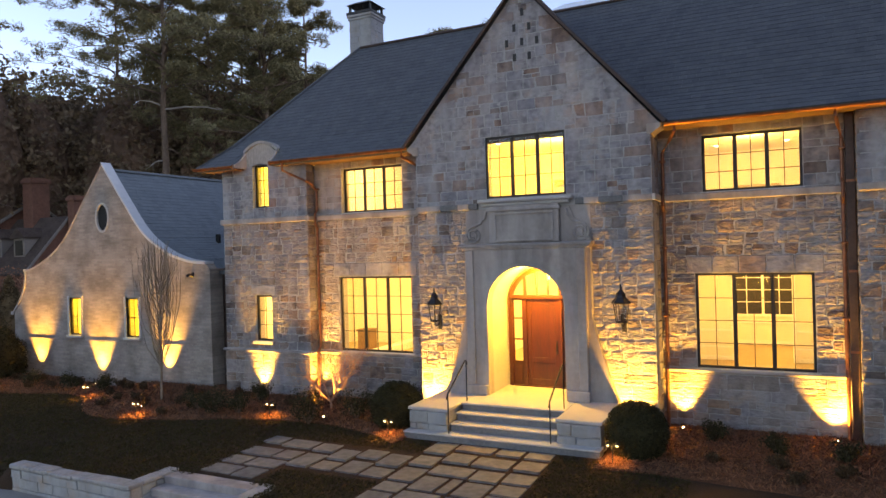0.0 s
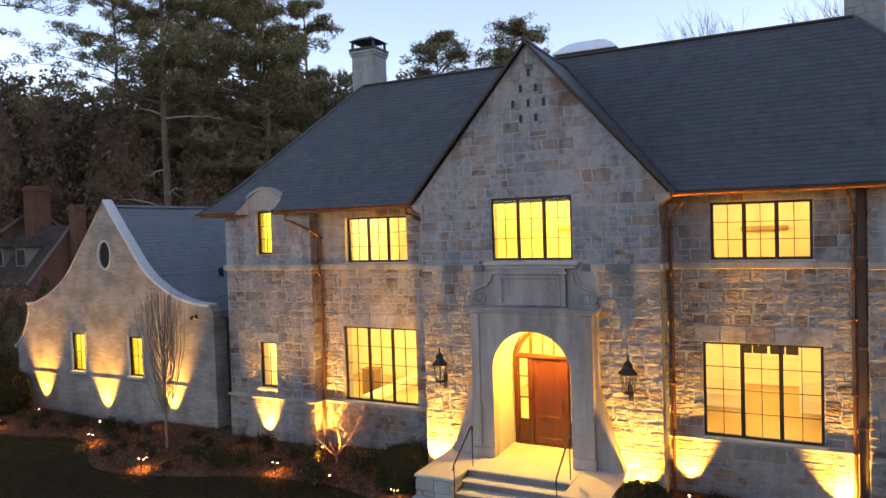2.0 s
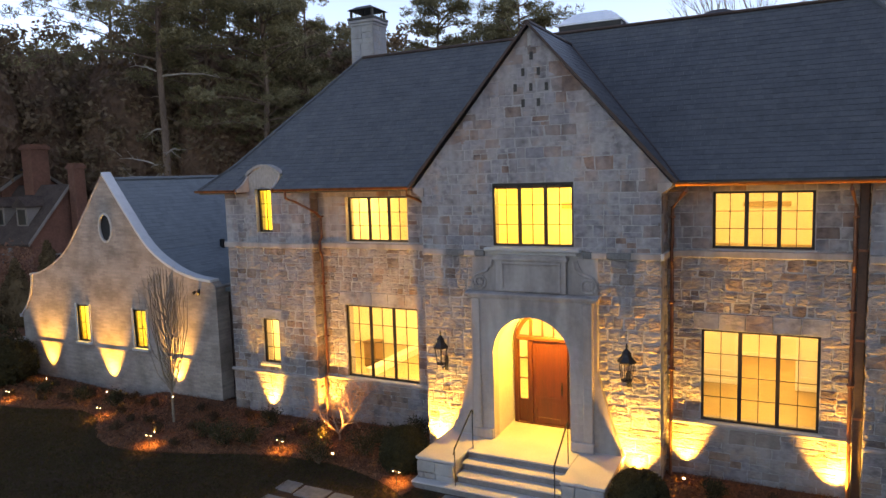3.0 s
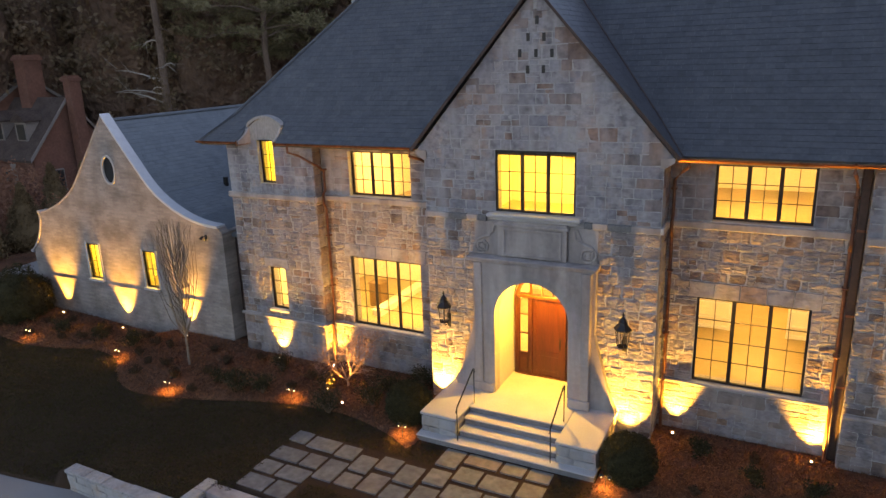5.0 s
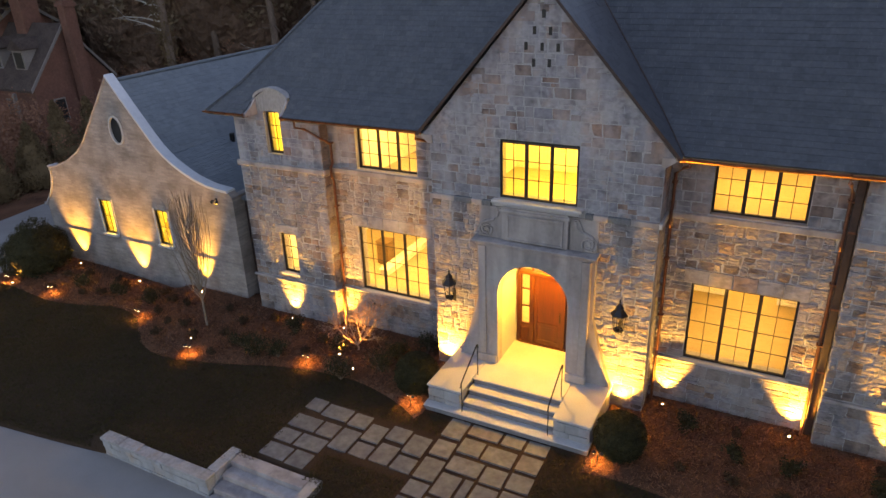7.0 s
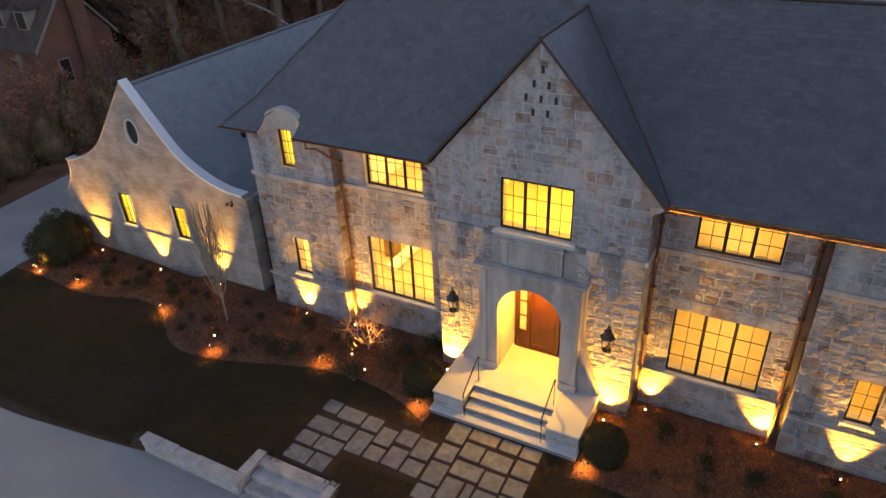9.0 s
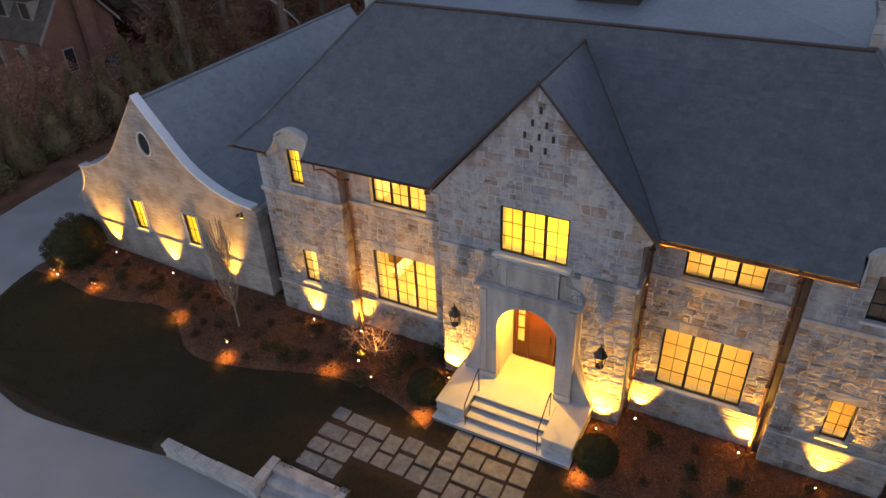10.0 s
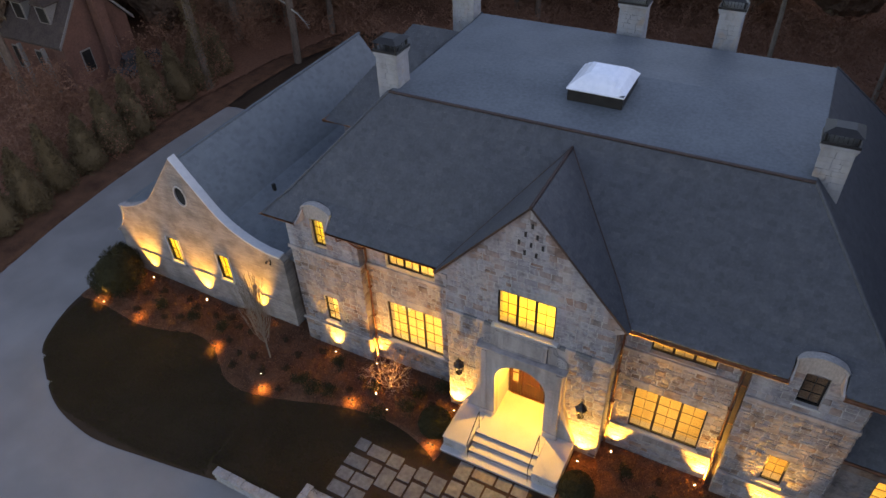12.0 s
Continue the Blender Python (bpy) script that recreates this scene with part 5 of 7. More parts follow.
# ---- entrance surround ----
door_y, face_y = 1.06, -0.28
ent = base("entrance_surround", (0, 0, 0))
structure(ent, "grey limestone arched entrance surround with flared buttresses", "entrance")
RAD, SPRING = 0.975, 2.885
for s in (-1, 1):
    bm = bmesh.new()
    arc = [(s * RAD * math.cos(k * math.pi / 2 / 14), SPRING + RAD * math.sin(k * math.pi / 2 / 14)) for k in range(15)]
    prism(bm, [(s * RAD, 0.70)] + arc + [(0, 4.28), (s * 1.52, 4.28), (s * 1.52, 0.70)], face_y, 0.05)
    part("jamb", bm, LIMESTONE, ent)
    bm = bmesh.new()
    prism(bm, [(s * 1.52, 0.70), (s * 2.16, 0.70)] + [(s * (1.6 + 0.56 * (1 - t) ** 1.12), 0.70 + 1.95 * t) for t in (0.2, 0.4, 0.6, 0.8, 1.0)] + [(s * 1.6, 4.28), (s * 1.52, 4.28)], face_y + 0.1, 0.05)
    part("buttress", bm, LIMESTONE, ent, "flared stone buttress")
    bm = bmesh.new()
    box(bm, min(s * 1.30, s * 1.52), max(s * 1.30, s * 1.52), face_y - 0.05, face_y - 0.002, 0.95, 4.27, 0.015)
    part("pilaster_strip", bm, LIMESTONE, ent)
    bm = bmesh.new()
    box(bm, min(s * 0.99, s * 1.56), max(s * 0.99, s * 1.56), face_y - 0.08, face_y - 0.002, 0.701, 0.95, 0.02)
    part("base_block", bm, LIMESTONE, ent)
    # porch side wall and vault
    bm = bmesh.new()
    box(bm, min(s * 0.985, s * 1.2), max(s * 0.985, s * 1.2), 0.055, door_y + 0.1, 0.70, SPRING)
    part("porch_wall", bm, LIMESTONE_PALE, ent, "pale lit porch side wall")
    arc2 = [(s * (RAD + 0.13) * math.cos(k * math.pi / 2 / 14), SPRING + 0.001 + (RAD + 0.13) * math.sin(k * math.pi / 2 / 14)) for k in range(15)]
    bm = bmesh.new()
    prism(bm, [(x * 1.01, z + 0.001) for x, z in arc] + arc2[::-1], 0.055, door_y + 0.1)
    part("vault", bm, LIMESTONE_PALE, ent, "pale lit porch vault")
    # scroll
    bm = bmesh.new()
    pts = []
    for k in range(40):
        an = k * 0.33
        r = 0.20 * (1 - k / 46)
        pts.append((s * 1.37 + s * r * math.cos(an), -0.085, 4.66 - r * math.sin(an)))
    tail = [(s * 1.02, -0.085, 5.22), (s * 1.06, -0.085, 5.06), (s * 1.16, -0.085, 4.95), (s * 1.32, -0.085, 4.89), (s * 1.48, -0.085, 4.83)]
    tube(bm, tail + pts, 0.034, 7)
    lathe(bm, (0, 0, 0), [(0.05, -0.02), (0.05, 0.02)], 12)
    bm.verts.ensure_lookup_table()
    bmesh.ops.transform(bm, matrix=Matrix.Translation((s * 1.37, -0.09, 4.66)) @ Matrix.Rotation(radians(90), 4, "X"), verts=bm.verts[-24:])
    part("scroll", bm, LIMESTONE, ent, "carved stone scroll")
    bm = bmesh.new()
    prism(bm, [(s * 0.9, 4.435), (s * 1.60, 4.435), (s * 1.58, 4.72), (s * 1.46, 4.88), (s * 1.22, 4.97), (s * 1.10, 5.26), (s * 0.9, 5.26)], -0.065, 0.05)
    part("scroll_back", bm, LIMESTONE, ent)
BLOCK_Y = (face_y - 0.005, face_y + 0.004)


def rim(an):
    """Where a ray from the arch's centre leaves the surround's field."""
    c_, s_ = math.cos(an), math.sin(an)
    k = min(1.295 / abs(c_) if abs(c_) > 1e-6 else 99, (4.275 - SPRING) / s_ if s_ > 1e-6 else 99)
    return (k * c_, SPRING + k * s_)


for k in range(9):
    a0, a1 = math.pi * k / 9 + 0.002, math.pi * (k + 1) / 9 - 0.002
    pts = [(RAD * math.cos(a0 + (a1 - a0) * i / 4), SPRING + RAD * math.sin(a0 + (a1 - a0) * i / 4)) for i in range(5)]
    outer = [rim(a1)]
    for corner in ((-1.295, 4.275), (1.295, 4.275)):
        ca = math.atan2(corner[1] - SPRING, corner[0])
        if a0 < ca < a1:
            outer.append(corner)
    outer.append(rim(a0))
    bm = bmesh.new()
    prism(bm, pts + outer, *BLOCK_Y)
    part("voussoir", bm, LIMESTONE, ent)
for s in (-1, 1):
    for k, (za, zb) in enumerate(((0.95, 1.38), (1.38, 1.88), (1.88, 2.34), (2.34, 2.885))):
        boxpart("jamb_block", (*sorted((s * RAD, s * 1.295)), *BLOCK_Y, za + 0.002, zb - 0.002), LIMESTONE, ent)
bm = bmesh.new()
prism(bm, [(face_y - 0.07, 4.36), (0.055, 4.36), (0.055, 4.44), (face_y + 0.06, 4.43), (face_y - 0.06, 4.41), (face_y - 0.07, 4.40)], -1.70, 1.66)
bm.transform(Matrix(((0, 1, 0, 0), (1, 0, 0, 0), (0, 0, 1, 0), (0, 0, 0, 1))))
bmesh.ops.recalc_face_normals(bm, faces=bm.faces)
box(bm, -1.62, 1.62, face_y - 0.03, 0.055, 4.282, 4.358, 0.012)
part("cornice", bm, LIMESTONE, ent)
bm = bmesh.new()
TAB_Y = -0.14
box(bm, -0.92, 0.86, TAB_Y, 0.05, 4.442, 5.355, 0.012)
for a, b, c, d in ((-0.78, 0.74, 5.13, 5.19), (-0.78, 0.74, 4.47, 4.52), (-0.78, -0.72, 4.52, 5.13), (0.68, 0.74, 4.52, 5.13)):
    box(bm, a, b, TAB_Y - 0.035, TAB_Y + 0.004, c, d, 0.01)
box(bm, -0.97, 0.91, TAB_Y - 0.05, 0.05, 5.22, 5.30, 0.015)
part("tablet", bm, LIMESTONE, ent, "blank panelled stone tablet")
bm = bmesh.new()
box(bm, -1.6, 1.6, -0.025, 0.057, 4.30, STRING0 + 0.018)
part("backing_slab", bm, LIMESTONE, ent, "smooth stone field round the tablet")

# porch platform and steps
porch = base("porch", (0, 0, 0))
structure(porch, "limestone entrance porch with four steps and cheek walls", "porch")
boxpart("porch_floor", (-1.305, 1.205, -1.235, door_y + 0.1, 0.66, 0.70), LIMESTONE_PALE, porch, "pale limestone floor", 0.01)
for s in (-1, 1):
    a, b = (-2.33, -1.31) if s < 0 else (1.21, 2.2)
    boxpart("cheek_cap", (a, b, -1.98, 0.0, 0.63, 0.70), LIMESTONE_PALE, porch, "pale stone cap", 0.012)
    a, b = (-2.29, -1.335) if s < 0 else (1.235, 2.16)
    cheek = boxpart("cheek_wall", (a + 0.04, b - 0.04, -1.93, 0.0, -0.4, 0.629), MORTAR, porch)
    bl = courses(lambda z: a, lambda z: b, -0.2, 0.625, [], 301 + s, 0.28, (0.3, 0.6), 0.2)
    for n_, (u0, u1, c, d) in enumerate(bl):
        ob = new("stone", LIME_STONES[n_ % 4])
        ob.parent = cheek
        ob.matrix_local = Matrix.LocRotScale(((u0 + u1) / 2, -1.93, (c + d) / 2), None, (u1 - u0 - 0.01, 0.06, d - c - 0.01))
    bl = courses(lambda z: -1.98, lambda z: 0.0, -0.2, 0.625, [], 305, 0.28, (0.3, 0.6), 0.2)
    if s > 0:
        for n_, (u0, u1, c, d) in enumerate(bl):
            ob = new("stone", LIME_STONES[n_ % 4])
            ob.parent = cheek
            ob.matrix_local = Matrix.Translation((b - 0.04, 0, 0)) @ FACE_X @ Matrix.LocRotScale(((u0 + u1) / 2, 0, (c + d) / 2), None, (u1 - u0 - 0.01, 0.06, d - c - 0.01))
# pale treads, with risers coloured darker for the shade under each nosing
for k, (ya, z) in enumerate(((-1.55, 0.53), (-1.885, 0.36), (-2.225, 0.19))):
    xa, xb = (-1.306, 1.206) if k < 2 else (-2.34, 2.21)
    boxpart("step", (xa, xb, ya, -1.2 if k < 2 else -1.86, z - 0.035, z), LIMESTONE_PALE, porch, "pale stone tread", 0.01)
    boxpart("riser", (xa + 0.02, xb - 0.02, ya + 0.025, -1.19 if k < 2 else -1.87, z - 0.5, z - 0.036), RISER, porch, "stone riser coloured dark for its shade")
boxpart("riser", (-1.29, 1.19, -1.205, -0.6, 0.2, 0.659), RISER, porch, "stone riser coloured dark for its shade")

# hand rails
for s in (-1, 1):
    rail = base("handrail", (1.135 if s > 0 else -1.24, -1.045, 0.7))
    tagged(rail, "slim black iron handrail beside the entrance steps", "handrail", "entrance handrails")
    bm = bmesh.new()
    tube(bm, [(0, 0.0, 0.0), (0, 0.0, 0.98)], 0.014)
    part("post", bm, STEEL, rail)
    bm = bmesh.new()
    tube(bm, [(0, -1.03, -0.51), (0, -1.03, 0.38)], 0.014)
    part("post", bm, STEEL, rail)
    bm = bmesh.new()
    tube(bm, [(0, 0.03, 0.86), (0, 0.015, 0.95), (0, -0.05, 0.97), (0, -0.11, 0.94), (0, -1.03, 0.38), (0, -1.1, 0.27)], 0.02, 8)
    part("rail", bm, STEEL, rail)


# ---- front door ----
door = base("door_1", (0, door_y, 0.70))
structure(door, "red-brown mahogany front door with sidelights and arched transom", "door")
bm = bmesh.new()
TB, DR, DS = 2.28, 0.93, 2.15
for s in (-1, 1):
    box(bm, *sorted((s * 0.83, s * DR)), -0.02, 0.1, 0, DS + 0.02)
    box(bm, *sorted((s * 0.42, s * 0.52)), -0.03, 0.1, 0, TB)
    ao = [(s * DR * math.cos(k * math.pi / 24), DS + DR * math.sin(k * math.pi / 24)) for k in range(13)]
    ai = [(s * 0.84 * math.cos(k * math.pi / 24), DS + 0.84 * math.sin(k * math.pi / 24)) for k in range(13)]
    prism(bm, ao + ai[::-1], -0.02, 0.1)
    box(bm, *sorted((s * 0.44, s * 0.50)), 0.0, 0.08, TB, 2.86)
box(bm, -0.83, 0.83, -0.09, 0.11, TB, TB + 0.09, 0.01)
for x in (-0.15, 0.15):
    box(bm, x - 0.013, x + 0.013, 0.0, 0.08, TB + 0.09, 2.97)
box(bm, -0.83, 0.83, -0.04, 0.1, -0.001, 0.03)
part("door_frame", bm, DOORWOOD, door)
bm = bmesh.new()
box(bm, -0.418, 0.418, 0.03, 0.08, 0.03, TB)
for a, b, c, d in ((-0.418, -0.31, 0.03, TB), (0.31, 0.418, 0.03, TB), (-0.31, 0.31, 0.03, 0.2), (-0.31, 0.31, 0.62, 0.76), (-0.31, 0.31, TB - 0.16, TB)):
    box(bm, a, b, 0.012, 0.029, c, d, 0.006)
leaf = part("door_leaf", bm, DOORWOOD, door, "panelled mahogany door leaf")
bm = bmesh.new()
box(bm, 0.345, 0.385, -0.0, 0.012, 0.85, 1.2, 0.004)
tube(bm, [(0.365, -0.0, 0.9), (0.365, -0.05, 0.92), (0.365, -0.05, 1.1), (0.365, 0.0, 1.13)], 0.012)
part("handle", bm, STEEL, leaf, "black iron door handle")
for s in (-1, 1):
    bm = bmesh.new()
    box(bm, *sorted((s * 0.52, s * 0.83)), 0.03, 0.07, 0.03, 0.62)
    box(bm, *sorted((s * 0.58, s * 0.77)), 0.018, 0.029, 0.12, 0.52, 0.008)
    for z in (0.62, 1.2, 1.75, TB - 0.04):
        box(bm, *sorted((s * 0.52, s * 0.83)), 0.02, 0.07, z, z + 0.03)
    box(bm, *sorted((s * 0.52, s * 0.56)), 0.02, 0.07, 0.62, TB), box(bm, *sorted((s * 0.79, s * 0.83)), 0.02, 0.07, 0.62, TB)
    sl = part("sidelight", bm, DOORWOOD, door)
    bm = bmesh.new()
    box(bm, *sorted((s * 0.56, s * 0.79)), 0.04, 0.045, 0.66, TB)
    part("pane", bm, GLASS, sl).visible_shadow = False
bm = bmesh.new()
prism(bm, [(0.84 * math.cos(k * math.pi / 24), DS + 0.83 * math.sin(k * math.pi / 24)) for k in range(2, 23)], 0.05, 0.055)
part("transom_pane", bm, GLASS, door).visible_shadow = False
bm = bmesh.new()
HW = 0.99
for s in (-1, 1):
    box(bm, *sorted((s * HW, s * 2.9)), door_y + 0.12, door_y + 0.3, 0.7, 4.2)
prism(bm, [(-HW, 4.2), (HW, 4.2), (HW, 2.86)] + [(0.96 * math.cos(k * math.pi / 24), 2.86 + 0.95 * math.sin(k * math.pi / 24)) for k in range(25)] + [(-HW, 2.86)], door_y + 0.12, door_y + 0.3)
structure(part("wall_hall", bm, PLASTER), "hall wall round the front door", "wall")


# ---- lanterns ----
def lantern(x, z):
    la = base("wall_lantern", (x, 0.0, z))
    tagged(la, "black six-sided iron gas lantern on the stone wall", "lantern", "entrance lanterns")
    bm = bmesh.new()
    box(bm, -0.05, 0.05, -0.02, 0.02, -0.1, 0.3, 0.006)
    tube(bm, [(0, 0, 0.1), (0, -0.12, 0.02), (0, -0.26, 0.03), (0, -0.3, 0.12)], 0.013)
    part("bracket", bm, STEEL, la)
    bm = bmesh.new()
    lathe(bm, (0, -0.3, 0.12), [(0.03, 0), (0.13, 0.02), (0.13, 0.05), (0.02, 0.06)], 6)
    part("base_plate", bm, STEEL, la)
    for k in range(6):
        an = k * math.tau / 6
        bm = bmesh.new()
        tube(bm, [(0.12 * math.cos(an), -0.3 + 0.12 * math.sin(an), 0.17), (0.175 * math.cos(an), -0.3 + 0.175 * math.sin(an), 0.58)], 0.010, 4)
        part("cage_bar", bm, STEEL, la)
    bm = bmesh.new()
    lathe(bm, (0, -0.3, 0.57), [(0.21, 0), (0.22, 0.03), (0.12, 0.14), (0.10, 0.2), (0.11, 0.22), (0.05, 0.29), (0.02, 0.33), (0.03, 0.37), (0.005, 0.45)], 6)
    part("roof_cap", bm, STEEL, la)
    bm = bmesh.new()
    lathe(bm, (0, -0.3, 0.18), [(0.112, 0), (0.165, 0.39)], 6)
    g = part("lantern_glass", bm, GLASS, la)
    g.visible_shadow = False
    bm = bmesh.new()
    lathe(bm, (0, -0.3, 0.18), [(0.02, 0), (0.02, 0.14), (0.008, 0.16)], 8)
    part("burner", bm, STEEL, la)
    return la


lantern(-2.42, 2.35), lantern(2.30, 2.42)

# ---- garage ----
GX, GY = -16.22, 0.78


def garage_curve(s, n=12):
    """The hollow-curved gable edge from the peak to the eaves."""
    if s > 0:
        ctrl = [(0.0, 7.72), (1.10, 6.25), (2.02, 5.15), (3.03, 4.50), (4.0, 4.17), (4.88, 4.07)]
    else:
        ctrl = [(0.0, 7.72), (-1.22, 6.25), (-2.25, 5.05), (-3.1, 4.45), (-4.0, 4.06), (-4.50, 3.94)]
    return [(GX + x, z) for x, z in curve_through(ctrl, 6)]


gar_holes = [(-18.23, -17.57, 1.55, 2.93), (-15.18, -14.53, 1.55, 2.93)]
gwall = wall_panel("wall_garage", -20.72, -11.18, -0.8, 3.9, GY, GY + 0.35, gar_holes, LIMEWASH, "limewashed brick front wall with a curved gable")
OV = (-16.28, 5.81)
for s in (-1, 1):
    bm = bmesh.new()
    cv = [p for p in garage_curve(s)]
    oval = [(OV[0] + s * 0.30 * math.sin(k * math.pi / 16), OV[1] + 0.48 * math.cos(k * math.pi / 16)) for k in range(17)]
    prism(bm, [(OV[0], 7.66)] + cv[1:] + [(GX + (5.04 if s > 0 else -4.50), 3.9), (OV[0], 3.9)] + oval[::-1], GY, GY + 0.35)
    part("gable_half", bm, LIMEWASH, gwall)
    bm = bmesh.new()
    prism(bm, [(x, z - 0.015) for x, z in cv] + [(x, z + (0.075 if s > 0 else 0.045)) for x, z in cv[::-1]], GY - (0.045 if s > 0 else 0.02), GY + 0.35)
    # east slope coping is white, west slope coping a duller stone
    part("coping", bm, COPING_WHITE if s > 0 else LIMESTONE, gwall, "white curved gable coping" if s > 0 else "curved gable coping in duller stone")
bm = bmesh.new()
ring = [(0.36, 0.54), (0.29, 0.47)]
for k in range(32):
    a0, a1 = k * math.tau / 32, (k + 1) * math.tau / 32
    prism(bm, [(OV[0] + ring[i][0] * math.sin(an), OV[1] + ring[i][1] * math.cos(an)) for i, an in ((0, a0), (0, a1), (1, a1), (1, a0))], GY - 0.03, GY + 0.05)
part("oval_surround", bm, LIMESTONE_PALE, gwall, "pale oval surround")
bm = bmesh.new()
prism(bm, [(OV[0] + 0.3 * math.sin(k * math.tau / 32), OV[1] + 0.48 * math.cos(k * math.tau / 32)) for k in range(32)], GY + 0.04, GY + 0.08)
part("oval_louvre", bm, BLACK, gwall, "dark oval vent")
bm = bmesh.new()
box(bm, -20.76, -11.14, GY - 0.033, GY - 0.002, 1.34, 1.39, 0.006)
part("ledge", bm, LIMEWASH, gwall)
boxpart("plinth", (-20.75, -11.15, GY - 0.025, GY - 0.002, -0.8, 1.329), LIMEWASH, gwall)
# left kneeler sweep of the garage gable
bm = bmesh.new()
pts = [(GX - 4.53 - 0.80 * (k / 10) ** 2.2, 3.95 - 1.6 * (k / 10)) for k in range(11)]
prism(bm, [(-20.715, -0.8)] + [(-20.715, 3.95)] + pts + [(pts[-1][0], 2.3), (pts[-1][0], -0.8)], GY, GY + 0.35)
part("wing_sweep", bm, LIMEWASH, gwall)
bm = bmesh.new()
for (xa, za), (xb, zb) in zip(pts, pts[1:]):
    prism(bm, [(xa + 0.01, za), (xb + 0.01, zb), (xb - 0.05, zb + 0.02), (xa - 0.05, za + 0.03)], GY - 0.04, GY + 0.36)
box(bm, pts[0][0] - 0.12, pts[0][0] + 0.08, GY - 0.05, GY + 0.37, 3.93, 4.02, 0.01)
box(bm, pts[-1][0] - 0.16, pts[-1][0] + 0.02, GY - 0.05, GY + 0.37, 2.24, 2.36, 0.01)
part("sweep_coping", bm, LIMESTONE, gwall, "weathered curved coping")
for h in gar_holes:
    number += 1
    w = window("window_%d" % number, *h, GY + 0.04, 1, 2, 2, "narrow garage window with a bright yellow shade")
    for a, b in ((h[0] - 0.09, h[0]), (h[1], h[1] + 0.09)):
        boxpart("window_trim", (a - w.location.x, b - w.location.x, GY - 0.035 - w.location.y, GY + 0.1 - w.location.y, -0.05, h[3] - h[2] + 0.05), LIMESTONE_PALE, w)
# garage body and roof
bm = bmesh.new()
box(bm, -20.72, -20.42, GY + 0.35, 15.2, -0.8, 3.9), box(bm, -11.48, -11.18, GY + 0.35, 15.2, -0.8, 3.9), box(bm, -20.55, -11.35, 14.9, 15.2, -0.8, 3.9)
structure(part("wall_garage_side", bm, LIMEWASH), "limewashed brick garage side walls", "wall")
bm = bmesh.new()
groofs = [(0, 7.50), (2.0, 5.02), (3.3, 4.20), (4.85, 3.78)]
rowsb = [[bm.verts.new((GX + s * x, y, z)) for s, x, z in [(-1, *p) for p in groofs[::-1]] + [(1, *p) for p in groofs[1:]]] for y in (GY + 0.36, 15.25)]
for k in range(6):
    bm.faces.new((rowsb[0][k], rowsb[0][k + 1], rowsb[1][k + 1], rowsb[1][k]))
bm.faces.new(rowsb[1][::-1])
garoof = structure(part("garage_roof", bm, SLATE), "grey slate garage roof with a flared foot", "roof")
for k, ((xa, za), (xb, zb)) in enumerate(zip(groofs[1:], groofs)):
    ln = math.hypot(xa - xb, za - zb)
    slope(garoof, (GX + xa, 0, za), (0, 1, 0), (xb - xa, 0, zb - za), ln, lambda d: GY + 0.37, lambda d: 15.25, 400 + k, mesh=GARAGE_SLATE_MESH)
    slope(garoof, (GX - xa, 0, za), (0, -1, 0), (xa - xb, 0, zb - za), ln, lambda d: -15.25, lambda d: -GY - 0.37, 410 + k, mesh=GARAGE_SLATE_MESH)
bm = bmesh.new()
tube(bm, [(GX, GY + 0.4, 7.54), (GX, 15.3, 7.54)], 0.07)
part("ridge_tile", bm, GARAGE_SLATE, garoof)
boxpart("roof_vent", (-13.98, -13.83, 3.9, 4.05, 4.55, 5.15), STEEL, garoof, "dark roof vent pipe", 0.02)
fl = base("floodlight", (-11.92, GY - 0.002, 3.76))
tagged(fl, "small dark twin floodlight on the garage wall", "light fixture")
boxpart("back_plate", (-0.05, 0.05, -0.03, 0.0, -0.05, 0.05), STEEL, fl, "", 0.008)
for e in (-1, 1):
    bm = bmesh.new()
    tube(bm, [(0, -0.03, 0), (e * 0.09, -0.09, -0.03)], 0.012)
    tube(bm, [(e * 0.09, -0.07, -0.01), (e * 0.12, -0.17, -0.09)], [0.035, 0.055], 10)
    part("head", bm, STEEL, fl)
# link between garage and house
bm = bmesh.new()
box(bm, -11.2, -10.28, 1.35, 1.6, -0.8, 3.7)
link = structure(part("wall_link", bm, VERGE), "dark recessed panelled wall between garage and house", "wall")
for k in range(4):
    boxpart("panel", (-11.17 + 0.22 * k, -10.97 + 0.22 * k, 1.325, 1.348, -0.2, 3.6), VERGE, link, "", 0.008)
structure(boxpart("link_roof", (-11.4, -10.28, 1.2, 12.0, 3.705, 3.83), MEMBRANE), "flat roof of the low link", "roof")
room(-20.3, -11.5, GY + 0.36, 6.0, 0.0, 3.7)

# ---- low east wing ----
eh = (11.6, 12.5, 0.95, 2.3)
wall_panel("wall_low_east", 10.2, 17.0, -0.8, 3.35, 1.6, 1.95, [eh], FIELDSTONE, "low stone side wing of the house")
number += 1
window("window_%d" % number, *eh, 1.68, 1, 2, 3, "lit black window in the low side wing")
bm = bmesh.new()
v = [bm.verts.new(p) for p in ((10.2, 1.15, 3.3), (17.3, 1.15, 3.3), (17.3, 4.6, 6.6), (10.2, 4.6, 6.6), (10.2, 8.0, 3.3), (17.3, 8.0, 3.3))]
bm.faces.new((v[0], v[1], v[2], v[3])), bm.faces.new((v[3], v[2], v[5], v[4])), bm.faces.new((v[1], v[5], v[2]))
er = structure(part("low_roof", bm, SLATE), "slate roof of the low side wing", "roof")
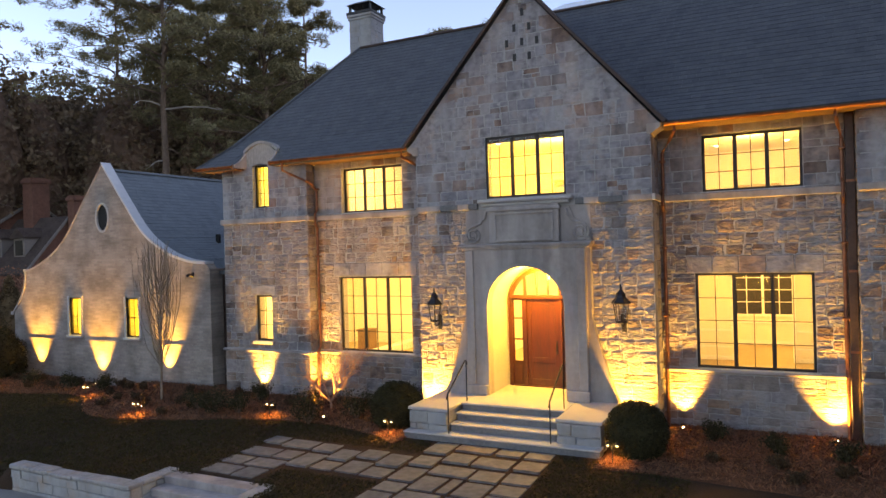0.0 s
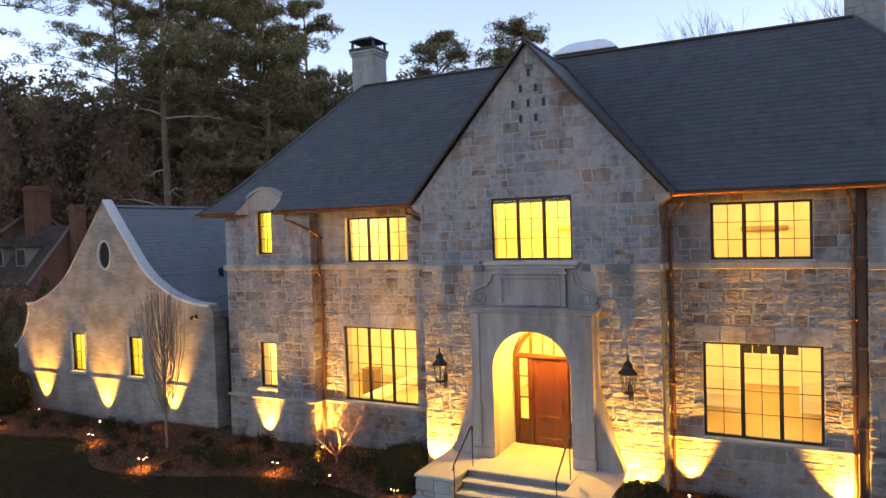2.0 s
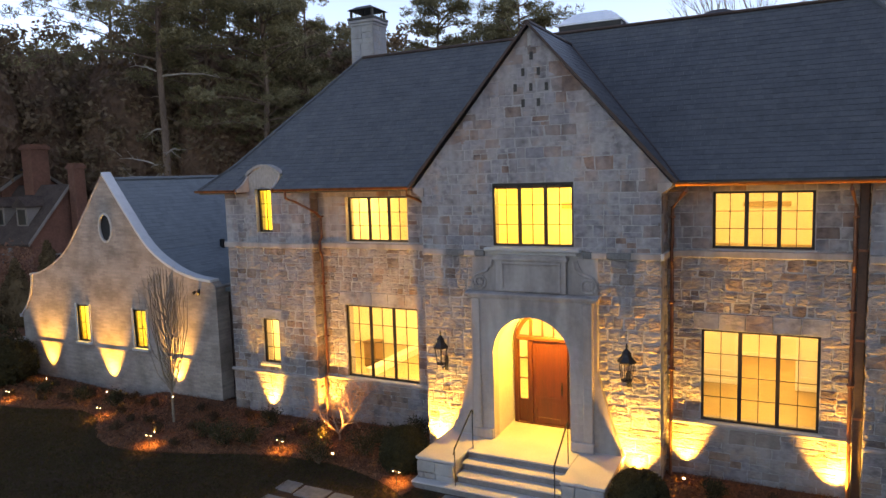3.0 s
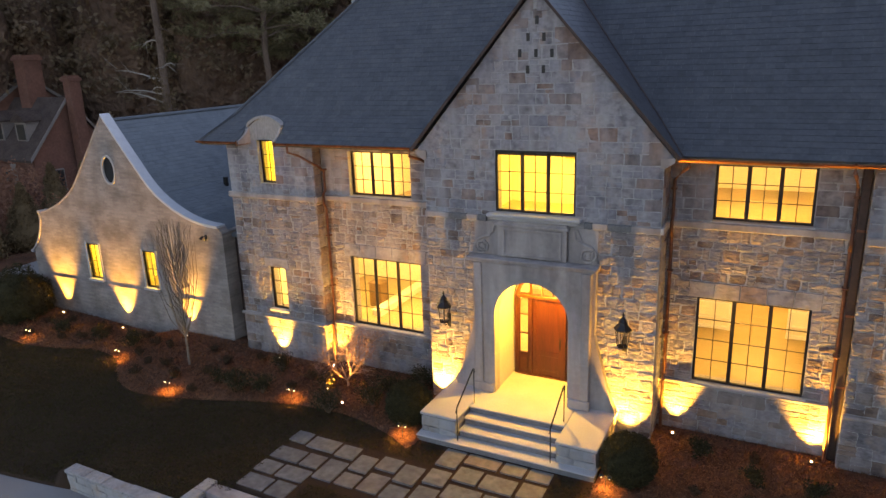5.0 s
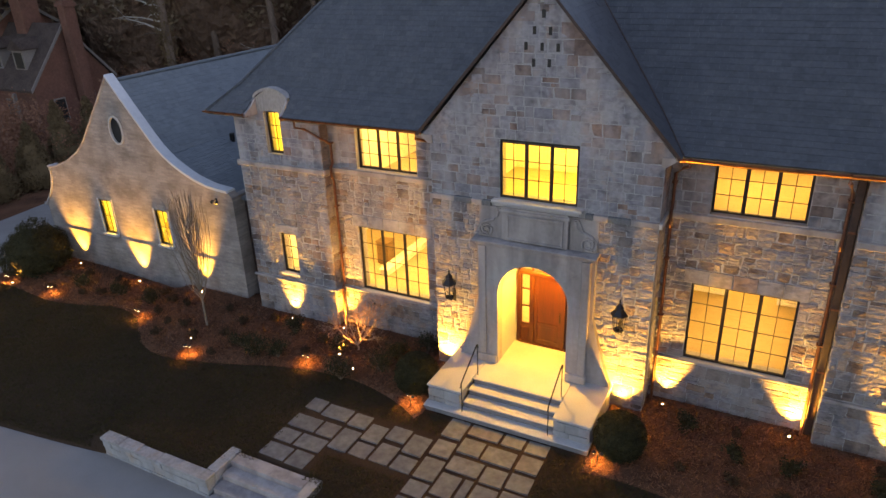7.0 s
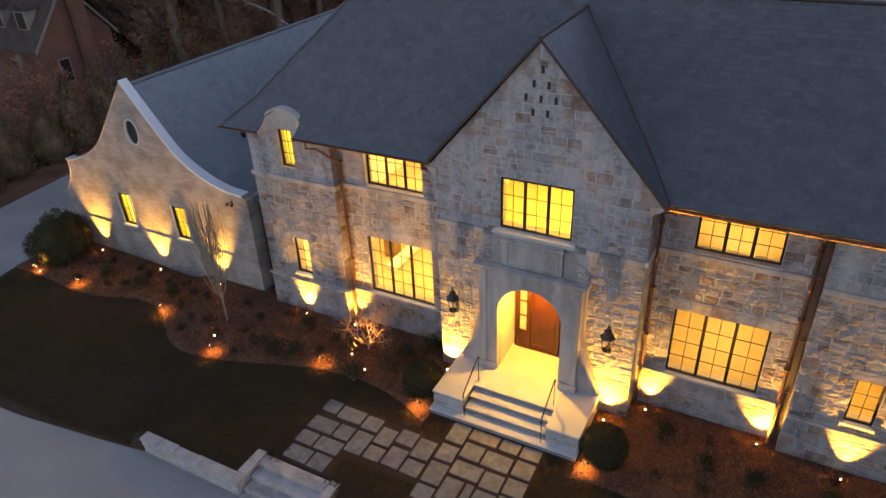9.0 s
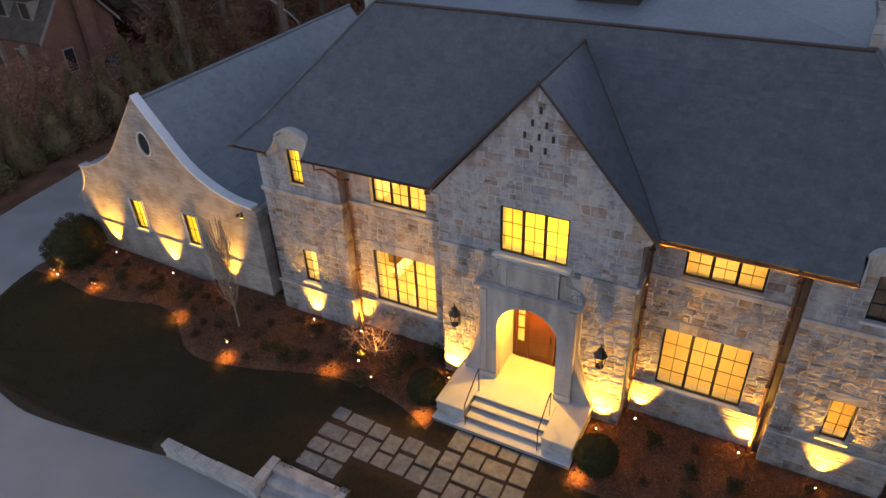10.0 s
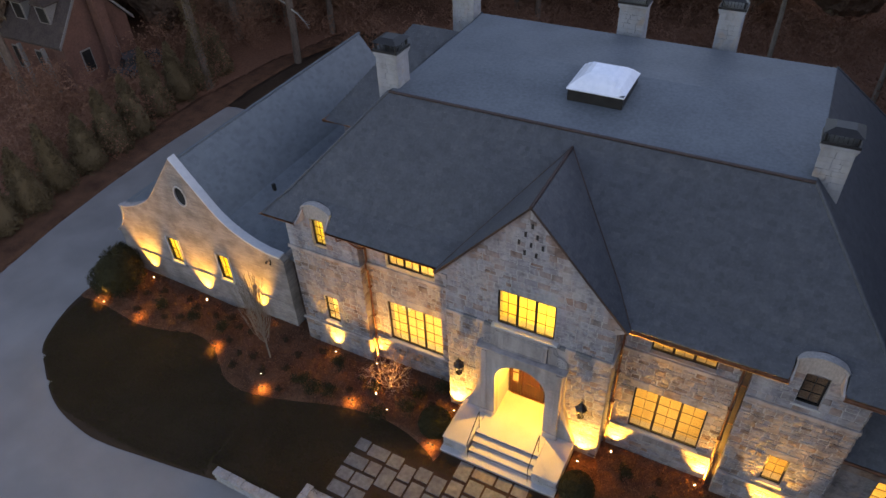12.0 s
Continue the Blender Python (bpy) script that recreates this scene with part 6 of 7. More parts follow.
slope(er, (10.2, 1.15, 3.3), (1, 0, 0), (0, 3.45, 3.3), 4.77, lambda d: 0.0, lambda d: 7.1, 500)
bm = bmesh.new()
tube(bm, [(10.25, 1.1, 3.28), (17.3, 1.1, 3.28)], 0.06)
part("gutter_run", bm, COPPER, er)
room(10.4, 14.0, 1.96, 5.0, 0.4, 3.0)

# ---- paving ----
path = base("garden_path", (0, 0, 0))
structure(path, "bluestone stepping-slab path with grass joints", "path")
PAVER_MESH = []
for k in range(4):
    b = bmesh.new()
    box(b, -0.5, 0.5, -0.5, 0.5, -1.0, 0.0, 0.0)
    bmesh.ops.bevel(b, geom=list(b.edges), offset=0.02, segments=1, affect="EDGES")
    me = bpy.data.meshes.new("paver")
    b.to_mesh(me)
    b.free()
    me.materials.append(PAVER)
    PAVER_MESH.append(me)
rng = random.Random(9)


def pave(x0, x1, cuts):
    """A column of slabs between two lines, cut at the given depths."""
    for n_, (ya, yb) in enumerate(zip(cuts, cuts[1:])):
        z = float(lawn_level((x0 + x1) / 2, (ya + yb) / 2)) + 0.05 + rng.uniform(0, 0.012)
        ob = new("paver", PAVER_MESH[n_ % 4])
        ob.parent = path
        ob.matrix_world = Matrix.LocRotScale(((x0 + x1) / 2, (ya + yb) / 2, z), Euler((0, 0, rng.uniform(-0.015, 0.015))), (x1 - x0 - rng.uniform(0.07, 0.10), ya - yb - rng.uniform(0.08, 0.12), 0.06))


# staggered slabs: the branch to the garden steps, the link, and the run before the porch
for x0, x1, cuts in (
        (-5.45, -4.87, (-2.92, -3.50)), (-4.87, -3.97, (-2.97, -3.55)), (-5.48, -4.57, (-3.63, -4.22)), (-4.57, -3.97, (-3.63, -4.22)),
        (-5.50, -4.83, (-4.24, -4.83)), (-4.83, -3.97, (-4.24, -4.83)), (-5.46, -4.60, (-4.84, -5.44)), (-4.60, -3.97, (-4.84, -5.46)),
        (-3.97, -3.35, (-3.0, -3.62, -4.52)), (-3.35, -2.75, (-3.06, -3.92, -4.52)), (-2.75, -2.13, (-3.04, -3.66, -4.50)), (-2.13, -1.50, (-3.03, -3.90, -4.53)),
        (-1.47, -0.85, (-2.2, -3.0, -3.68, -4.52, -5.1, -5.75)), (-0.85, -0.18, (-2.72, -3.38)), (-0.85, 0.08, (-2.22, -2.72)), (0.08, 0.70, (-2.22, -2.72)), (-0.18, 0.68, (-2.74, -3.40)),
        (0.70, 1.34, (-2.2, -2.73, -3.36, -3.98, -4.55, -5.2, -5.75)), (-0.85, 0.06, (-3.38, -3.98)), (0.06, 0.70, (-3.42, -4.05, -4.85)), (-0.85, -0.25, (-4.0, -4.85)), (-0.25, 0.06, (-4.0, -4.85)), (-0.85, 0.02, (-4.87, -5.75)), (0.02, 0.70, (-4.87, -5.75))):
    pave(x0, x1, cuts)

# low wall and steps to the drive
lw = base("low_wall", (0, 0, 0))
tagged(lw, "low pale stone retaining wall beside the drive", "garden wall")
boxpart("wall_core", (-9.62, -5.92, -6.68, -6.46, -0.9, -0.17), MORTAR, lw)
bl = courses(lambda z: -9.64, lambda z: -5.9, -0.75, -0.18, [], 601, 0.2, (0.25, 0.6), 0.2)
lay(lw, bl, front(-6.68), LIME_STONES, 602, (0.03, 0.06), 0.012)
rng = random.Random(17)
x = -9.68
while x < -6.3:
    w = min(rng.uniform(0.55, 0.85), -5.87 - x)
    if -5.87 - (x + w) < 0.4:
        w = -5.87 - x
    o = rng.uniform(-0.012, 0.012)
    boxpart("coping_stone", (x + 0.004, x + w - 0.004, -6.76 + o, -6.42 + o, -0.168, -0.085 + rng.uniform(-0.012, 0.014)), WALL_CAP, lw, "", 0.018)
    x += w
boxpart("return_wall", (-6.13, -5.93, -6.455, -5.52, -0.9, -0.17), MORTAR, lw)
bl = courses(lambda z: -6.44, lambda z: -5.53, -0.75, -0.18, [], 603, 0.2, (0.25, 0.5), 0.2)
lay(lw, bl, side(-5.93), LIME_STONES, 604, (0.02, 0.035), 0.012)
for k in range(2):
    boxpart("coping_stone", (-6.18, -5.87, -6.415 + k * 0.46, -5.96 + k * 0.46, -0.166, -0.082 - 0.006 * k), WALL_CAP, lw, "", 0.018)
st = base("garden_steps", (0, 0, 0))
tagged(st, "grey stone garden steps down to the drive", "steps")
for k in range(4):
    z = -0.12 - k * 0.15
    boxpart("step", (-5.86, -3.62, -5.93 - k * 0.34, -5.58 - k * 0.34 + 0.02, z - 0.4, z), LIMESTONE, st, "", 0.015)
boxpart("cheek_wall", (-3.61, -3.32, -6.9, -5.5, -0.9, -0.12), WALL_CAP, st, "pale stone cheek", 0.015)


# ---- plants ----
def leaves(centres, radii, count, size, seed, flat=1.0, long=1.0, thin=0.5):
    """Small leaf blades scattered about clump centres: vertices and faces."""
    rng = np.random.default_rng(seed)
    c = np.repeat(np.asarray(centres, float), count, axis=0)
    r = np.repeat(np.asarray(radii, float), count)
    n = len(c)
    d = rng.normal(size=(n, 3))
    d /= np.linalg.norm(d, axis=1)[:, None]
    p = c + d * (r * rng.uniform(0.25, 1.0, n) ** 0.6)[:, None] * np.array([1, 1, flat])
    a = rng.normal(size=(n, 3))
    a /= np.linalg.norm(a, axis=1)[:, None]
    b = np.cross(a, rng.normal(size=(n, 3)))
    b /= np.linalg.norm(b, axis=1)[:, None]
    s = size * rng.uniform(0.6, 1.4, n)[:, None]
    v = np.stack([p - a * s * long, p + b * s * thin, p + a * s * long, p - b * s * thin], axis=1).reshape(-1, 3)
    f = np.arange(n * 4).reshape(-1, 4)
    return v, f


def cloud(name, centres, radii, count, size, seed, material, parent, flat=1.0, long=1.0, label="", thin=0.5):
    v, f = leaves(centres, radii, count, size, seed, flat, long, thin)
    me = bpy.data.meshes.new(name)
    me.vertices.add(len(v))
    me.vertices.foreach_set("co", v.astype(np.float32).ravel())
    me.loops.add(f.size)
    me.loops.foreach_set("vertex_index", f.astype(np.int32).ravel())
    me.polygons.add(len(f))
    me.polygons.foreach_set("loop_start", (np.arange(len(f)) * 4).astype(np.int32))
    me.update(calc_edges=True)
    me.materials.append(material)
    ob = new(name, me)
    if parent:
        ob.parent = parent
    if label:
        tagged(ob, label)
    return ob


def pine(at, height, seed, label, bare=0.45, spread=4.5, needles=50, clump=0.9, lean=0.0, ivy=0.0, dead=0, density=2.0):
    rng = random.Random(seed)
    tree = base("pine_tree", at)
    tagged(tree, label, "tree", "pine trees")
    bm = bmesh.new()
    pts, rad = [], []
    for k in range(9):
        t = k / 8
        pts.append((lean * t * height * 0.1 + rng.uniform(-0.12, 0.12) * (k > 0), rng.uniform(-0.12, 0.12) * (k > 0), height * t - (0.3 if k == 0 else 0)))
        rad.append(max(0.05, 0.0175 * height * 0.62 * (1 - 0.86 * t)))
    tube(bm, pts, rad, 9)
    centres, radii = [], []

    def along(z):
        t = min(max(z / height, 0), 0.999) * 8
        i = int(t)
        return Vector(pts[i]).lerp(Vector(pts[i + 1]), t - i)

    n = int(height * density)
    for k in range(n):
        z = height * (bare + (1 - bare) * (k + rng.uniform(-1.5, 2.0)) / n)
        t = min(1.0, max(0.0, (z / height - bare) / (1 - bare)))
        ln = spread * (1.0 - 0.72 * t ** 1.5) * rng.uniform(0.4, 1.2)
        an = rng.uniform(0, math.tau)
        d = Vector((math.cos(an), math.sin(an), rng.uniform(-0.12, 0.22)))
        o = along(z)
        line = [o + d * ln * s + Vector((0, 0, 0.12 * ln * math.sin(s * 2.5))) for s in (0, 0.35, 0.7, 1.0)]
        tube(bm, line, [0.07, 0.05, 0.03, 0.012], 5)
        side_way = d.cross(Vector((0, 0, 1))).normalized()
        for j in range(6):
            s = rng.uniform(0.25, 1.0)
            root = o + d * ln * s + Vector((0, 0, 0.12 * ln * math.sin(s * 2.5)))
            w = (d * rng.uniform(0.2, 0.9) + side_way * rng.uniform(-1, 1) + Vector((0, 0, rng.uniform(-0.1, 0.25)))).normalized()
            l2 = ln * rng.uniform(0.2, 0.42)
            tube(bm, [root, root + w * l2], [0.025, 0.008], 3)
            for q in (0.45, 0.75, 1.0):
                if rng.random() < 0.85:
                    centres.append(root + w * l2 * q + Vector((rng.uniform(-0.2, 0.2), rng.uniform(-0.2, 0.2), rng.uniform(-0.1, 0.25)))), radii.append(clump * rng.uniform(0.35, 0.7))
    for k in range(int(height * 0.30)):
        z = height * bare * rng.uniform(0.35, 1.0)
        an = rng.uniform(0, math.tau)
        ln = rng.uniform(0.6, 2.2)
        d = Vector((math.cos(an), math.sin(an), rng.uniform(-0.35, 0.15)))
        o = along(z)
        tube(bm, [o, o + d * ln * 0.5, o + d * ln + Vector((0, 0, -0.15 * ln))], [0.05, 0.035, 0.012], 5)
    part("trunk", bm, BARK, tree)
    for k in range(dead):
        z, an = height * bare * rng.uniform(0.35, 1.25), rng.choice((0.0, math.pi)) + rng.uniform(-0.6, 0.6)
        ln = rng.uniform(2.0, 4.6)
        w = Vector((math.cos(an), math.sin(an), rng.uniform(-0.3, 0.3)))
        bm = bmesh.new()
        o = along(z)
        tube(bm, [o, o + w * ln * 0.4 + Vector((0, 0, 0.12)), o + w * ln * 0.75 + Vector((0, 0, 0.05)), o + w * ln + Vector((0, 0, -0.2))], [0.075, 0.055, 0.035, 0.01], 6)
        for j in range(4):
            s = rng.uniform(0.35, 0.95)
            r0 = o + w * ln * s
            tube(bm, [r0, r0 + (w + Vector([rng.uniform(-0.9, 0.9) for _ in range(3)])).normalized() * rng.uniform(0.4, 1.3)], [0.022, 0.006], 4)
        part("dead_limb", bm, DEADWOOD, tree, "bare grey dead limb")
    centres.append(along(height * 0.99)), radii.append(clump)
    cloud("crown", centres, radii, int(needles * 0.72), 0.118, seed, NEEDLES, tree, 0.75, 1.5, "grey-green pine needles in open tufts", 0.22)
    if ivy:
        cs = [along(z) + Vector((rng.uniform(-0.3, 0.3), rng.uniform(-0.3, 0.3), 0)) for z in np.arange(0.5, ivy, 0.35)]
        cloud("ivy", cs, [0.55] * len(cs), 90, 0.08, seed + 1, CEDAR, tree, label="dark ivy on the trunk")
    return tree


def branching(bm, o, d, ln, r, depth, rng, spread=0.5, up=0.0, tips=None, sides=5):
    d = d.normalized()
    mid = o + d * ln * 0.5 + Vector([rng.uniform(-0.06, 0.06) * ln for _ in range(3)])
    end = o + d * ln + Vector((0, 0, up * ln * 0.2))
    tube(bm, [o, mid, end], [r, r * 0.8, r * 0.62], sides if depth > 1 else 3)
    if tips is not None and depth <= 1:
        tips.append(end)
    if depth == 0:
        return
    for k in range(rng.choice((2, 3, 3))):
        v = Vector([rng.gauss(0, 1) for _ in range(3)])
        nd = (d + v * spread * 0.6 + Vector((0, 0, up))).normalized()
        branching(bm, o.lerp(end, rng.uniform(0.55, 1.0)), nd, ln * rng.uniform(0.6, 0.85), r * 0.6, depth - 1, rng, spread, up, tips, sides)


def bare_tree(name, at, height, seed, material, label, spread=0.5, up=0.15, depth=5, start=0.35, radius=0.06, group="bare trees", limbs=4):
    rng = random.Random(seed)
    tree = base(name, at)
    tagged(tree, label, "tree", group)
    bm = bmesh.new()
    top = Vector((0, 0, height * start))
    tube(bm, [(0, 0, -0.2), (0.02, 0.01, height * start * 0.5), top], [radius * 1.2, radius, radius * 0.85], 7)
    part("trunk", bm, material, tree)
    bm = bmesh.new()
    for k in range(limbs):
        an = k * math.tau / limbs + rng.uniform(-0.4, 0.4)
        branching(bm, top - Vector((0, 0, rng.uniform(0, 0.15) * height * start)), Vector((math.cos(an) * spread, math.sin(an) * spread, 1.0)), height * (1 - start) * 0.36, radius * 0.7, depth - 1, rng, spread, up)
    part("crown", bm, material, tree)
    return tree


def ball_bush(at, r, seed, label, loose=0.0):
    b = base("boxwood", at)
    tagged(b, label, "shrub", "clipped boxwoods")
    bm = bmesh.new()
    bmesh.ops.create_icosphere(bm, subdivisions=3, radius=r * 0.86, matrix=Matrix.Translation((0, 0, r * 0.92)))
    rng = random.Random(seed)
    for v in bm.verts:
        v.co += (v.co - Vector((0, 0, r * 0.92))) * rng.uniform(-0.02, 0.03)
    part("twig_core", bm, BOXLEAF, b)
    rr = np.random.default_rng(seed)
    d = rr.normal(size=(1500, 3))
    d /= np.linalg.norm(d, axis=1)[:, None]
    lumps = rr.normal(size=(14, 3))
    lumps /= np.linalg.norm(lumps, axis=1)[:, None]
    swell = 1.0 + loose * (np.max(d @ lumps.T, axis=1) ** 4 - 0.55) + loose * 0.3 * rr.uniform(-1, 1, len(d))
    cs = d * (r * 0.92 * swell)[:, None] + np.array([0, 0, r * 0.95])
    cloud("foliage", cs, [0.07 + 0.1 * loose] * len(cs), 12, 0.022 * (1 + loose), seed, BOXLEAF, b)
    return b


def shrub(at, r, seed, material, label, name="shrub", dense=1):
    b = base(name, at)
    tagged(b, label, "shrub", "low bed shrubs")
    rng = random.Random(seed)
    bm = bmesh.new()
    cs = []
    for k in range(9 * dense):
        an, tilt = rng.uniform(0, math.tau), rng.uniform(0.1, 0.9)
        e = Vector((math.cos(an) * r * tilt, math.sin(an) * r * tilt, r * rng.uniform(0.5, 1.35)))
        tube(bm, [(0, 0, -0.05), e * 0.5, e], [0.012, 0.009, 0.004], 4)
        cs.extend([e, e * 0.7, e * 0.85 + Vector((rng.uniform(-0.1, 0.1), rng.uniform(-0.1, 0.1), 0))])
    part("stem", bm, BARK, b)
    cloud("foliage", cs, [r * 0.4] * len(cs), 26, 0.026, seed, material, b)
    return b


def ground_at(x, y):
    return float(lawn_level(x, y)) + 0.06


# pines behind the garage
pine((-32.2, 18.0, -0.2), 30.0, 3, "tall old pine with a bare trunk, dead limbs and ivy", 0.52, 6.6, 60, ivy=9.0, dead=9, density=2.4)
pine((-28.5, 24.0, -0.2), 28.0, 5, "tall dark pine behind the garage", 0.40, 5.4, 60, dead=2)
pine((-45.2, 34.0, -0.2), 29.0, 6, "tall dark pine behind the garage", 0.34, 5.6, 60)
pine((-50.5, 29.0, -0.2), 32.0, 7, "tall open-crowned pine behind the garage", 0.60, 7.0, 50, density=1.7)
pine((-41.5, 10.0, -0.2), 30.0, 8, "tall pine with long limbs over the drive", 0.70, 9.0, 45, dead=1, density=1.6)
pine((-36.0, 26.0, -0.2), 28.0, 9, "tall dark pine behind the garage", 0.34, 5.6, 60)
pine((-29.3, 30.0, -0.2), 25.0, 10, "tall dark pine behind the garage", 0.36, 5.0, 60)
pine((-43.4, 38.0, -0.4), 30.0, 11, "tall dark pine behind the garage", 0.34, 6.0, 60)
pine((-34.0, 30.0, -0.4), 28.0, 12, "tall dark pine behind the garage", 0.36, 5.6, 60)
for k, (x, y, h, sp) in enumerate(((-20.4, 36, 23.0, 5.4), (-13.4, 36, 22.6, 5.2), (-17.2, 41, 21.0, 4.5), (-40.5, 46, 24, 5), (-53, 40, 22, 5), (-33, 44, 22, 5))):
    pine((x, y, -0.5), h, 20 + k, "distant pine behind the house", 0.55, sp, 40, density=2.6)
bare_tree("bare_tree", (4.2, 32, -0.6), 19.8, 41, TWIG, "thin leafless tree behind the house", 0.32, 0.1, 6, 0.4, 0.16)
bare_tree("bare_tree", (10.6, 30, -0.6), 20.3, 42, TWIG, "thin leafless tree behind the house", 0.32, 0.1, 6, 0.4, 0.16)
bare_tree("bare_tree", (12.5, 20, -0.6), 6.0, 43, TWIG, "small leafless tree behind the house", 0.6, 0.1, 5, 0.25, 0.08)
bare_tree("bare_tree", (14.0, 23, -0.6), 7.0, 44, TWIG, "small leafless tree behind the house", 0.6, 0.1, 5, 0.25, 0.08)

# far woods
rr = np.random.default_rng(4)
ico = bmesh.new()
bmesh.ops.create_icosphere(ico, subdivisions=4, radius=1.0)
ico.verts.ensure_lookup_table()
core_v = np.array([v.co for v in ico.verts])
core_f = [[v.index for v in f.verts] for f in ico.faces]
ico.free()
wood_v, wood_f, cs, rs = [], [], [], []
for k in range(112):
    an = math.radians(88 + 74 * ((k * 0.618) % 1.0))
    d = 62 + 46 * (min(k, 78) / 78) ** 1.3
    h = 11.5 + 1.2 * math.sin(an * 9.0 + 1) + 2.6 * rr.random() + (d - 62) * 0.06 + 6.8 * min(1.0, max(0.0, (an - 1.68) / 0.35)) + 3.0 * min(1.0, max(0.0, (an - 1.95) / 0.3))
    w = rr.uniform(3.8, 5.8)
    at = np.array((5.5 + d * math.cos(an), -15.5 + d * math.sin(an), h * 0.5))
    if k >= 78:
        # unseen trees added along the east to block sky from the right side
        h = rr.uniform(19, 25)
        at = np.array((20.5 + 2.0 * ((k * 0.618) % 1.0) + 4 * (k % 2), -14 + 1.9 * (k - 78), h * 0.5))
    lumps = rr.normal(size=(16, 3))
    lumps /= np.linalg.norm(lumps, axis=1)[:, None]
    swell = 0.80 + 0.20 * np.max(core_v @ lumps.T, axis=1) ** 6 + rr.uniform(-0.035, 0.035, len(core_v))
    shape = core_v * swell[:, None] * np.array([w, w, h * 0.5])
    wood_f.extend([[i + k * len(core_v) for i in f] for f in core_f])
    wood_v.extend((shape * np.array([0.84, 0.84, 0.90]) - np.array([0, 0, h * 0.06]) + at + rr.normal(0, 0.07, shape.shape)).tolist())
    many = 210 if k < 78 else 140
    way = rr.normal(size=(many, 3))
    way[:, 2] = np.abs(way[:, 2]) - 0.5
    way /= np.linalg.norm(way, axis=1)[:, None]
    lump = 0.80 + 0.20 * np.max(way @ lumps.T, axis=1) ** 6
    cs.extend((way * (lump * rr.uniform(0.88, 1.04, many))[:, None] * np.array([w, w, h * 0.5]) + at).tolist())
    rs.extend(rr.uniform(0.5, 1.0, many).tolist())
woods = base("woods")
tagged(woods, "dark mixed woods, with unseen trees added east to shade the house", "woods", kind="stuff")
soup("woods_mass", wood_v, wood_f, WOODS_DARK, woods)
cloud("woods_foliage", cs, rs, 24, 0.21, 5, WOODS, woods)
ridge_v, ridge_f = [], []
for i in range(90):
    an = math.radians(74 + i)
    top = 11.5 + 2.0 * math.sin(an * 9.0 + 1) + 8.5 * min(1.0, max(0.0, (an - 1.75) / 0.5))
    for j in range(9):
        dd = 112 + 3 * j + rr.uniform(-1, 1)
        ridge_v.append((5.5 + dd * math.cos(an), -15.5 + dd * math.sin(an), top * (j / 8) ** 0.7 + rr.uniform(-0.8, 0.8) * (j > 0) - (1 if j == 0 else 0)))
for i in range(89):
    for j in range(8):
        ridge_f.append((i * 9 + j, i * 9 + j + 1, (i + 1) * 9 + j + 1, (i + 1) * 9 + j))
structure(soup("backdrop", ridge_v, ridge_f, LITTER), "far wooded rise behind the trees", "backdrop")
bm = bmesh.new()
for k in range(70):
    an, d = math.radians(rr.uniform(80, 155)), rr.uniform(64, 95)
    x, y, h = 5.5 + d * math.cos(an), -15.5 + d * math.sin(an), rr.uniform(10, 17)
    tube(bm, [(x, y, -1), (x + rr.uniform(-0.5, 0.5), y, h)], [0.2, 0.08], 6)
tagged(part("woods_trunks", bm, BARK), "dark trunks in the far woods", "woods", kind="stuff")

cs, rs = [], []
for k in range(380):
    x, y = rr.uniform(-60, -31), rr.uniform(-6, 34)
    if x < -39 and 10 < y < 24 and not (y < 12):
        continue
    h = rr.uniform(0.6, 3.2) * (1.5 if y > 18 else 1.0)
    for j in range(4):
        cs.append((x + rr.uniform(-0.8, 0.8), y + rr.uniform(-0.8, 0.8), rr.uniform(0.1, 1.0) * h)), rs.append(rr.uniform(0.4, 1.0))
for k in range(240):
    x, y = rr.uniform(-48, -25), rr.uniform(16, 42)
    if x < -38 and y < 25 or x > -32 and y < 27:
        continue
    h = rr.uniform(1.5, 5.5)
    for j in range(6):
        cs.append((x + rr.uniform(-1, 1), y + rr.uniform(-1, 1), rr.uniform(0.0, 1.0) * h)), rs.append(rr.uniform(0.5, 1.2))
for k in range(60):
    x, y = rr.uniform(-42, -32.5), rr.uniform(3, 13)
    h = rr.uniform(1.5, 4.2)
    for j in range(6):
        cs.append((x + rr.uniform(-1, 1), y + rr.uniform(-1, 1), rr.uniform(0.0, 1.0) * h)), rs.append(rr.uniform(0.5, 1.0))
for k in range(520):
    x, y = rr.uniform(-27, 30), rr.uniform(22 if k % 3 else 25, 50)
    h = rr.uniform(0.8, 4.2)
    if x < -8 and y < 25:
        continue
    for j in range(6):
        cs.append((x + rr.uniform(-0.9, 0.9), y + rr.uniform(-0.9, 0.9), rr.uniform(0.0, 1.0) * h - 0.4)), rs.append(rr.uniform(0.4, 1.1))
tagged(cloud("undergrowth", cs, rs, 52, 0.070, 15, SCRUB, None), "brown winter undergrowth beyond the drive", "undergrowth", kind="stuff")

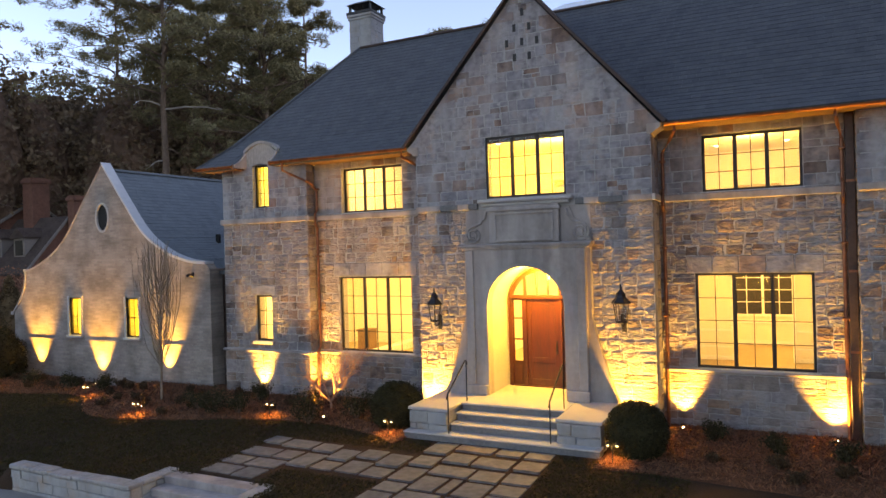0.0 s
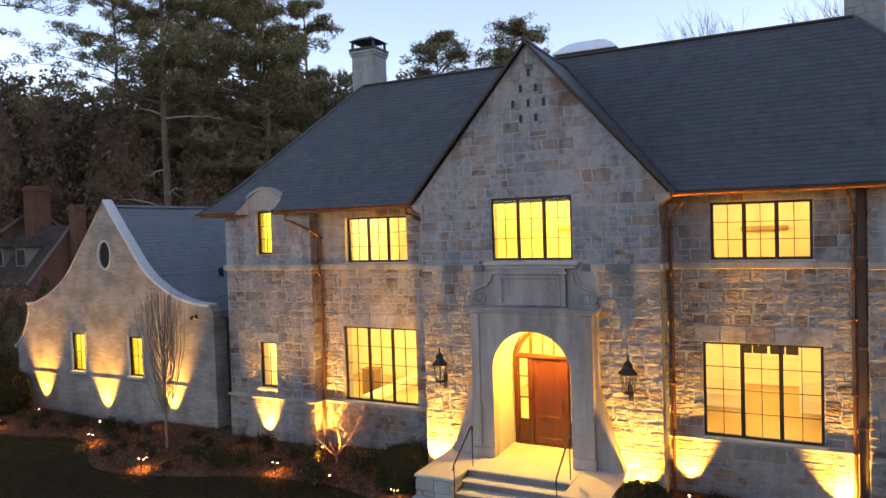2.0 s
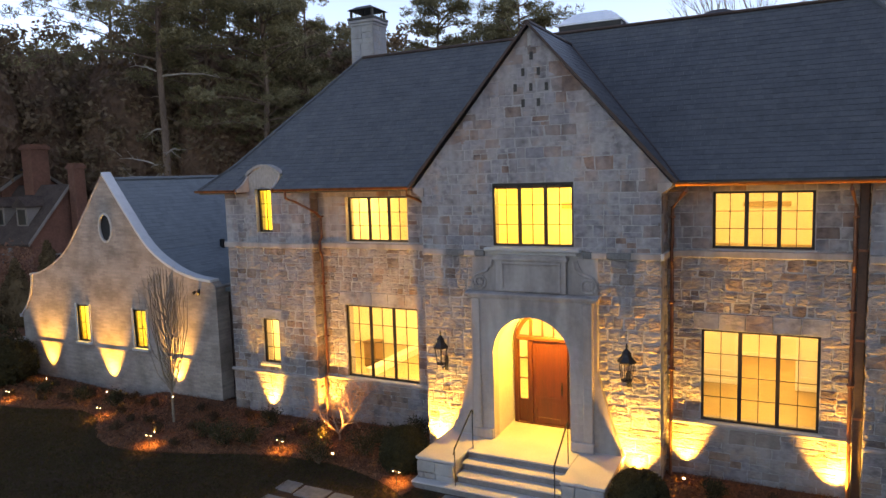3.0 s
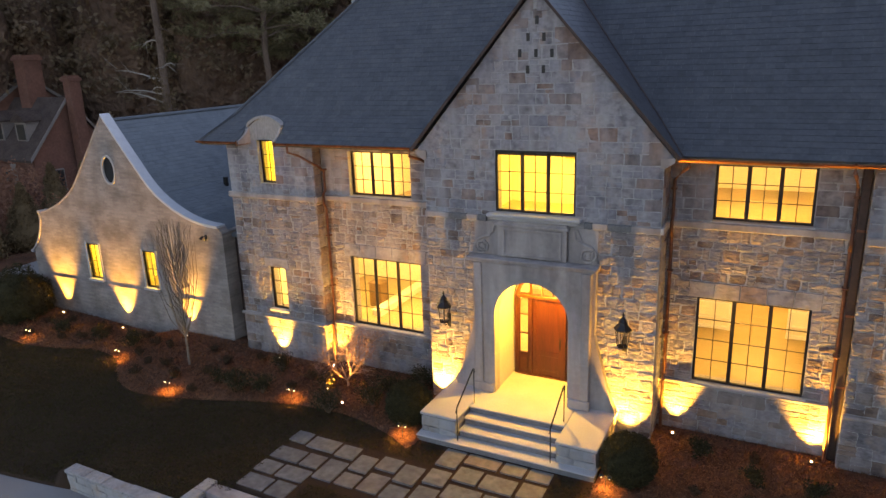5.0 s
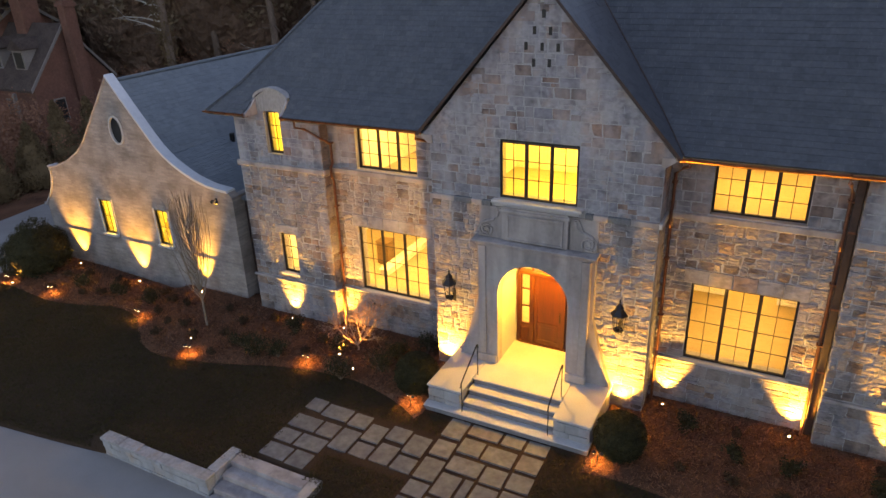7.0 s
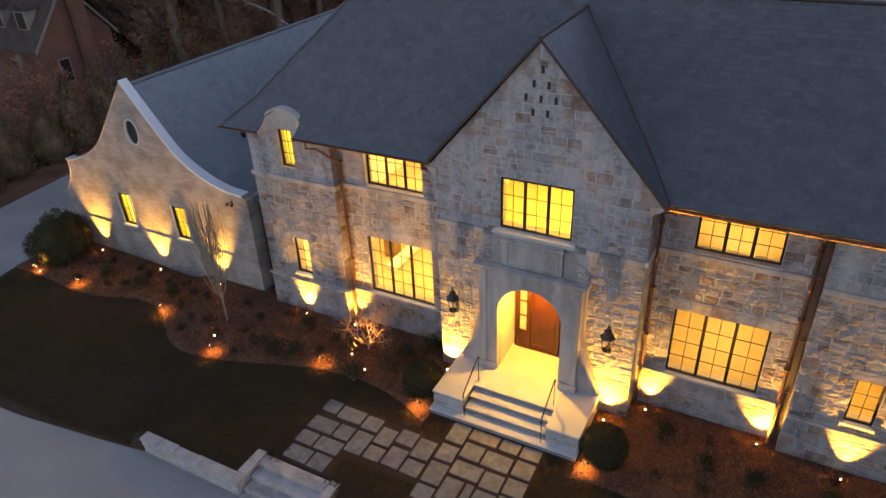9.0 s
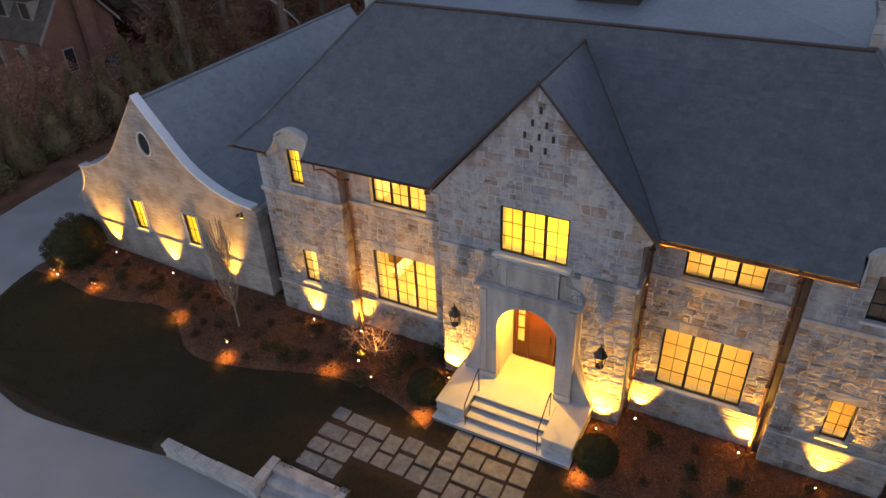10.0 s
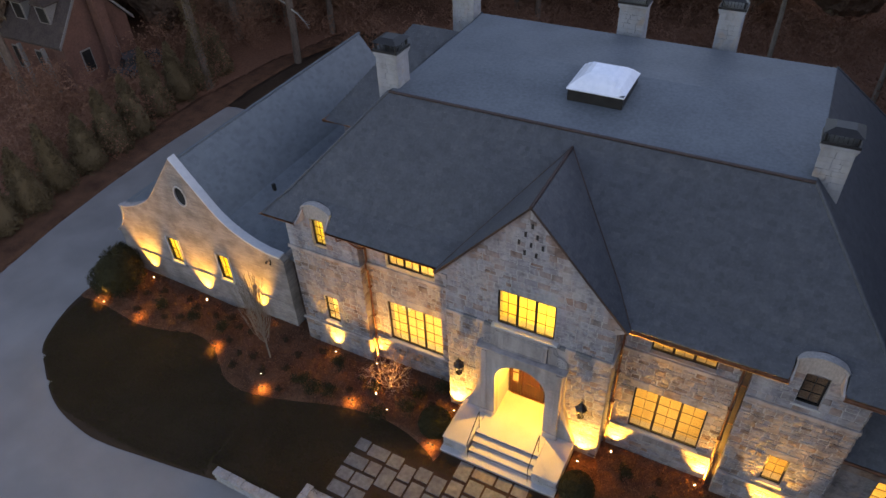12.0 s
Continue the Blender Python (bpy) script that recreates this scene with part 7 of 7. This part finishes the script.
# arborvitae row beyond the drive
rng = random.Random(12)
for k in range(12):
    y = -5 + k * 2.3 + rng.uniform(-0.25, 0.25)
    x = -30.3 - 0.12 * max(0, y) - rng.uniform(0, 0.5)
    t = base("arborvitae", (x, y, -0.15))
    tagged(t, "dark pointed arborvitae in a row along the drive", "shrub", "arborvitae row")
    h, wide = rng.uniform(3.6, 4.9), rng.uniform(1.05, 1.35)
    lean_x, lean_y = rng.uniform(-0.15, 0.15), rng.uniform(-0.15, 0.15)
    bm = bmesh.new()
    tube(bm, [(0, 0, -0.1), (lean_x * 0.5, lean_y * 0.5, h * 0.5), (lean_x, lean_y, h * 0.92)], [0.08, 0.05, 0.015], 6)
    part("trunk", bm, BARK, t)
    cc, cr = [], []
    for j in range(230):
        f = rng.random() ** 1.25
        z = h * (0.03 + 0.95 * f)
        w = wide * (1 - f) ** 0.8 * (0.75 + 0.25 * min(1.0, f * 8)) * rng.uniform(0.35, 1.0) ** 0.5
        an = rng.uniform(0, math.tau)
        cc.append((lean_x * f + w * math.cos(an), lean_y * f + w * math.sin(an), z)), cr.append(0.14 + 0.17 * (1 - f))
    bm = bmesh.new()
    lathe(bm, (0, 0, 0), [(wide * 0.45, 0.05), (wide * 0.78, h * 0.10), (wide * 0.72, h * 0.25), (wide * 0.55, h * 0.45), (wide * 0.36, h * 0.66), (wide * 0.17, h * 0.85), (0.02, h * 0.97)], 20)
    for v in bm.verts:
        f = v.co.z / h
        v.co *= Vector((rng.uniform(0.86, 1.1), rng.uniform(0.86, 1.1), 1.0))
        v.co.x, v.co.y = v.co.x + lean_x * f, v.co.y + lean_y * f
    part("inner_foliage", bm, CEDAR, t, "", True)
    cloud("foliage", cc, cr, 44, 0.066, 60 + k, CEDAR, t, 1.5)

# planting before the house
def columnar_tree(at, height, seed):
    rng = random.Random(seed)
    tree = base("columnar_tree", at)
    tagged(tree, "slim upright leafless tree before the garage", "tree", "young trees")
    bm = bmesh.new()
    tube(bm, [(0, 0, -0.2), (0.02, 0.0, height * 0.3), (0.0, 0.03, height * 0.65), (0.02, 0, height)], [0.04, 0.034, 0.02, 0.005], 7)
    part("trunk", bm, TWIG, tree)
    bm = bmesh.new()
    for k in range(64):
        t = 0.19 + 0.62 * (k / 64) ** 1.3
        an = k * 2.4 + rng.uniform(-0.3, 0.3)
        out, ln = (0.86 - 0.62 * t) * rng.uniform(0.45, 1.1), height * (1.0 - t) * rng.uniform(0.55, 0.95)
        o = Vector((0, 0, height * t))
        w = Vector((math.cos(an), math.sin(an), 0))
        line = [o, o + w * out * 0.55 + Vector((0, 0, ln * 0.2)), o + w * out * 0.9 + Vector((0, 0, ln * 0.55)), o + w * out + Vector((0, 0, ln))]
        tube(bm, line, [0.016, 0.012, 0.008, 0.003], 4)
        for q in range(5):
            s = rng.uniform(0.2, 0.9)
            p = line[1].lerp(line[3], s)
            v = (w * rng.uniform(-0.2, 0.8) + Vector((rng.uniform(-0.5, 0.5), rng.uniform(-0.5, 0.5), 1.6))).normalized()
            tube(bm, [p, p + v * rng.uniform(0.25, 0.6)], [0.006, 0.002], 3)
    part("crown", bm, TWIG, tree)


columnar_tree((-11.17, -1.3, ground_at(-11.17, -1.3)), 4.85, 51)
bare_tree("japanese_maple", (-5.6, -0.5, ground_at(-5.6, -0.5)), 2.0, 52, REDTWIG, "small leafless red-twigged maple lit from below", 0.95, 0.10, 6, 0.10, 0.035, "young trees", 7)
ball_bush((-2.95, -1.45, ground_at(-2.95, -1.45) - 0.15), 0.64, 1, "dark green clipped boxwood ball by the steps")
ball_bush((2.85, -1.75, ground_at(2.85, -1.75) - 0.15), 0.64, 2, "dark green clipped boxwood ball by the steps")
ball_bush((-20.9, -0.75, ground_at(-20.9, -0.75) - 0.15), 1.1, 3, "large dark rounded evergreen at the garage corner", 0.5)
ball_bush((-21.6, 0.55, ground_at(-21.6, 0.2) - 0.2), 0.8, 4, "dark rounded evergreen at the garage corner", 0.5)
EVERGREENS = [(-17.8, -1.0), (-15.85, -0.95), (-14.2, -0.95), (-8.4, -2.0), (-7.65, -1.85), (-8.1, -0.45), (-6.1, -0.8), (-4.3, -1.2), (-4.25, -0.35), (-3.5, 0.2), (-5.2, -2.0), (-9.1, -1.8), (4.2, -0.2), (5.4, -0.9), (6.6, -0.9), (8.4, -0.9)]
rng = random.Random(31)
for k, (x, y) in enumerate(EVERGREENS):
    shrub((x, y, ground_at(x, y)), rng.uniform(0.36, 0.5) if x < 0 else rng.uniform(0.24, 0.34), 200 + k, BOXLEAF, "low dark rounded evergreen shrub in pine straw", dense=2)
spots = []
while len(spots) < 34:
    x, y = rng.uniform(-20, 9.6), rng.uniform(-2.6, 0.0)
    d, _, _ = edge_distance(BED_LEFT if x < 0 else BED_RIGHT, np.array([x]), np.array([y]))
    if d[0] > 0.35 and abs(x) > 3.2 and all(math.hypot(x - a, y - b) > 0.7 for a, b in spots + EVERGREENS) and math.hypot(x + 11.2, y + 1.4) > 0.5 and math.hypot(x + 5.6, y + 0.5) > 0.7:
        spots.append((x, y))
for k, (x, y) in enumerate(spots):
    shrub((x, y, ground_at(x, y)), rng.uniform(0.14, 0.24), 100 + k, DRYLEAF, "low brown winter shrub in pine straw")

gr_ = np.random.default_rng(8)
gx, gy = gr_.uniform(-22, 4, 150000), gr_.uniform(-7.2, -1.6, 150000)
dl_, _, _ = edge_distance(ISLAND, gx, gy)
db_, _, _ = edge_distance(BED_LEFT, gx, gy)
keep = (dl_ > 0.06) & (db_ < -0.0) & ~((gx > -1.5) & (gx < 1.35) & (gy > -5.7)) & ~((gx > -5.35) & (gx < -1.3) & (gy < -3.0) & (gy > -4.7)) & ~((gx > -5.35) & (gx < -3.8) & (gy < -4.6)) & ~((gx > -9.5) & (gx < -5.9) & (gy < -6.45)) & ~((gx > -2.4) & (gx < 2.4) & (gy > -2.3))
gx, gy = gx[keep], gy[keep]
cs = np.stack([gx, gy, lawn_level(gx, gy) + 0.045], axis=1)
tagged(cloud("grass", cs, np.full(len(cs), 0.02), 1, 0.04, 9, GRASS, None, 1.0, 1.0, "", 0.2), "short dark green grass blades of the lawn", "grass", kind="stuff")

sr_ = np.random.default_rng(18)
sx, sy = sr_.uniform(-22, 17, 90000), sr_.uniform(-3.4, 0.9, 90000)
in_l, _, _ = edge_distance(BED_LEFT, sx, sy)
in_r, _, _ = edge_distance(BED_RIGHT, sx, sy)
keep = ((in_l > -0.03) | (in_r > -0.03)) & ~((np.abs(sx) < 2.35) & (sy > -2.3))
sx, sy = sx[keep], sy[keep]
cs = np.stack([sx, sy, lawn_level(sx, sy) + 0.085], axis=1)
tagged(cloud("pine_straw", cs, np.full(len(cs), 0.025), 1, 0.055, 19, STRAW, None, 0.5, 1.6, "", 0.13), "loose brown pine straw on the beds", "mulch", kind="stuff")

# ---- neighbouring house ----
nb = base("neighbour_house", (-40.6, 13.4, -0.3))
tagged(nb, "red brick house with dark gabled roofs among trees", "house")
RIDGE_AT, RIDGE_TOP, EAVE_AT = 3.0, 7.75, 4.1


def nb_roof(parent, x0, x1, foot, top, name="roof"):
    """One roof slope with thickness; foot and top are (y, z)."""
    bm = bmesh.new()
    v = [bm.verts.new(p) for p in ((x0, *foot), (x1, *foot), (x1, *top), (x0, *top))]
    w = [bm.verts.new(q.co + Vector((0, 0, -0.16))) for q in v]
    bm.faces.new(v), bm.faces.new(w[::-1])
    for k in range(4):
        bm.faces.new((v[k], w[k], w[(k + 1) % 4], v[(k + 1) % 4]))
    bmesh.ops.recalc_face_normals(bm, faces=bm.faces)
    return part(name, bm, NB_SHINGLE, parent)


bm = bmesh.new()
box(bm, -14, 0, 0, 2 * RIDGE_AT, 0, EAVE_AT)
for x in (-14, 0):
    bm.faces.new([bm.verts.new((x, y, z)) for y, z in ((0, EAVE_AT), (2 * RIDGE_AT, EAVE_AT), (RIDGE_AT, RIDGE_TOP - 0.15))])
part("wall", bm, BRICK, nb)
nb_roof(nb, -14.3, 0.25, (-0.35, EAVE_AT - 0.35), (RIDGE_AT, RIDGE_TOP))
nb_roof(nb, -14.3, 0.25, (2 * RIDGE_AT + 0.35, EAVE_AT - 0.35), (RIDGE_AT, RIDGE_TOP))
# taller cross gable behind the ridge
bm = bmesh.new()
prism(bm, [(1.7, 0.0), (6.3, 0.0), (6.3, 7.6), (4.0, 9.1), (1.7, 7.6)], -13.0, -5.6)
bm.transform(Matrix(((0, 1, 0, 0), (1, 0, 0, 0), (0, 0, 1, 0), (0, 0, 0, 1))))
bmesh.ops.recalc_face_normals(bm, faces=bm.faces)
part("cross_gable", bm, BRICK, nb)
nb_roof(nb, -13.2, -5.3, (1.3, 7.45), (4.0, 9.3))
nb_roof(nb, -13.2, -5.3, (6.7, 7.45), (4.0, 9.3))
for x, runs in ((0.26, ((-0.37, EAVE_AT - 0.52, RIDGE_AT, RIDGE_TOP - 0.05), (2 * RIDGE_AT + 0.37, EAVE_AT - 0.52, RIDGE_AT, RIDGE_TOP - 0.05))), (-5.29, ((1.28, 7.25, 4.0, 9.22), (6.72, 7.25, 4.0, 9.22)))):
    for ya, za, yb, zb in runs:
        bm = bmesh.new()
        v = [bm.verts.new(p) for p in ((x, ya, za), (x, ya, za + 0.26), (x, yb, zb + 0.08), (x, yb, zb - 0.18))]
        w = [bm.verts.new(q.co + Vector((0.06, 0, 0))) for q in v]
        bm.faces.new(v), bm.faces.new(w[::-1])
        for k in range(4):
            bm.faces.new((v[k], w[k], w[(k + 1) % 4], v[(k + 1) % 4]))
        bmesh.ops.recalc_face_normals(bm, faces=bm.faces)
        part("bargeboard", bm, DULL_PAINT, nb, "pale bargeboard")
for x0, x1, y0, y1, h in ((-4.0, -2.9, 2.4, 3.75, 10.7), (0.30, 1.0, 2.9, 3.75, 9.2)):
    bm = bmesh.new()
    box(bm, x0, x1, y0, y1, 0.0, h - 0.4, 0.02), box(bm, x0 - 0.1, x1 + 0.1, y0 - 0.1, y1 + 0.1, h - 0.4, h - 0.15, 0.02), box(bm, x0, x1, y0, y1, h - 0.149, h)
    part("chimney", bm, BRICK, nb, "red brick chimney")
for x in (-1.75, -4.35, -6.95):
    # dormers with pale boarded cheeks on the front slope
    bm = bmesh.new()
    box(bm, x - 0.6, x + 0.6, 0.62, 2.1, 4.75, 6.22)
    dn = part("dormer", bm, DULL_PAINT, nb, "pale boarded dormer")
    bm = bmesh.new()
    prism(bm, [(x - 0.75, 6.2), (x + 0.75, 6.2), (x + 0.75, 6.3), (x, 6.95), (x - 0.75, 6.3)], 0.45, 2.6)
    part("dormer_roof", bm, NB_SHINGLE, dn)
    boxpart("pane", (x - 0.4, x + 0.4, 0.59, 0.618, 5.0, 6.05), STEEL, dn)
for x in (-1.6, -4.2, -6.8):
    boxpart("porch_post", (x - 0.12, x + 0.12, -0.62, -0.38, 0.0, EAVE_AT - 0.6), DULL_PAINT, nb, "pale porch post")
    wf = boxpart("window", (x - 1.75, x - 0.85, -0.05, -0.002, 1.2, 3.0), DULL_PAINT, nb, "white framed window")
    boxpart("pane", (x - 1.65, x - 0.95, -0.07, -0.052, 1.3, 2.9), STEEL, wf)
for y in (1.6, 4.0):
    wf = boxpart("window", (0.002, 0.05, y - 0.45, y + 0.45, 1.2, 2.9), DULL_PAINT, nb, "white framed window")
    boxpart("pane", (0.052, 0.07, y - 0.36, y + 0.36, 1.3, 2.8), STEEL, wf)

# car parked beside the neighbouring house
car = base("parked_car", (-39.3, 18.3, -0.18))
car.rotation_euler = (0, 0, radians(78))
tagged(car, "dark grey parked car half hidden by bare shrubs", "car")
bm = bmesh.new()
prism(bm, [(-2.15, 0.32), (2.15, 0.32), (2.2, 0.62), (2.05, 0.82), (0.95, 0.95), (-1.7, 0.98), (-2.15, 0.9)], -0.88, 0.88)
bmesh.ops.bevel(bm, geom=list(bm.edges), offset=0.06, segments=2, affect="EDGES")
part("body", bm, CARPAINT, car)
bm = bmesh.new()
cab = [[bm.verts.new(p) for p in ring] for ring in (((-1.75, -0.8, 0.97), (0.95, -0.8, 0.94), (0.95, 0.8, 0.94), (-1.75, 0.8, 0.97)), ((-1.35, -0.62, 1.46), (0.2, -0.62, 1.46), (0.2, 0.62, 1.46), (-1.35, 0.62, 1.46)))]
for k in range(4):
    bm.faces.new((cab[0][k], cab[0][(k + 1) % 4], cab[1][(k + 1) % 4], cab[1][k]))
bm.faces.new(cab[1])
part("window_band", bm, STEEL, car, "dark car windows")
bm = bmesh.new()
box(bm, -1.4, 0.25, -0.65, 0.65, 1.462, 1.50, 0.015)
part("car_roof", bm, CARPAINT, car)
for x in (-1.35, 1.38):
    for y in (-0.82, 0.82):
        bm = bmesh.new()
        lathe(bm, (0, 0, -0.1), [(0.24, 0.0), (0.32, 0.02), (0.32, 0.18), (0.24, 0.2)], 18)
        bm.transform(Matrix.Translation((x, y, 0.32)) @ Matrix.Rotation(radians(90), 4, "X"))
        wheel = part("wheel", bm, BLACK, car)
        bm = bmesh.new()
        lathe(bm, (0, 0, -0.105), [(0.05, 0.0), (0.2, 0.005), (0.2, 0.205), (0.05, 0.21)], 12)
        bm.transform(Matrix.Translation((x, y, 0.32)) @ Matrix.Rotation(radians(90), 4, "X"))
        part("rim", bm, DULL_PAINT, wheel, "pale wheel rim")

# ---- lamps ----
# in-ground uplights along the walls
WELLS = [(-19.9, GY - 0.36), (-16.45, GY - 0.36), (-13.1, GY - 0.36), (-8.75, WING - 0.34), (-6.75, WING - 0.15), (-2.68, -0.36), (2.46, -0.40), (3.45, BAY - 0.40), (6.52, BAY - 0.44), (8.6, WING - 0.42)]
for x, y in WELLS:
    z = ground_at(x, y)
    wl = base("well_light", (x, y, z + 0.035))
    tagged(wl, "small round in-ground uplight in the mulch", "light fixture", "uplights")
    bm = bmesh.new()
    lathe(bm, (0, 0, -0.05), [(0.08, 0), (0.08, 0.06), (0.065, 0.065), (0.06, 0.03)], 12)
    part("housing", bm, STEEL, wl)
    bm = bmesh.new()
    lathe(bm, (0, 0, 0.0), [(0.018, 0), (0.018, 0.022)], 10)
    part("lens", bm, BULB, wl, "bright lamp lens")
    # watts, lean towards the wall and beam of each
    if x < -11:
        watts, lean, beam = 2350.0, 0.17, 60
    elif abs(x) < 3:
        watts, lean, beam = 2300.0, 0.46, 78
    elif x > 6 and x < 7:
        watts, lean, beam = 1650.0, 0.46, 78
    else:
        watts, lean, beam = (1400.0 if -6.8 < x < -6 else 1650.0), 0.36, 62
    lamp("uplight", "SPOT", (x, y, z + 0.09), watts, (1.0, 0.61, 0.11), to=(x, y + lean, z + 1.09), cone=beam, blend=0.8)

lamp("tree_uplight", "SPOT", (-5.95, -1.0, ground_at(-5.95, -1.0) + 0.1), 650.0, (1.0, 0.55, 0.16), to=(-5.6, -0.5, 1.2), cone=80, blend=0.9)
lamp("tree_uplight", "SPOT", (-5.12, -1.48, ground_at(-5.12, -1.48) + 0.1), 900.0, (1.0, 0.60, 0.18), to=(-5.6, -0.45, 1.5), cone=60, blend=0.9)
lamp("tree_uplight", "SPOT", (-10.95, -2.2, ground_at(-10.95, -2.2) + 0.1), 420.0, (1.0, 0.60, 0.18), to=(-11.17, -1.3, 2.2), cone=55, blend=0.9)

lamp("shrub_uplight", "SPOT", (-20.78, -1.95, ground_at(-20.78, -1.95) + 0.1), 260.0, (1.0, 0.60, 0.22), to=(-20.9, -0.9, 1.2), cone=50, blend=0.9)
for x, y in ((-5.95, -1.0), (-5.12, -1.48), (-10.95, -2.2), (-20.78, -1.95)):
    wl = base("well_light", (x, y, ground_at(x, y) + 0.035))
    tagged(wl, "small round in-ground uplight under the planting", "light fixture", "uplights")
    bm = bmesh.new()
    lathe(bm, (0, 0, -0.05), [(0.08, 0), (0.08, 0.06), (0.065, 0.065), (0.06, 0.03)], 12)
    part("housing", bm, STEEL, wl)
    bm = bmesh.new()
    lathe(bm, (0, 0, 0.0), [(0.018, 0), (0.018, 0.022)], 10)
    part("lens", bm, BULB, wl, "bright lamp lens")

# twin-headed path lights
PATH_LIGHTS = [(-20.9, -2.0), (-18.3, -2.0), (-13.7, -1.95), (-10.35, -2.9), (-6.55, -1.88), (-2.68, -2.32), (2.5, -2.42)]
for x, y in PATH_LIGHTS:
    z = ground_at(x, y)
    pl = base("path_light", (x, y, z))
    tagged(pl, "small bronze twin-headed path light at the bed edge", "light fixture", "path lights")
    bm = bmesh.new()
    tube(bm, [(0, 0, -0.05), (0, 0, 0.34)], 0.009)
    tube(bm, [(-0.09, 0, 0.38), (0, 0, 0.33), (0.09, 0, 0.38)], 0.006)
    part("stake", bm, STEEL, pl)
    for s in (-1, 1):
        bm = bmesh.new()
        lathe(bm, (s * 0.09, 0, 0.36), [(0.05, 0), (0.03, 0.035), (0.006, 0.05)], 10)
        head = part("head", bm, STEEL, pl)
        bm = bmesh.new()
        lathe(bm, (s * 0.09, 0, 0.345), [(0.02, -0.01), (0.02, 0.014)], 8)
        part("bulb", bm, DIM_BULB, head, "glowing frosted bulb")
    lamp("path_glow", "SPOT", (x, y, z + 0.35), 62.0, (1.0, 0.56, 0.16), to=(x, y + 0.001, z), cone=132, blend=1.0, size=0.05)

# porch and rooms
lamp("porch_lamp", "POINT", (0, 0.42, 3.55), 600.0, (1.0, 0.66, 0.085), size=0.08)
AMBER = (1.0, 0.66, 0.20)
CREAM, YELLOW = (1.0, 0.72, 0.22), (1.0, 0.76, 0.07)
ROOMS = [(-4.85, 3.6, 3.6, 500, CREAM), (4.85, 3.6, 3.6, 290, CREAM), (5.2, 7.6, 3.7, 380, AMBER), (-8.2, 2.6, 3.6, 442, CREAM), (8.4, 2.6, 3.6, 300, AMBER), (0, 4.5, 3.8, 900, CREAM), (0, 2.6, 7.0, 714, (1.0, 0.75, 0.13)), (-4.85, 3.0, 7.0, 442, CREAM), (4.85, 5.2, 7.0, 450, CREAM), (-8.4, 2.3, 7.0, 272, YELLOW), (-17.8, 2.2, 2.6, 765, YELLOW), (-14.7, 2.2, 2.6, 765, YELLOW), (12.2, 3.4, 2.7, 272, CREAM)]
for x, y, z, e, c in ROOMS:
    lamp("room_lamp", "POINT", (x, y, z), e, c, size=0.7)
